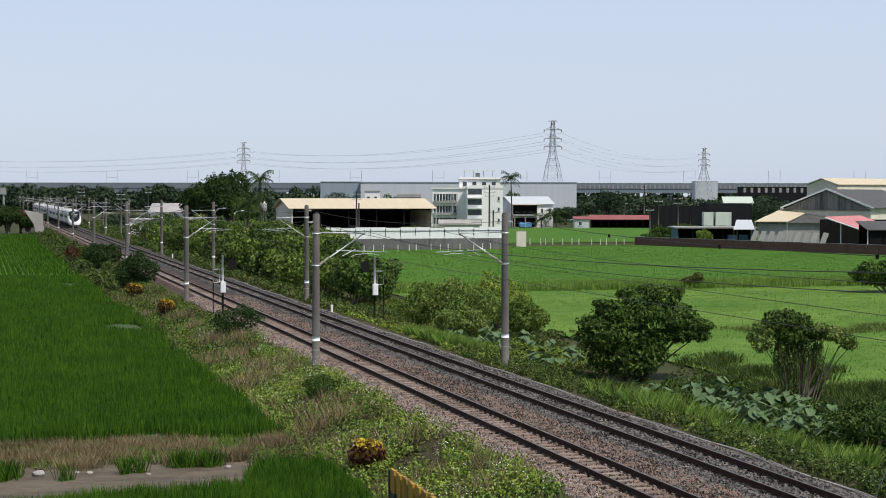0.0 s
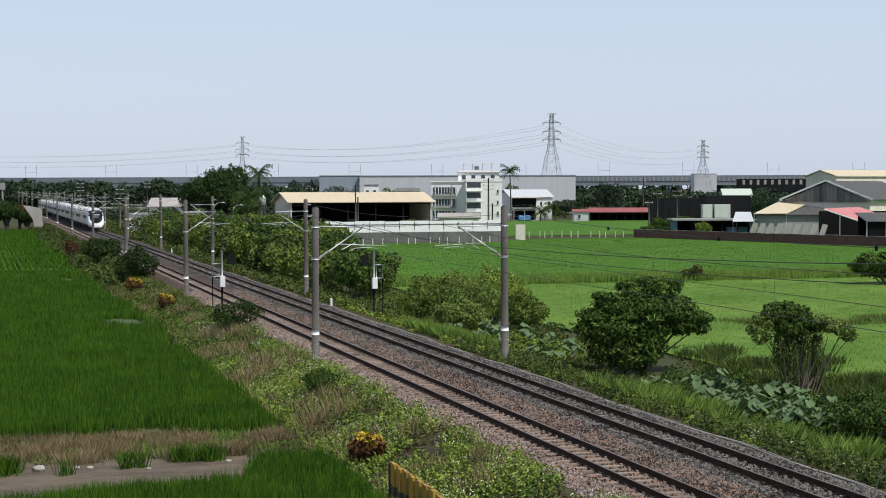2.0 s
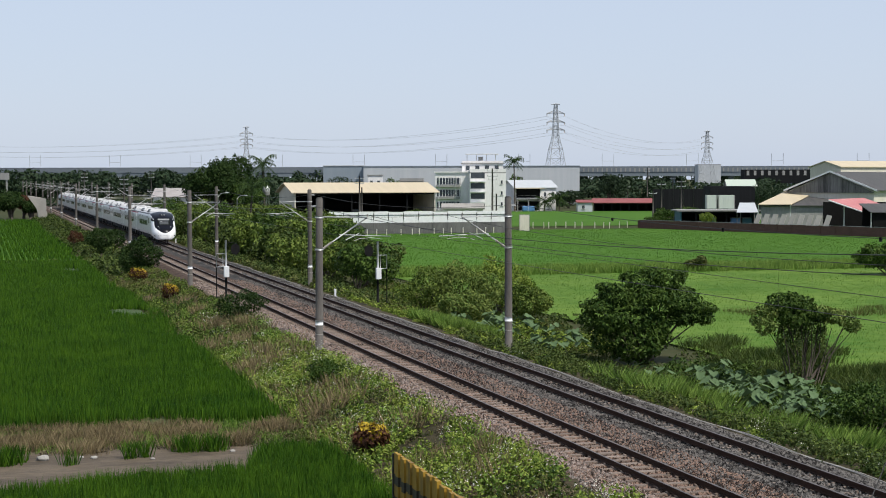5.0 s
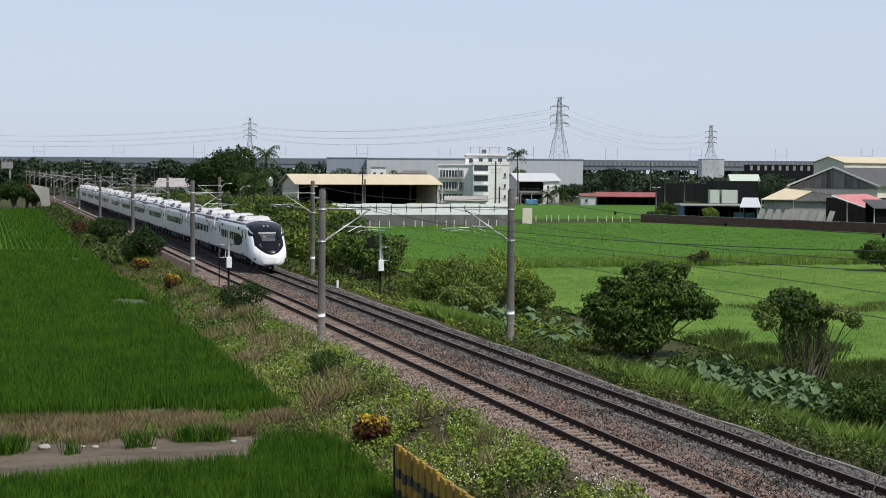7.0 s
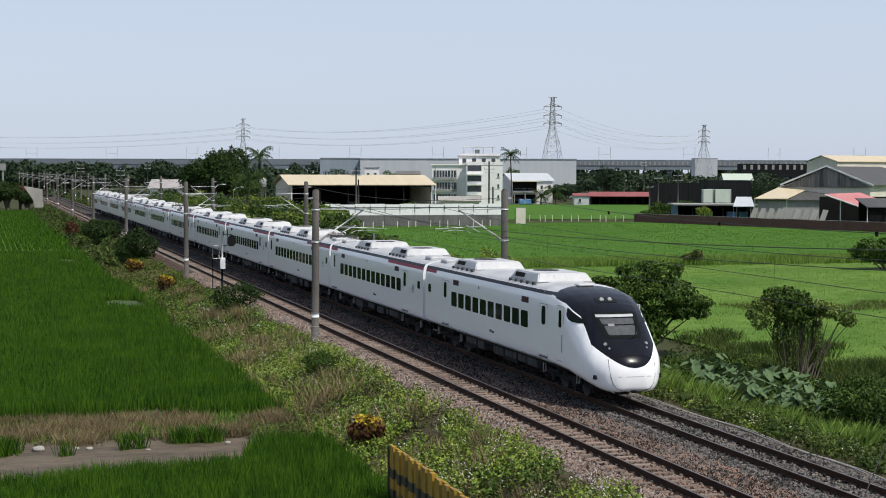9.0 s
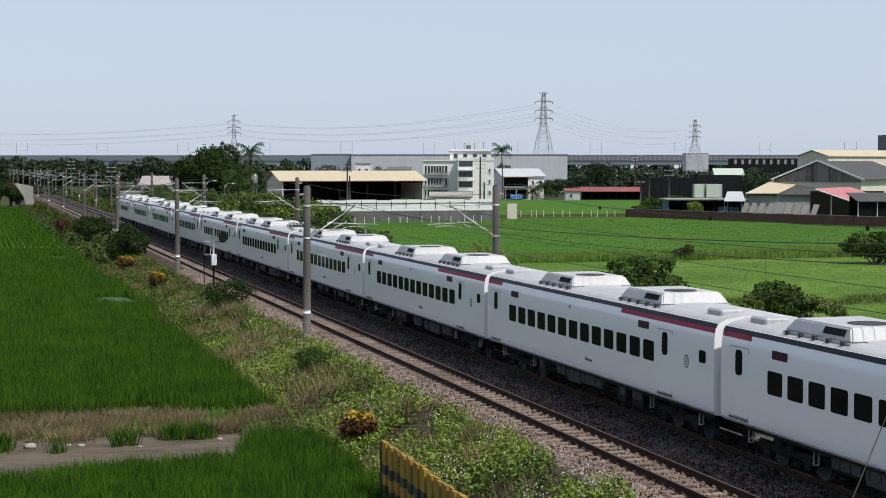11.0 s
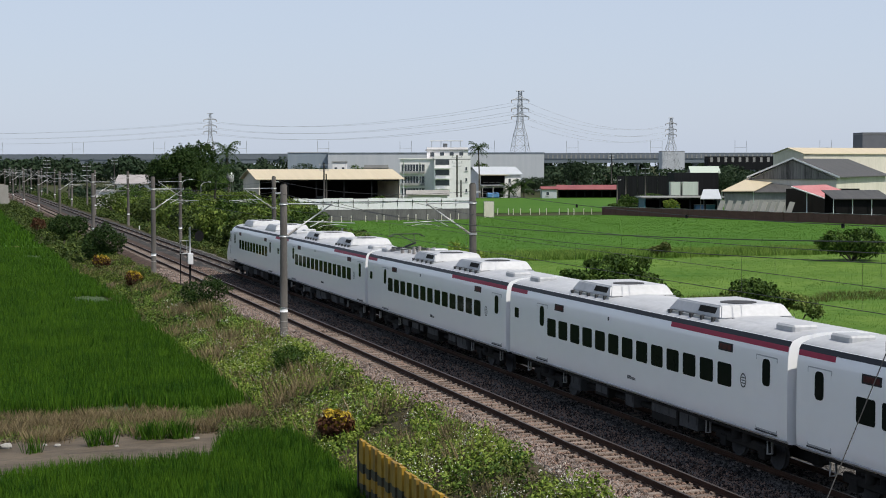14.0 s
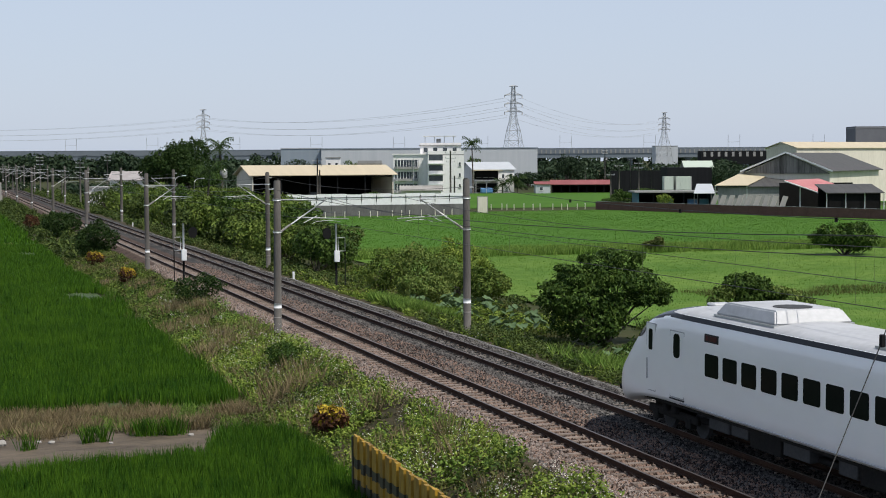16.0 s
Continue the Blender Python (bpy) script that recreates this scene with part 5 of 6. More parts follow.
# ---- the middle distance and beyond ----
VIEW = radians(16.125)                 # the far things are laid out across the line of sight


def out(u, d, z=GROUND, rz=0.0):
    """A pose u metres to the right at d metres ahead of the bridge, turned by rz from the line of sight."""
    return pose(u * math.cos(VIEW) + d * math.sin(VIEW), -u * math.sin(VIEW) + d * math.cos(VIEW), z, 0, 0, rz - 16.125)


METAL_BLUE = mat("blue_grey_cladding", (0.20, 0.245, 0.29), (0.25, 0.29, 0.33), 0.1, 3, 0.6, bump=0.1, streak=(6, 6, 0.2))
METAL_PALE = mat("pale_grey_cladding", (0.40, 0.43, 0.46), (0.48, 0.50, 0.52), 0.1, 3, 0.6, bump=0.1, streak=(6, 6, 0.2))
CREAM_ROOF = mat("cream_metal_roof", (0.55, 0.47, 0.33), (0.47, 0.40, 0.28), 0.2, 4, 0.6, bump=0.1, streak=(5, 0.3, 1))
CREAM_WALL = mat("cream_wall", (0.66, 0.62, 0.53), (0.50, 0.47, 0.39), 0.3, 4, 0.8, bump=0.1, streak=(1, 1, 0.2))
WHITE_WALL = mat("white_wall", (0.82, 0.80, 0.79), (0.66, 0.65, 0.64), 0.25, 4, 0.8, bump=0.1, streak=(1, 1, 0.25))
GREY_WALL = mat("grey_wall", (0.20, 0.20, 0.195), (0.31, 0.31, 0.30), 0.3, 5, 0.85, bump=0.15, streak=(1, 1, 0.25))
DARK_ROOF = mat("dark_corrugated_roof", (0.04, 0.04, 0.042), (0.085, 0.083, 0.08), 0.4, 5, 0.8, bump=0.2, streak=(4, 0.4, 1))
STAINED = mat("stained_weatherboard", (0.025, 0.024, 0.022), (0.27, 0.255, 0.24), 0.7, 6, 0.85, bump=0.2, streak=(2.5, 2.5, 0.12))
RED_ROOF = mat("red_metal_roof", (0.20, 0.05, 0.05), (0.28, 0.085, 0.08), 0.3, 5, 0.6, bump=0.1)
RED_FADED = mat("faded_red_canopy", (0.42, 0.14, 0.145), (0.52, 0.24, 0.23), 0.3, 5, 0.6, bump=0.1)
BRICK = mat("brown_brick", (0.085, 0.04, 0.035), (0.15, 0.075, 0.06), 0.8, 9, 0.9, bump=0.3, streak=(1, 1, 3))
BLUE_TARP = mat("blue_tarpaulin", (0.06, 0.17, 0.36), (0.09, 0.22, 0.42), 1, 8, 0.6)
TEAL = mat("teal_paint", (0.03, 0.12, 0.15), (0.05, 0.16, 0.19), 1, 8, 0.7)
PALE_GREEN = mat("pale_green_container", (0.38, 0.45, 0.38), (0.46, 0.52, 0.45), 1, 6, 0.7, streak=(4, 4, 0.3))
# near black: the shade inside open buildings, put into the colour
SHADE_IN = mat("painted_interior_shade", (0.008, 0.008, 0.008), (0.014, 0.014, 0.014), 1, 6, 0.95, spec=0.05)
BLACK_CLAD = mat("black_cladding", (0.008, 0.009, 0.010), (0.015, 0.016, 0.018), 0.5, 6, 0.8, spec=0.1, streak=(5, 5, 0.2))
FAR_GLASS = mat("window_glass", (0.03, 0.04, 0.05), (0.06, 0.07, 0.08), 0.5, 4, 0.15, bump=0, each=0.6)
# bluish tint of both viaduct colours paints in the distance haze
VIADUCT = mat("hazed_viaduct_concrete", (0.135, 0.165, 0.19), (0.175, 0.205, 0.23), 0.05, 1, 0.9, bump=0)
VIADUCT_DARK = mat("hazed_viaduct_barrier", (0.13, 0.155, 0.18), (0.17, 0.195, 0.22), 0.05, 1, 0.9, bump=0)
LATTICE = mat("galvanised_lattice", (0.33, 0.35, 0.37), (0.42, 0.44, 0.46), 1, 6, 0.6, 0.3, bump=0)
ORANGE = mat("orange_paint", (0.5, 0.16, 0.03), (0.42, 0.12, 0.03), 1, 6, 0.6)
YELLOW = mat("worn_yellow_paint", (0.40, 0.235, 0.015), (0.17, 0.10, 0.014), 2.0, 14, 0.6, bump=0.2, streak=(1, 1, 0.3), each=0.5)
FENCE_BLACK = mat("worn_black_paint", (0.018, 0.016, 0.012), (0.04, 0.034, 0.02), 2.0, 14, 0.6, bump=0.2)
PLASTER_TANK = mat("steel_tank", (0.45, 0.46, 0.46), (0.55, 0.55, 0.55), 1, 6, 0.4, 0.5)


def gable_roof(bm, w, d, eave, ridge, over, th, along_x):
    """Two sloping slabs. along_x: the ridge runs along x."""
    if along_x:
        for y0, y1 in ((-over, d / 2), (d + over, d / 2)):
            a = [(-over, y0, eave), (w + over, y0, eave), (w + over, y1, ridge), (-over, y1, ridge)]
            prism(bm, a, [(x, y, z + th) for x, y, z in a])
    else:
        for x0, x1 in ((-over, w / 2), (w + over, w / 2)):
            a = [(x0, -over, eave), (x0, d + over, eave), (x1, d + over, ridge), (x1, -over, ridge)]
            prism(bm, a, [(x, y, z + th) for x, y, z in a])


def building(name, label, category, m, w, d, h, walls, roof, roof_mat, ridge=0.0, over=0.4, windows=(), open_front=False, group="", parapet=0.0, posts=5):
    """A house or shed: walls w wide and d deep, h high; roof flat, along (ridge along the front) or across."""
    t = thing(name, label, category, group, m=m)
    th = 0.25
    sides = [("back", 0, w, d - th, d), ("left", 0, th, 0 if open_front else th, d - th), ("right", w - th, w, 0 if open_front else th, d - th)]
    if not open_front:
        sides.append(("front", 0, w, 0, th))
    for nm, x0, x1, y0, y1 in sides:
        part("wall", cube(x0, x1, y0, y1, -0.2, h), walls, t)
    if open_front:
        # posts and beam coloured near black, to sink into the front's shade
        for i in range(posts):
            x = 0.2 + (w - 0.4) * i / (posts - 1)
            part("post", cube(x - 0.12, x + 0.12, 0.05, 0.29, -0.2, h), BLACK_CLAD, t)
        part("beam", cube(0, w, 0.06, 0.28, h - 0.35, h), BLACK_CLAD, t)
        # sheet before the back wall, coloured as the shed's inner shade
        part("shade_sheet", cube(th, w - th, d - th - 0.1, d - th - 0.004, 0, h), SHADE_IN, t)
    bm = bmesh.new()
    if roof == "flat":
        box(bm, -over, w + over, -over, d + over, h, h + 0.25)
        part("roof", bm, roof_mat, t)
        if parapet:
            for x0, x1, y0, y1 in ((0, w, 0, 0.15), (0, w, d - 0.15, d), (0, 0.15, 0.15, d - 0.15), (w - 0.15, w, 0.15, d - 0.15)):
                part("parapet", cube(x0, x1, y0, y1, h + 0.25, h + 0.25 + parapet), walls, t)
    else:
        gable_roof(bm, w, d, h, ridge, over, 0.14, roof == "along")
        part("roof", bm, roof_mat, t)
        ends = (0, w - th) if roof == "along" else (0, d - th)
        for e in ends:
            bm = bmesh.new()
            if roof == "along":
                prism(bm, [(e, 0, h), (e, d, h), (e, d / 2, ridge)], [(e + th, 0, h), (e + th, d, h), (e + th, d / 2, ridge)])
            else:
                prism(bm, [(0, e, h), (w, e, h), (w / 2, e, ridge)], [(0, e + th, h), (w, e + th, h), (w / 2, e + th, ridge)])
            part("gable", bm, walls, t)
    for face, a, z, ww, hh in windows:
        if face == "front":
            fr, pn, sl = (a, a + ww, -0.04, 0.05), (a + 0.08, a + ww - 0.08, -0.05, 0.02), (a - 0.08, a + ww + 0.08, -0.16, 0.0)
        elif face == "left":
            fr, pn, sl = (-0.04, 0.05, a, a + ww), (-0.05, 0.02, a + 0.08, a + ww - 0.08), (-0.16, 0.0, a - 0.08, a + ww + 0.08)
        else:
            fr, pn, sl = (w - 0.05, w + 0.04, a, a + ww), (w - 0.02, w + 0.05, a + 0.08, a + ww - 0.08), (w, w + 0.16, a - 0.08, a + ww + 0.08)
        f = part("window", cube(*fr, z, z + hh), WHITE_WALL, t, "framed window")
        part("pane", cube(*pn, z + 0.08, z + hh - 0.08), FAR_GLASS, f)
        part("sill", cube(*sl, z - 0.1, z), GREY_WALL, f)
    return t


def rows_of_windows(face, a0, a1, n, z0, storeys, step, ww, hh):
    return [(face, a0 + (a1 - a0 - ww) * i / max(1, n - 1), z0 + step * s, ww, hh) for s in range(storeys) for i in range(n)]


# long metal warehouses behind everything
building("warehouse", "long blue-grey metal-clad warehouse", "warehouse", out(-41.17, 540, GROUND), 13.67, 60, 12.9, METAL_BLUE, "flat", METAL_PALE, over=0.2, windows=rows_of_windows("front", 1.5, 12, 4, 6.5, 1, 3, 1.0, 1.2))
building("warehouse", "very long pale grey metal-clad warehouse", "warehouse", out(-27.60, 538, GROUND), 72.25, 50, 12.7, METAL_PALE, "flat", METAL_BLUE, over=0.2)
# houses left of the big tree
building("house", "low grey-white house with a flat roof", "house", out(-64.72, 330), 4.18, 8, 3.6, WHITE_WALL, "flat", GREY_WALL, over=0.3, windows=[("front", 1.6, 1.0, 0.8, 1.6), ("front", 2.8, 1.4, 0.9, 1.0)])
building("house", "white farmhouse with a weathered reddish-grey roof", "house", out(-67.73, 372), 10.46, 10, 4.6, WHITE_WALL, "along", mat("weathered_tile_roof", (0.27, 0.245, 0.24), (0.36, 0.34, 0.335), 0.4, 5, 0.9), 6.6, 0.5, windows=rows_of_windows("front", 1, 9, 4, 1.2, 1, 3, 1.0, 1.2))
# open machinery shed
shed = building("open_shed", "long open-fronted shed with a cream metal roof", "shed", pose(62.72, 330.59, GROUND), 30.5, 18, 5.85, CREAM_WALL, "along", CREAM_ROOF, 7.9, 0.8, open_front=True, posts=6)
part("floor_slab", cube(0, 30.5, 0.3, 17.5, -0.1, 0.12), CONCRETE, shed)
for i, (a, b, w, d, h, m) in enumerate(((3, 4, 3.5, 2, 1.8, METAL_PALE), (8.5, 3, 2.6, 1.8, 1.4, WHITE), (13, 5, 4, 2, 2.2, TEAL), (19, 4, 3, 2, 1.6, GREY_WALL), (24, 3.5, 2.6, 1.6, 1.5, METAL_PALE))):
    t = thing("farm_machine", "parked farm machine in the shade of the shed", "farm machine", "machines in the shed", m=pose(62.72 + a, 330.59 + b, GROUND + 0.12))
    part("chassis", cube(0, w, 0, d, 0.35, h * 0.6, 0.1), m, t)
    part("cab", cube(w * 0.1, w * 0.5, 0.1, d - 0.1, h * 0.6, h, 0.1), FAR_GLASS, t)
    for wx in (0.5, w - 0.5):
        for wy in (0.0, d):
            part("wheel", pipe([(wx, wy - 0.12, 0.4), (wx, wy + 0.12, 0.4)], 0.4, 12), BLACK, t)
# yard wall: concrete below, white boards above
WALL = out(-18.66, 255, GROUND, 15.0)
wl = thing("yard_wall", "grey concrete yard wall with white boarding on top", "wall", m=WALL, kind="structure")
NW = 12
YARD_GREY = mat("stained_yard_concrete", (0.07, 0.07, 0.072), (0.15, 0.148, 0.145), 0.4, 5, 0.9, bump=0.2, streak=(1, 1, 0.25))
for i in range(NW):
    a = 29.4 / NW
    part("concrete_panel", cube(i * a + 0.02, i * a + a - 0.02, 0, 0.2, -0.3, 1.85), YARD_GREY, wl)
    part("pier", cube(i * a - 0.08, i * a + 0.08, -0.06, -0.004, -0.3, 1.86), YARD_GREY, wl)
    part("white_board", cube(i * a + 0.02, i * a + a - 0.02, 0.05, 0.1, 1.86, 3.68 - 0.1 * (i % 3 == 1)), WHITE, wl)
    part("rail_post", pipe([(i * a, 0, 2.3), (i * a, 0, 3.4)], 0.05, 6), BLACK, wl)
part("hand_rail", pipe([(0, 0, 3.1), (29.4, 0, 3.1)], 0.04, 6), BLACK, wl)
hd = thing("white_hoarding", "white corrugated metal hoarding", "hoarding", m=out(-22.05, 258))
for i in range(5):
    part("sheet", cube(i * 0.66, i * 0.66 + 0.63, 0.06 * (i % 2), 0.06 * (i % 2) + 0.04, 0, 3.4 - 0.12 * (i % 3)), WHITE, hd)
gate = thing("gate_panel", "beige metal gate beside the yard wall", "gate", m=out(12.44, 272))
part("panel", cube(0, 1.6, 0, 0.08, 0.05, 2.7), CREAM_WALL, gate)
part("frame", cube(-0.1, 1.7, 0.085, 0.16, 0.0, 2.8), GREY_WALL, gate)
# marker posts along the field edge
mp = thing("marker_post", "small pale wooden marker post at the field edge", "post", "marker posts", m=out(-14.13, 248))
part("shaft", cube(-0.06, 0.06, -0.06, 0.06, -0.2, 1.0), CREAM_WALL, mp)
part("cap", cube(-0.08, 0.08, -0.08, 0.08, 1.0, 1.06), WHITE, mp)
for i in range(14):
    copy_thing(mp, out(-12.6 + 1.72 * i + random.uniform(-0.4, 0.4), 249 + 1.3 * i * 0.75, GROUND, random.uniform(-8, 8)))
for i in range(13):
    copy_thing(mp, out(14.0 + 1.55 * i + random.uniform(-0.5, 0.5), 288 + random.uniform(-1, 1), GROUND, random.uniform(-8, 8)))
# white town houses
tw = building("town_house", "white three-storey house with glazed balconies", "house", out(-2.70, 405), 9.11, 14, 10.3, WHITE_WALL, "flat", WHITE_WALL, over=0.35, windows=[("right", 3.0, 2.0 + 3.0 * k, 0.7, 1.0) for k in range(3)])
for k in range(3):
    gz = part("glazing", cube(0.3, 6.3, -0.03, -0.006, 1.3 + 3.0 * k, 3.0 + 3.0 * k), FAR_GLASS, tw, "dark band of balcony glazing")
    for q in range(9):
        part("mullion", cube(0.3 + 0.72 * q, 0.42 + 0.72 * q, -0.08, -0.034, 1.3 + 3.0 * k, 3.0 + 3.0 * k), WHITE, gz)
for s in range(3):
    part("balcony", cube(0.2, 6.2, -0.9, -0.05, 0.7 + 3.0 * s, 1.25 + 3.0 * s), GREY_WALL, tw)
for x in (0.9, 5.0):
    part("downpipe", pipe([(x, -1.0, -0.1), (x, -1.0, 9.8)], 0.07, 6), WHITE, tw)
tb = building("tower_house", "tall white house with a plain end wall and roof terrace", "house", out(5.88, 398), 8.95, 12, 10.1, WHITE_WALL, "flat", GREY_WALL, over=0.0, parapet=0.8, windows=[("front", 7.6, 2.0 + 2.7 * k, 0.6, 1.0) for k in range(3)])
for k in range(4):
    z = 0.3 + 2.55 * k
    # flat dark sheet stands in for the shade of an open floor
    part("loggia", cube(0.25, 3.7, -0.02, -0.006, z + 0.9, z + 2.3), FAR_GLASS, tb, "dark glassy sheet painted as a shaded open loggia")
    part("balcony", cube(0.1, 3.8, -1.1, -0.03, z, z + 0.16), WHITE, tb)
    part("hand_rail", cube(0.1, 3.8, -1.1, -1.04, z + 0.85, z + 0.95), GREY_WALL, tb)
rb = building("roof_house", "set-back white upper storey with a roof terrace", "house", out(4.2, 416), 10.6, 8, 12.6, WHITE_WALL, "flat", GREY_WALL, over=0.3, parapet=0.5, windows=rows_of_windows("front", 0.8, 9.5, 4, 10.9, 1, 3, 1.2, 1.3))
for x in (1.2, 3.6, 6.2, 8.6):
    part("terrace_post", cube(x, x + 0.18, 2, 2.18, 12.84, 15.0), WHITE, rb)
part("terrace_roof", cube(0.8, 9.4, 1.0, 5, 15.0, 15.2), WHITE, rb)
part("water_tank", pipe([(4.8, 3, 12.85), (4.8, 3, 14.4)], 0.6, 14), PLASTER_TANK, rb)
building("house", "small grey house with a flat roof", "house", out(-12.68, 440), 6.50, 9, 8.0, GREY_WALL, "flat", CONCRETE, over=0.2, parapet=0.6, windows=rows_of_windows("front", 0.5, 5.6, 3, 4.6, 1, 3, 1.1, 1.3))
building("house", "white box-shaped rooftop house", "house", out(-21.82, 450), 3.80, 8, 9.6, WHITE_WALL, "flat", GREY_WALL, over=0.2, windows=rows_of_windows("front", 0.5, 3.4, 2, 7.2, 1, 3, 0.9, 1.1))
building("outbuilding", "low white outbuilding with a pale gabled roof", "outbuilding", out(-0.59, 335), 8.24, 7, 2.6, CREAM_WALL, "along", CONCRETE, 3.5, 0.4, windows=[("front", 1.0, 0.9, 1.4, 1.0), ("front", 4.5, 0.2, 1.2, 1.9)])
wh = building("villa", "white house with a sloping roof and deep veranda", "house", out(18.44, 430, GROUND, 14), 11.49, 12, 6.2, WHITE_WALL, "along", METAL_PALE, 8.2, 0.5, windows=rows_of_windows("front", 1.0, 5.8, 3, 1.2, 2, 3.0, 1.2, 1.4) + rows_of_windows("front", 8.0, 11, 2, 3.9, 1, 3, 0.8, 1.2))
part("veranda_roof", cube(-0.3, 7.3, -2.4, -0.05, 3.2, 3.4), GREY_WALL, wh)
# flat dark sheets on the wall paint the veranda's shade, storey by storey
for z in (0.2, 3.6):
    part("opening_shade", cube(0.3, 7.0, -0.06, -0.052, z, z + 2.4), SHADE_IN, wh, "near-black sheet painted as a veranda's shade")
part("upper_canopy", cube(-0.5, 7.6, -2.6, -0.06, 6.05, 6.2), CREAM_ROOF, wh)
for x in (0, 3, 6):
    part("veranda_post", cube(x, x + 0.2, -2.3, -2.1, -0.2, 3.2), GREY_WALL, wh)
building("house", "distant white block of flats", "house", out(41.32, 600), 7.59, 10, 12.2, WHITE_WALL, "flat", GREY_WALL, over=0.2, windows=rows_of_windows("front", 0.5, 7.0, 4, 1.6, 3, 3.4, 1.0, 1.4))
tp = thing("tarpaulin_stack", "stack covered by a bright blue tarpaulin", "tarpaulin", m=out(20.1, 424))
part("cover", cube(0, 3.3, 0, 2, 0, 1.5, 0.3), BLUE_TARP, tp)
part("rope", pipe([(1.6, -0.03, 0), (1.6, -0.03, 1.53)], 0.03, 5), WHITE, tp)
# red-roofed sheds
# walls coloured near black, painting the shade under this roof
building("shed", "long low shed with a red metal roof", "shed", out(39.15, 425, GROUND, -4), 16.14, 8, 2.2, SHADE_IN, "along", RED_ROOF, 3.3, 0.5, open_front=True, posts=8)
building("shed", "small pale blue-white shed", "shed", out(34.40, 420), 3.84, 6, 2.4, METAL_PALE, "along", RED_ROOF, 3.0, 0.3, windows=[("front", 1.0, 0.8, 0.9, 1.0)])
building("shed", "pale low shed with a light roof", "shed", out(98.19, 560), 9.84, 9, 5.2, GREY_WALL, "along", PALE_GREEN, 8.0, 0.4, windows=rows_of_windows("front", 1, 8, 3, 1.5, 1, 3, 1.2, 1.4))
building("substation", "grey concrete substation building", "building", out(125.5, 800), 11.1, 12, 15.0, METAL_PALE, "flat", GREY_WALL, over=0.1)
building("office_block", "grey distant block with a flat roof", "building", out(180.56, 640), 13.50, 14, 20.5, mat("slate_grey_wall", (0.12, 0.125, 0.14), (0.16, 0.165, 0.18), 0.2, 3, 0.8), "flat", GREY_WALL, over=0.1, parapet=0.6, windows=rows_of_windows("front", 1, 12, 4, 2, 3, 3.8, 1.2, 1.4))
# black-clad yard
bk = thing("black_fence", "long black metal-clad fence", "fence", m=out(42.46, 330))
for i in range(10):
    part("panel", cube(i * 2.1, i * 2.1 + 2.06, 0.05 * (i % 2), 0.05 * (i % 2) + 0.08, -0.2, 6.6), BLACK_CLAD, bk)
bx = building("black_box_building", "black metal-clad box building", "building", out(49.3, 300), 8.23, 8, 7.1, BLACK_CLAD, "flat", BLACK_CLAD, over=0.0)
for a, w in ((0.3, 1.9), (2.5, 3.0)):
    ct = thing("container", "pale green steel container standing on the lean-to", "container", "containers", m=out(47.90 + a, 297.5, GROUND + 3.2))
    part("box", cube(0, w, 0, 1.9, 0, 2.5, 0.03), PALE_GREEN, ct)
    part("door", cube(w * 0.3, w * 0.6, -0.03, -0.005, 0.1, 2.2), PALE_GREEN, ct)
    for k in range(2):
        part("rib", cube(k * (w - 0.1), k * (w - 0.1) + 0.1, -0.05, -0.004, 0, 2.5), GREY_WALL, ct)
lt = building("lean_to", "low open lean-to with a flat grey roof", "shed", out(42.21, 290), 14.07, 7, 2.9, TEAL, "flat", GREY_WALL, over=0.6, open_front=True, posts=6)
for i, (a, m) in enumerate(((5, TEAL), (9.5, BLUE_TARP), (11.5, TEAL))):
    t = thing("crate", "dark blue crate stored under the lean-to", "crate", "stored crates", m=out(42.21 + a, 291.5, GROUND))
    part("box", cube(0, 1.7, 0, 1.4, 0, 1.6, 0.03), m, t)
    part("lid", cube(-0.05, 1.75, -0.05, 1.45, 1.6, 1.68), GREY_WALL, t)
tt = thing("white_canopy", "white sheet canopy over the yard", "canopy", m=out(48.79, 270))
bm = bmesh.new()
a = [(0, 0, 3.1), (3.6, 0, 3.1), (4.2, 6, 4.6), (1.6, 6, 4.6)]
prism(bm, a, [(x, y, z + 0.08) for x, y, z in a])
part("sheet", bm, METAL_PALE, tt)
for x, y, z in ((0.1, 0.1, 3.1), (3.5, 0.1, 3.1), (4.1, 5.9, 4.6), (1.7, 5.9, 4.6)):
    part("post", pipe([(x, y, -0.1), (x, y, z)], 0.05, 6), GREY_WALL, tt)
# brick wall along the field
bw = thing("brick_wall", "low brown brick boundary wall", "wall", m=pose(111.6, 263.5, GROUND, 0, 0, -71.2), kind="structure")
for i in range(30):
    part("panel", cube(i * 3.0 + 0.02, i * 3.0 + 2.98, 0, 0.2, -0.3, 1.45 + 0.05 * (i % 3 == 0)), BRICK, bw)
    part("pier", cube(i * 3.0 - 0.15, i * 3.0 + 0.15, -0.06, -0.004, -0.3, 1.5), BRICK, bw)
    part("coping", cube(i * 3.0, i * 3.0 + 2.99, -0.04, 0.24, 1.505, 1.56), GREY_WALL, bw)
# big barns
barn = building("barn", "large barn with a streaked dark gable and grey roof", "barn", out(71.3, 268, GROUND, 60), 34, 14.6, 6.7, CREAM_WALL, "along", DARK_ROOF, 9.8, 0.7)
bm = bmesh.new()
prism(bm, [(-0.3, -0.2, 6.4), (-0.3, 14.8, 6.4), (-0.3, 7.3, 9.75)], [(-0.28, -0.2, 6.4), (-0.28, 14.8, 6.4), (-0.28, 7.3, 9.75)])
part("weathered_gable", bm, STAINED, barn, "dark streaked gable boarding")
for y0 in (-0.7, 15.3):
    bm = bmesh.new()
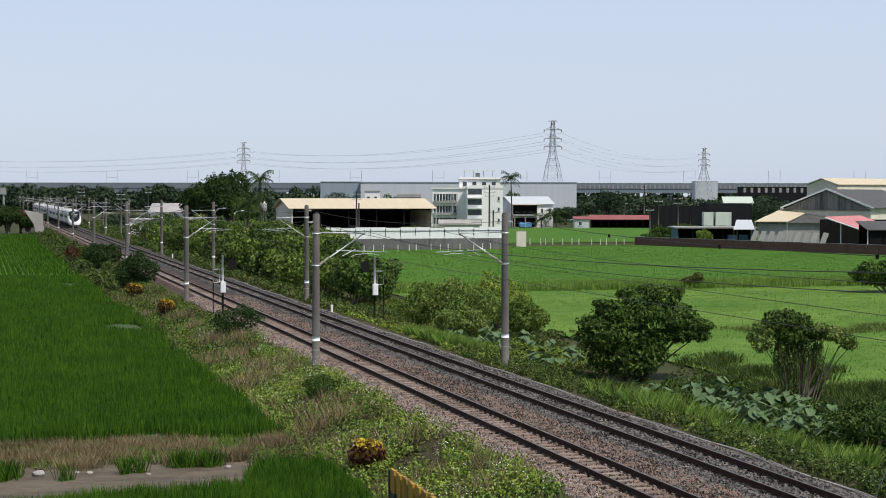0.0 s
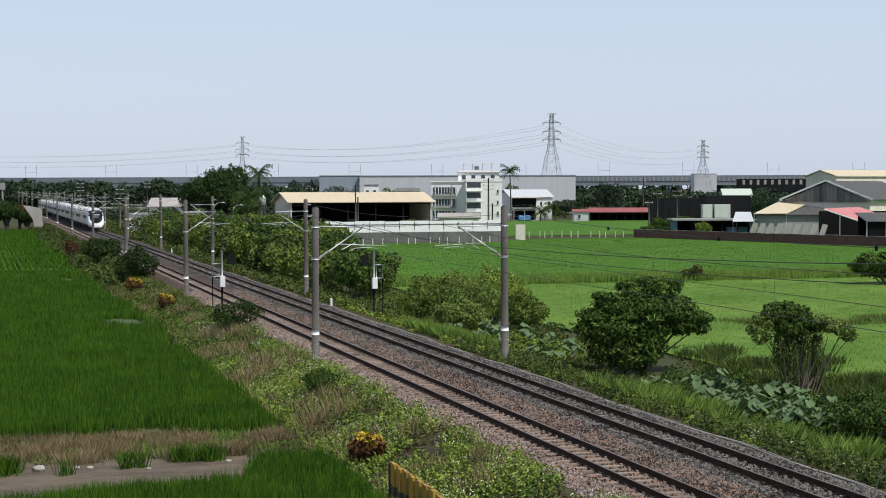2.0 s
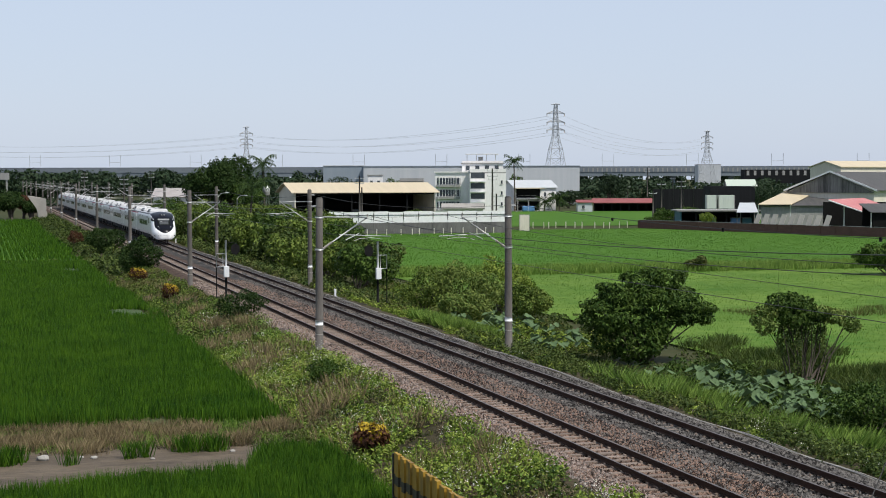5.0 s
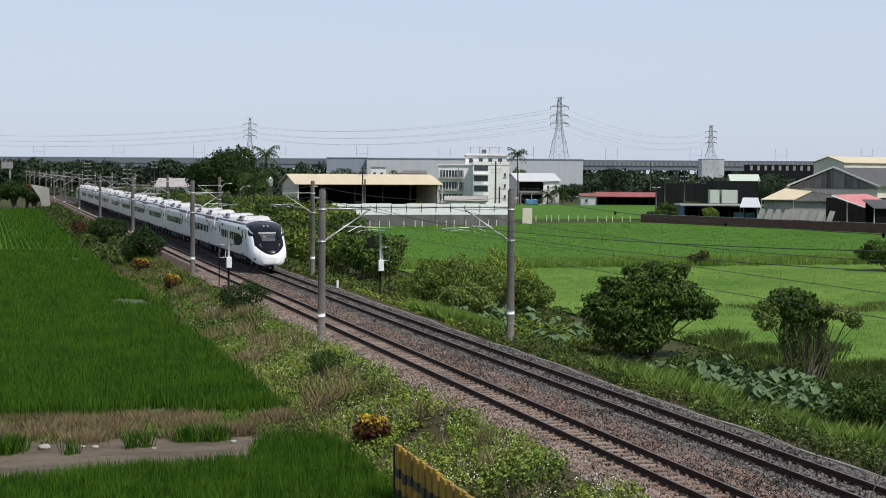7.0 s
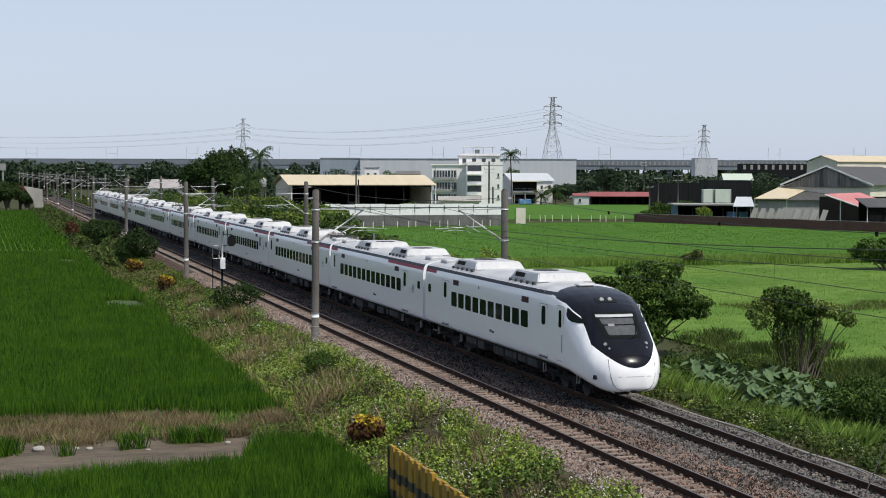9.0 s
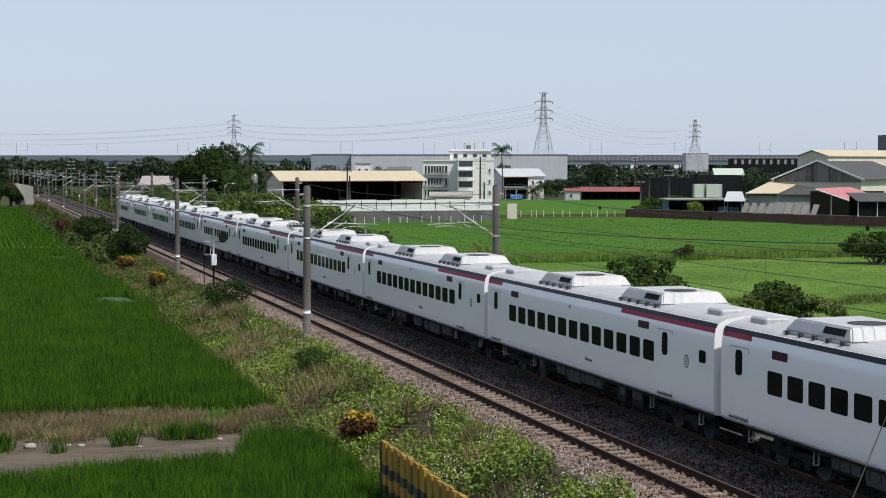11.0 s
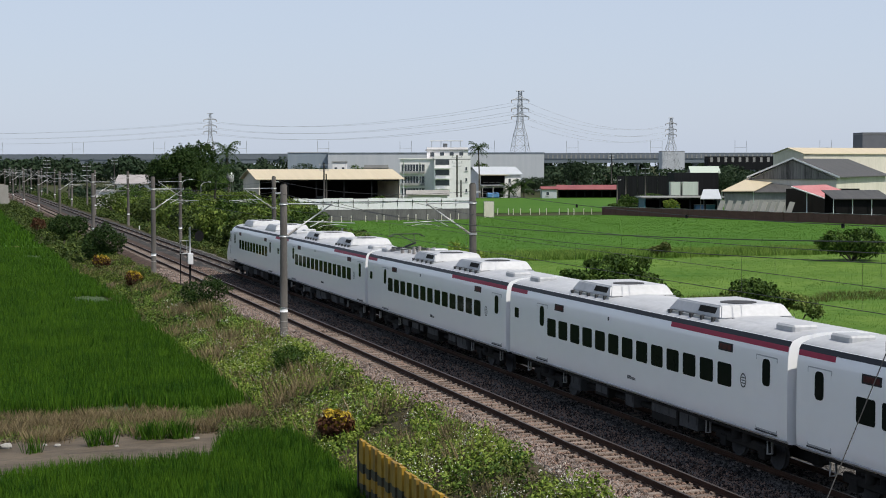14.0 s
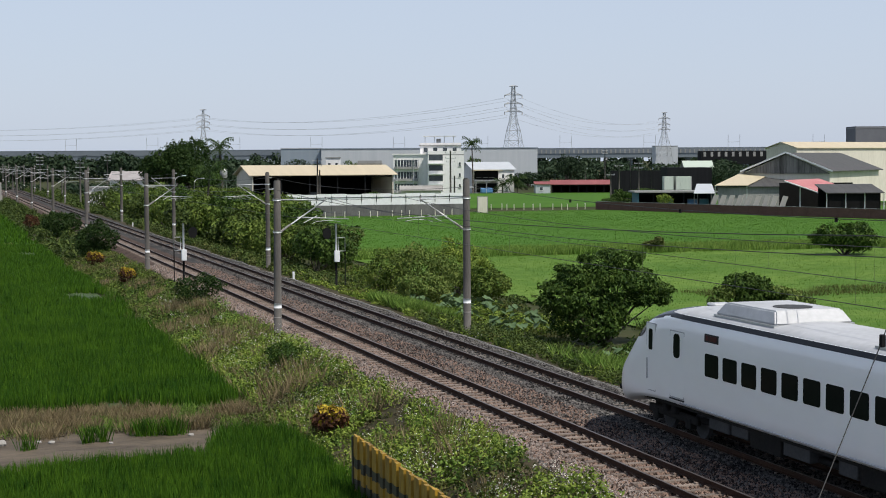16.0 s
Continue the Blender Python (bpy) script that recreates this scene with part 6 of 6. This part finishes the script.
    a = [(-0.75, y0, 6.6), (-0.75, 7.3, 9.85), (-0.75, 7.3, 10.15), (-0.75, y0, 6.9)]
    prism(bm, a, [(x + 0.08, y, z) for x, y, z in a])
    part("barge_board", bm, WHITE, barn, "white verge board")
building("hall", "tall cream metal hall behind the barn", "hall", out(77.24, 315, GROUND, 34), 60, 8, 10.9, CREAM_WALL, "along", CREAM_ROOF, 12.1, 0.3)


def lean_roof(m, w, d, z0, z1, roof_mat, label, wall_mat=None, shift=0.0, posts=0):
    """A single-pitch roof: low edge in front at z0, high edge behind at z1."""
    t = thing("lean_to", label, "shed", "lean-to sheds", m=m)
    bm = bmesh.new()
    a = [(0, 0, z0), (w, 0, z0), (w + shift, d, z1), (shift, d, z1)]
    prism(bm, a, [(x, y, z + 0.12) for x, y, z in a])
    part("roof", bm, roof_mat, t)
    if wall_mat:
        part("wall", cube(0.5, w - 0.5, 0.5, 0.7, -0.2, z0 + 0.05), wall_mat, t)
        # near-black backing paints the shade below the roof
        part("back_wall", cube(max(0.5, shift + 0.5), w - 0.5 + min(0, shift), d - 0.3, d - 0.1, -0.2, z1 - 0.05), SHADE_IN, t)
    for i in range(posts):
        x = 0.1 + (w - 0.2) * i / max(1, posts - 1)
        part("post", pipe([(x, 0.1, -0.2), (x, 0.1, z0)], 0.07, 6), WHITE, t)
    return t


lr = lean_roof(out(51.9, 267), 12.0, 10.6, 4.22, 6.46, DARK_ROOF, "grey corrugated lean-to beside the barn", GREY_WALL, 7.4)
lean_roof(out(51.7, 266.6, GROUND), 5.5, 12.1, 4.45, 6.9, CREAM_ROOF, "lean-to strip of pale new roofing", None, 8.0, 2)
PALE_BOARD = mat("weathered_board", (0.52, 0.48, 0.41), (0.38, 0.355, 0.31), 0.8, 8, 0.85, bump=0.2, streak=(2, 2, 0.3), each=0.5)
BRICK_LINE = pose(111.6, 263.5, GROUND, 0, 0, -71.2)
for i in range(9):
    pn = thing("leaning_panel", "pale board leaning against a rack behind the wall", "panel", "leaning panels", m=BRICK_LINE @ pose(26.6 + 1.86 * i + random.uniform(-0.1, 0.1), 1.0, 1.0, -20, 7, 0))
    part("board", cube(0, 1.05, 0, 0.06, 0, 2.3), PALE_BOARD, pn)
    part("batten", cube(0.05, 1.0, 0.065, 0.12, 0.9, 1.0), GREY_WALL, pn)
pk = thing("panel_rack", "low timber rack behind the wall", "rack", m=BRICK_LINE)
part("top", cube(26.2, 44.5, 0.9, 1.5, 0.85, 1.0), GREY_WALL, pk)
for x in (26.4, 32, 38, 44.2):
    part("leg", cube(x, x + 0.15, 1.0, 1.2, -0.1, 0.85), GREY_WALL, pk)
# red canopy; its dark yard is shade painted on the back wall
cy = thing("red_canopy", "faded red metal canopy with white edges", "canopy", m=out(61.1, 254))
bm = bmesh.new()
a = [(0.0, 3.0, 5.4), (5.6, -3.0, 3.05), (8.6, 1.0, 4.4), (5.9, 4.0, 5.6)]
prism(bm, a, [(x, y, z + 0.1) for x, y, z in a])
part("roof", bm, RED_FADED, cy)
part("fascia", pipe([(0.0, 3.0, 5.35), (5.6, -3.0, 3.0), (8.6, 1.0, 4.35)], 0.13, 6), WHITE, cy, "white edge board")
for x, y, z in ((2.0, 0.9, 4.5), (5.5, -2.7, 3.1), (8.4, 1.0, 4.3)):
    part("post", pipe([(x, y, -0.1), (x, y, z)], 0.09, 8), WHITE, cy)
part("back_wall", cube(0, 12, 6.5, 6.7, -0.1, 5.0), SHADE_IN, cy)
# its near-black front sheet paints the shade of the opening
lean_roof(out(64.42, 244), 9, 7, 3.6, 4.8, DARK_ROOF, "open lean-to with a dark metal roof", SHADE_IN, 0.0, 4)
# water tank on a stand, lamps
wt = thing("water_tank", "steel water tank on a tall stand", "water tank", m=out(-36.33, 325))
part("tank", pipe([(0, 0, 5.6), (0, 0, 5.8), (0, 0, 7.2), (0, 0, 7.5)], [0.5, 0.75, 0.75, 0.3], 14), PLASTER_TANK, wt)
for a in range(4):
    part("leg", pipe([(0.6 * math.cos(a * 1.57), 0.6 * math.sin(a * 1.57), -0.1), (0.45 * math.cos(a * 1.57), 0.45 * math.sin(a * 1.57), 5.6)], 0.06, 6), GALV, wt)


def street_lamp(u, d, h):
    t = thing("street_lamp", "slim street lamp with a curved arm", "street lamp", "street lamps", m=out(u, d))
    part("pole", pipe([(0, 0, -0.1), (0, 0, h)], 0.08, 8), GALV, t)
    part("arm", pipe([(0, 0, h), (0.5, 0, h + 0.5), (1.3, 0, h + 0.6)], 0.05, 6), GALV, t)
    part("head", cube(1.2, 1.8, -0.12, 0.12, h + 0.54, h + 0.66, 0.03), WHITE, t)


street_lamp(-37.06, 285, 5.4)
street_lamp(-38.25, 270, 6.0)


def utility_pole(u, d, h, arms=2):
    t = thing("utility_pole", "grey concrete utility pole with cross arms", "utility pole", "utility poles", m=out(u, d, GROUND, random.uniform(-20, 20)))
    part("pole", pipe([(0, 0, -0.2), (0, 0, h)], [0.19, 0.12], 8), MAST, t)
    for k in range(arms):
        arm = part("cross_arm", cube(-0.9, 0.9, -0.06, 0.06, h - 0.5 - 0.9 * k, h - 0.38 - 0.9 * k), GALV, t)
        for x in (-0.8, 0.0, 0.8):
            part("insulator", pipe([(x, 0, h - 0.38 - 0.9 * k), (x, 0, h - 0.15 - 0.9 * k)], 0.06, 6), CERAMIC, arm)
    if arms > 1 and h > 11:
        part("transformer", pipe([(0.45, 0, h - 3.4), (0.45, 0, h - 2.4)], 0.3, 10), GREY_WALL, t)
    return t


for u, d, h, n in ((7.84, 272, 10.6, 2), (8.60, 275, 6.3, 1), (-15.60, 290, 9.4, 2), (-14.77, 282, 7.4, 0), (9.51, 330, 9, 1), (44.19, 330, 8.0, 1), (42.20, 328, 6.2, 1), (45.33, 310, 8.6, 2), (62.56, 500, 12, 2), (-94.46, 420, 10.6, 3), (-84.62, 400, 7, 1), (-85.87, 410, 7, 1), (-77.04, 420, 10.6, 2), (-103.96, 430, 7.4, 1), (-113.68, 480, 8, 1), (-66.10, 330, 9.2, 2), (54.16, 480, 6.6, 1), (73.27, 520, 9, 1)):
    utility_pole(u, d, h, n)


# pylons
def pylon(u, d, h, base, rz, label):
    t = thing("pylon", label, "pylon", "pylons", m=out(u, d, GROUND, rz))

    def half(z):
        return float(np.interp(z / h, [0, 0.55, 0.66, 1.0], [base / 2, base * 0.21, base * 0.11, base * 0.05]))
    levels = [0, 0.12, 0.24, 0.35, 0.45, 0.55, 0.62, 0.69, 0.75, 0.81, 0.87, 0.93, 1.0]
    r = 0.0032 * h
    for sx, sy in ((-1, -1), (1, -1), (1, 1), (-1, 1)):
        part("leg", pipe([(sx * half(h * k), sy * half(h * k), h * k) for k in levels], r, 5), LATTICE, t)
    for k0, k1 in zip(levels, levels[1:]):
        z0, z1 = h * k0, h * k1
        a, b = half(z0), half(z1)
        bm = bmesh.new()
        for p, q in (((-1, -1), (1, -1)), ((1, -1), (1, 1)), ((1, 1), (-1, 1)), ((-1, 1), (-1, -1))):
            tube(bm, [(p[0] * a, p[1] * a, z0), (q[0] * b, q[1] * b, z1)], r * 0.55, 4)
            tube(bm, [(q[0] * a, q[1] * a, z0), (p[0] * b, p[1] * b, z1)], r * 0.55, 4)
            tube(bm, [(p[0] * b, p[1] * b, z1), (q[0] * b, q[1] * b, z1)], r * 0.5, 4)
        tagged(part("bracing", bm, LATTICE, t), kind="stuff")
    for k, w in ((0.74, 0.092), (0.82, 0.092), (0.91, 0.092), (1.0, 0.045)):
        z, e = h * k, h * w
        arm = part("cross_arm", pipe([(-e, 0, z), (0, 0, z + 0.25), (e, 0, z)], r * 1.7, 4), LATTICE, t)
        if k < 1:
            part("stay", pipe([(-e, 0, z), (0, 0, z + h * 0.035), (e, 0, z)], r * 1.2, 4), LATTICE, arm)
            for s in (-1, 1):
                part("insulator", pipe([(s * e, 0, z), (s * e, 0, z - h * 0.03)], r * 1.5, 5), CERAMIC, arm)
    return t


PYLONS = [(39.24, 576, 35.0, 9.6), (-102.88, 830, 35.0, 8.0), (123.29, 760, 30.5, 9.0), (-330.0, 1000, 35.0, 8.0)]
for u, d, h, b in PYLONS:
    pylon(u, d, h, b, 12, "tall galvanised steel lattice pylon")
for (u0, d0, h0, b0), (u1, d1, h1, b1), sag in ((PYLONS[0], PYLONS[1], 5.0), (PYLONS[1], PYLONS[3], 4.0), (PYLONS[0], PYLONS[2], 5.0)):
    for k in (0.71, 0.79, 0.88):
        for s in (-1, 1):
            ln = thing("power_line", "high-voltage line hung between pylons", "power line", "power lines")
            a = Vector(out(u0, d0, GROUND, 12) @ Vector((s * h0 * 0.092, 0, h0 * k)))
            b = Vector(out(u1, d1, GROUND, 12) @ Vector((s * h1 * 0.092, 0, h1 * k)))
            pts = [a.lerp(b, i / 16) - Vector((0, 0, sag * 4 * (i / 16) * (1 - i / 16))) for i in range(17)]
            part("conductor", pipe(pts, 0.035, 4), LATTICE, ln)

# viaduct of a fast railway, right across the distance
vd = thing("viaduct", "long grey concrete railway viaduct on piers", "viaduct", m=out(-900, 1190, GROUND, -4.2), kind="structure")
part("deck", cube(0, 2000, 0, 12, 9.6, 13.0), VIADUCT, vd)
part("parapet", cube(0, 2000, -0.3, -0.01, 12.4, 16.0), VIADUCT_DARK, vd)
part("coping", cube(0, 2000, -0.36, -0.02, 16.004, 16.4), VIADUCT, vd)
for i in range(50):
    x = 20 + 40 * i
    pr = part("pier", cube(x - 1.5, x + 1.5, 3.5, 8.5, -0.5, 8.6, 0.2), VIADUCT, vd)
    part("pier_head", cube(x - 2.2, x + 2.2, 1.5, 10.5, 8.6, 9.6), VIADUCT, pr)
for i in range(34):
    x = 25 + 58 * i
    for dx in (0, 8):
        part("line_mast", pipe([(x + dx, 0.5, 13), (x + dx, 0.5, 25)], 0.12, 5), LATTICE, vd)
    part("line_beam", pipe([(x, 0.5, 20), (x + 8, 0.5, 20)], 0.08, 4), LATTICE, vd)
for i in range(150):
    x = 985 + 3.2 * i
    part("barrier_post", cube(x, x + 1.0, -0.5, -0.37, 12.6, 15.2), GREY_WALL, vd)
sv = thing("station_viaduct", "dark open viaduct hall with pale louvres", "viaduct", m=out(166.93, 900), kind="structure")
part("hall", cube(0, 44, 0, 12, 5.5, 13.0), BLACK_CLAD, sv)
for i in range(11):
    part("louvre", cube(1.2 + 4 * i, 2.6 + 4 * i, -0.1, -0.005, 9.8, 12.4), GREY_WALL, sv)
    part("column", cube(1.0 + 4 * i, 1.9 + 4 * i, 2, 3, -0.5, 5.5), VIADUCT, sv)
sg = thing("overhead_sign", "large grey roadside sign on a post", "sign", m=out(-142.86, 520))
part("board", cube(-2, 1.6, 0, 0.2, 8.6, 10.8), GREY_WALL, sg)
part("post", cube(0.4, 0.9, 0.25, 0.6, -0.2, 10.5), GREY_WALL, sg)
# wing wall where the line leaves the fields
ww = thing("wing_wall", "pale concrete wing wall beside the line", "wall", m=pose(0, 351, GROUND), kind="structure")
bm = bmesh.new()
a = [(9.4, 0, 5.3), (13.2, 0, 4.6), (13.2, 0, 2.2), (12.9, 0, -0.2), (11.9, 0, -0.2), (11.2, 0, 2.6)]
prism(bm, a, [(x, y + 0.5, z) for x, y, z in a])
part("slab", bm, CONCRETE, ww)
part("coping", pipe([(9.4, 0.25, 5.35), (13.2, 0.25, 4.65)], 0.12, 6), CONCRETE, ww)
part("footing", cube(11.4, 13.4, 0.6, 2.0, -0.3, 2.0), CONCRETE, ww)

# trees
def far_tree(u, d, w, h, n, seed, material=FAR_LEAF, size=0.6, count=3000, label="broad dark green tree"):
    r = random.Random(seed)
    bl = [(x, y, z + h * 0.22, a, b, c) for x, y, z, a, b, c in lumps(w, w * 0.8, h * 0.78, n, seed)]
    m = out(u, d)
    return tree("tree", label, "tree", m.translation.x, m.translation.y, bl, count, size, material, 0.22, "trees")


far_tree(-45.72, 318, 9.5, 13.2, 16, 1, DARK_LEAF, 0.5, 11000)
far_tree(-42.56, 322, 8.5, 14.0, 16, 2, DARK_LEAF, 0.5, 11000)
far_tree(-44.92, 326, 8.0, 12.0, 11, 3, DARK_LEAF, 0.5, 7000)
far_tree(-49.4, 321, 7.0, 10.0, 10, 33, DARK_LEAF, 0.5, 6000)
far_tree(-39.0, 318, 7.0, 8.6, 9, 34, BUSH_LEAF, 0.45, 5000)
far_tree(-55.57, 320, 8.0, 5.4, 8, 4, BUSH_LEAF, 0.45, 3200)
far_tree(-48.68, 305, 8.0, 5.0, 8, 5, BANK_LEAF, 0.45, 3200)
far_tree(-35.22, 300, 9.0, 4.6, 8, 6, BANK_LEAF, 0.45, 3200)
far_tree(-28.45, 285, 7.5, 4.6, 8, 7, BANK_LEAF, 0.45, 2800)
far_tree(-16.37, 240, 6.5, 3.8, 8, 8, VINE_LEAF, 0.35, 3200)
far_tree(-5.91, 300, 4.5, 3.4, 7, 9, BUSH_LEAF, 0.35, 2000)
far_tree(-9.45, 302, 3.0, 2.6, 6, 10, WEED_OLIVE, 0.35, 900)
far_tree(19.92, 450, 5.0, 10.6, 7, 11, BUSH_LEAF, 0.5, 2000)
far_tree(27.22, 440, 9.0, 5.4, 8, 12, BUSH_LEAF, 0.5, 2000)
far_tree(48.07, 470, 10.0, 10.6, 8, 13, FAR_LEAF, 0.6, 3200)
far_tree(35.69, 470, 12.0, 5.6, 8, 14, FAR_LEAF, 0.6, 2600)
far_tree(45.06, 278, 3.8, 3.0, 6, 15, WEED, 0.3, 1600, "small bright green tree behind the wall")
far_tree(39.66, 300, 6.0, 2.2, 6, 16, BUSH_LEAF, 0.4, 1200)
far_tree(47.93, 320, 6.0, 3.4, 6, 17, BUSH_LEAF, 0.4, 1400)
far_tree(43.2, 318, 6.0, 3.0, 6, 31, BUSH_LEAF, 0.4, 1400)
far_tree(51.5, 322, 5.0, 2.8, 6, 32, BUSH_LEAF, 0.4, 1200)
far_tree(78.17, 400, 9.0, 8.0, 8, 18, FAR_LEAF, 0.5, 2600)
far_tree(79.60, 380, 10.0, 8.4, 8, 19, FAR_LEAF, 0.5, 2600)
far_tree(-17.17, 470, 13.0, 9.0, 8, 20, BUSH_LEAF, 0.5, 2600)
far_tree(-30.38, 470, 14.0, 9.4, 8, 21, FAR_LEAF, 0.5, 2600)
far_tree(-99.05, 365, 7.0, 7.0, 8, 22, DARK_LEAF, 0.45, 3600)
far_tree(-94.66, 360, 5.0, 5.4, 8, 23, RUSSET, 0.4, 1600, "dark reddish shrub by the wing wall")
far_tree(-96.0, 355, 7.0, 6.0, 9, 35, DARK_LEAF, 0.42, 7000)
far_tree(-92.2, 357, 4.6, 4.6, 8, 36, DARK_LEAF, 0.42, 4500)
far_tree(-102.38, 360, 8.0, 6.0, 8, 24, DARK_LEAF, 0.45, 2600)


def palm(u, d, h, spread, seed, label="tall coconut palm with drooping fronds"):
    r = random.Random(seed)
    m = out(u, d)
    t = thing("palm_tree", label, "palm tree", "palm trees", m=m)
    top = Vector((r.uniform(-0.6, 0.6), 0, h))
    part("trunk", pipe([(0, 0, -0.2), (top.x * 0.3, 0, h * 0.5), top], [0.24, 0.17, 0.13], 8), BARK, t)
    for i in range(26):
        a, lift = i * 2.399, r.uniform(-0.5, 1.5)
        pts = []
        for k in range(7):
            q = k / 6
            pts.append(top + Vector((math.cos(a) * spread * q, math.sin(a) * spread * q, spread * (lift * q - (0.5 + 0.24 * lift) * q * q))))
        v = []
        side = Vector((-math.sin(a), math.cos(a), 0))
        for p, q, f in zip(pts, pts[1:], range(6)):
            for w in (-1, 1):
                for e in (0.0, 0.5):
                    c = p.lerp(q, e)
                    n = p.lerp(q, e + 0.32)
                    tip = c.lerp(q, 0.5) + side * w * spread * 0.24 * (1 - abs(f / 5 - 0.45)) + Vector((0, 0, -spread * 0.2))
                    v += [c, n, tip]
        fr = fast_mesh("frond", np.array([tuple(p) for p in v]), 3, DARK_LEAF, t)
    return t


palm(-37.22, 330, 12.2, 3.0, 1)
palm(-35.37, 290, 7.4, 3.2, 2)
palm(18.22, 425, 13.4, 2.8, 3)
palm(30.38, 430, 3.4, 3.2, 4, "low spreading palm beside the pylon")
palm(25.99, 425, 2.6, 2.6, 5, "low spreading palm beside the pylon")


def woods(name, u0, u1, d0, d1, h, count, size, label, seed):
    r = np.random.default_rng(seed)
    n = int((u1 - u0) / 6)
    bl = []
    for i in range(n):
        u, d = u0 + (u1 - u0) * r.random(), d0 + (d1 - d0) * r.random()
        m = out(u, d).translation
        hh = h * r.uniform(0.6, 1.0)
        bl.append((m.x, m.y, GROUND + hh * 0.5, r.uniform(5, 9), r.uniform(5, 9), hh * 0.52))
    p, nrm = blob_points(bl, count, GROUND)
    tagged(fast_mesh(name, leaf_faces(p, nrm, size, 0.7), 4, FAR_LEAF), label, "trees", kind="stuff")


woods("distant_trees", -260, -60, 700, 800, 13, 26000, 1.7, "dark belt of distant trees below the viaduct", 1)
woods("distant_trees", -340, 460, 1120, 1170, 14.5, 52000, 2.2, "dark tree line at the foot of the viaduct", 2)
woods("distant_trees", 45, 330, 600, 760, 9, 24000, 1.5, "scattered trees before the viaduct", 3)
woods("distant_trees", -90, 40, 560, 640, 9.5, 9000, 1.3, "trees around the warehouses", 4)
woods("distant_hedge", -120, -35, 420, 470, 4.5, 9000, 0.9, "green hedges near the farmhouses", 5)
woods("distant_hedge", 30, 190, 440, 520, 5, 12000, 1.0, "green scrub at the end of the fields", 6)

# striped barrier at the bridge foot
fb = thing("striped_barrier", "yellow and black striped metal barrier with worn paint", "barrier", m=pose(10.36, 40.7, 0, 0, 0, 0))
FL = 13.0
n = 42
for i in range(n):
    y = -FL * i / n
    zt = 0.60 + 0.015 * math.sin(i * 1.7) - (0.05 if i > 13 else 0.0)
    proud = 0.045 if i % 2 else 0.0
    # one corrugation of the sheet, its yellow and black fields stacked as pieces
    sl = part("slat", cube(-0.03 - proud, 0.03, y - 0.27, y - 0.03, -1.6, -1.3), FENCE_BLACK, fb)
    z = zt
    for j, s in enumerate((0.58, 0.25, 0.30, 0.30, 9)):
        z1 = max(z - s - 0.02 * math.sin(i * 2.3 + j), -1.3)
        if z - z1 > 0.01:
            part("stripe", cube(-0.034 - proud, 0.034, y - 0.275, y - 0.025, z1, z), FENCE_BLACK if j % 2 else YELLOW, sl)
        z = z1
part("rail", cube(0.04, 0.09, -FL, 0.02, 0.1, 0.2), FENCE_BLACK, fb)
part("rail", cube(0.04, 0.09, -FL, 0.02, -0.8, -0.7), FENCE_BLACK, fb)
part("end_post", cube(-0.06, 0.1, -0.01, 0.1, -1.6, 0.55), FENCE_BLACK, fb)
# cable trunking along the ballast shoulder
for off in (0.0, 0.09):
    cb = thing("ground_cable", "pale grey cable lying along the ballast shoulder", "cable", "cables by the track")
    pts = [(23.12 + off + 0.10 * math.sin(y * 0.31) + 0.06 * math.sin(y * 0.83 + off * 9), y, -0.40 + 0.02 * math.sin(y)) for y in np.arange(26, 190, 1.2)]
    part("sheath", pipe(pts, 0.020, 6), CONCRETE, cb)
for i, y in enumerate((109.5, 205.0)):
    mk = thing("distance_marker", "short white concrete marker by the track", "marker", "line markers", m=pose(23.6, y, -0.55))
    part("post", cube(-0.07, 0.07, -0.06, 0.06, -0.1, 0.6, 0.02), WHITE, mk)
    part("base", cube(-0.16, 0.16, -0.14, 0.14, -0.12, 0.06), CONCRETE, mk)




def motions():
    """The whole train runs towards the bridge at a steady speed and slackens a little at the end."""
    nose0, speed = 369.4, 35.6
    run = [(0.0, 0.0), (4.0, 0.0), (8.0, 0.0), (12.0, 0.0), (14.0, 0.03), (15.0, 0.10), (16.0, 0.24)]
    start = 0.0
    for i, car in enumerate(CARS):
        turn = 180 if i == 11 else 0
        if i == 11:
            start += 21.05
        walk(car, [(t, pose(FAR_T, nose0 - speed * t + lag + start, 0, 0, 0, turn)) for t, lag in run])
        start += 21.0 if i == 0 else 20.3


# sleepers: the nearest as parts, the rest joined
for trk, sunk in ((track_near, -0.032), (track_far, -0.054)):
    for i in range(290):
        ob = new("sleeper", SLEEPER_ME)
        ob.parent, ob.location = trk, (0, 27.0 + 0.6 * i + random.uniform(-0.02, 0.02), sunk)
    bm = bmesh.new()
    for i in range(700):
        y = 201.0 + 0.6 * i
        box(bm, -1.0, 1.0, y - 0.11, y + 0.11, -0.3, -0.155 + sunk)
    tagged(part("far_sleepers", bm, SLEEPER, trk), kind="stuff")

motions()
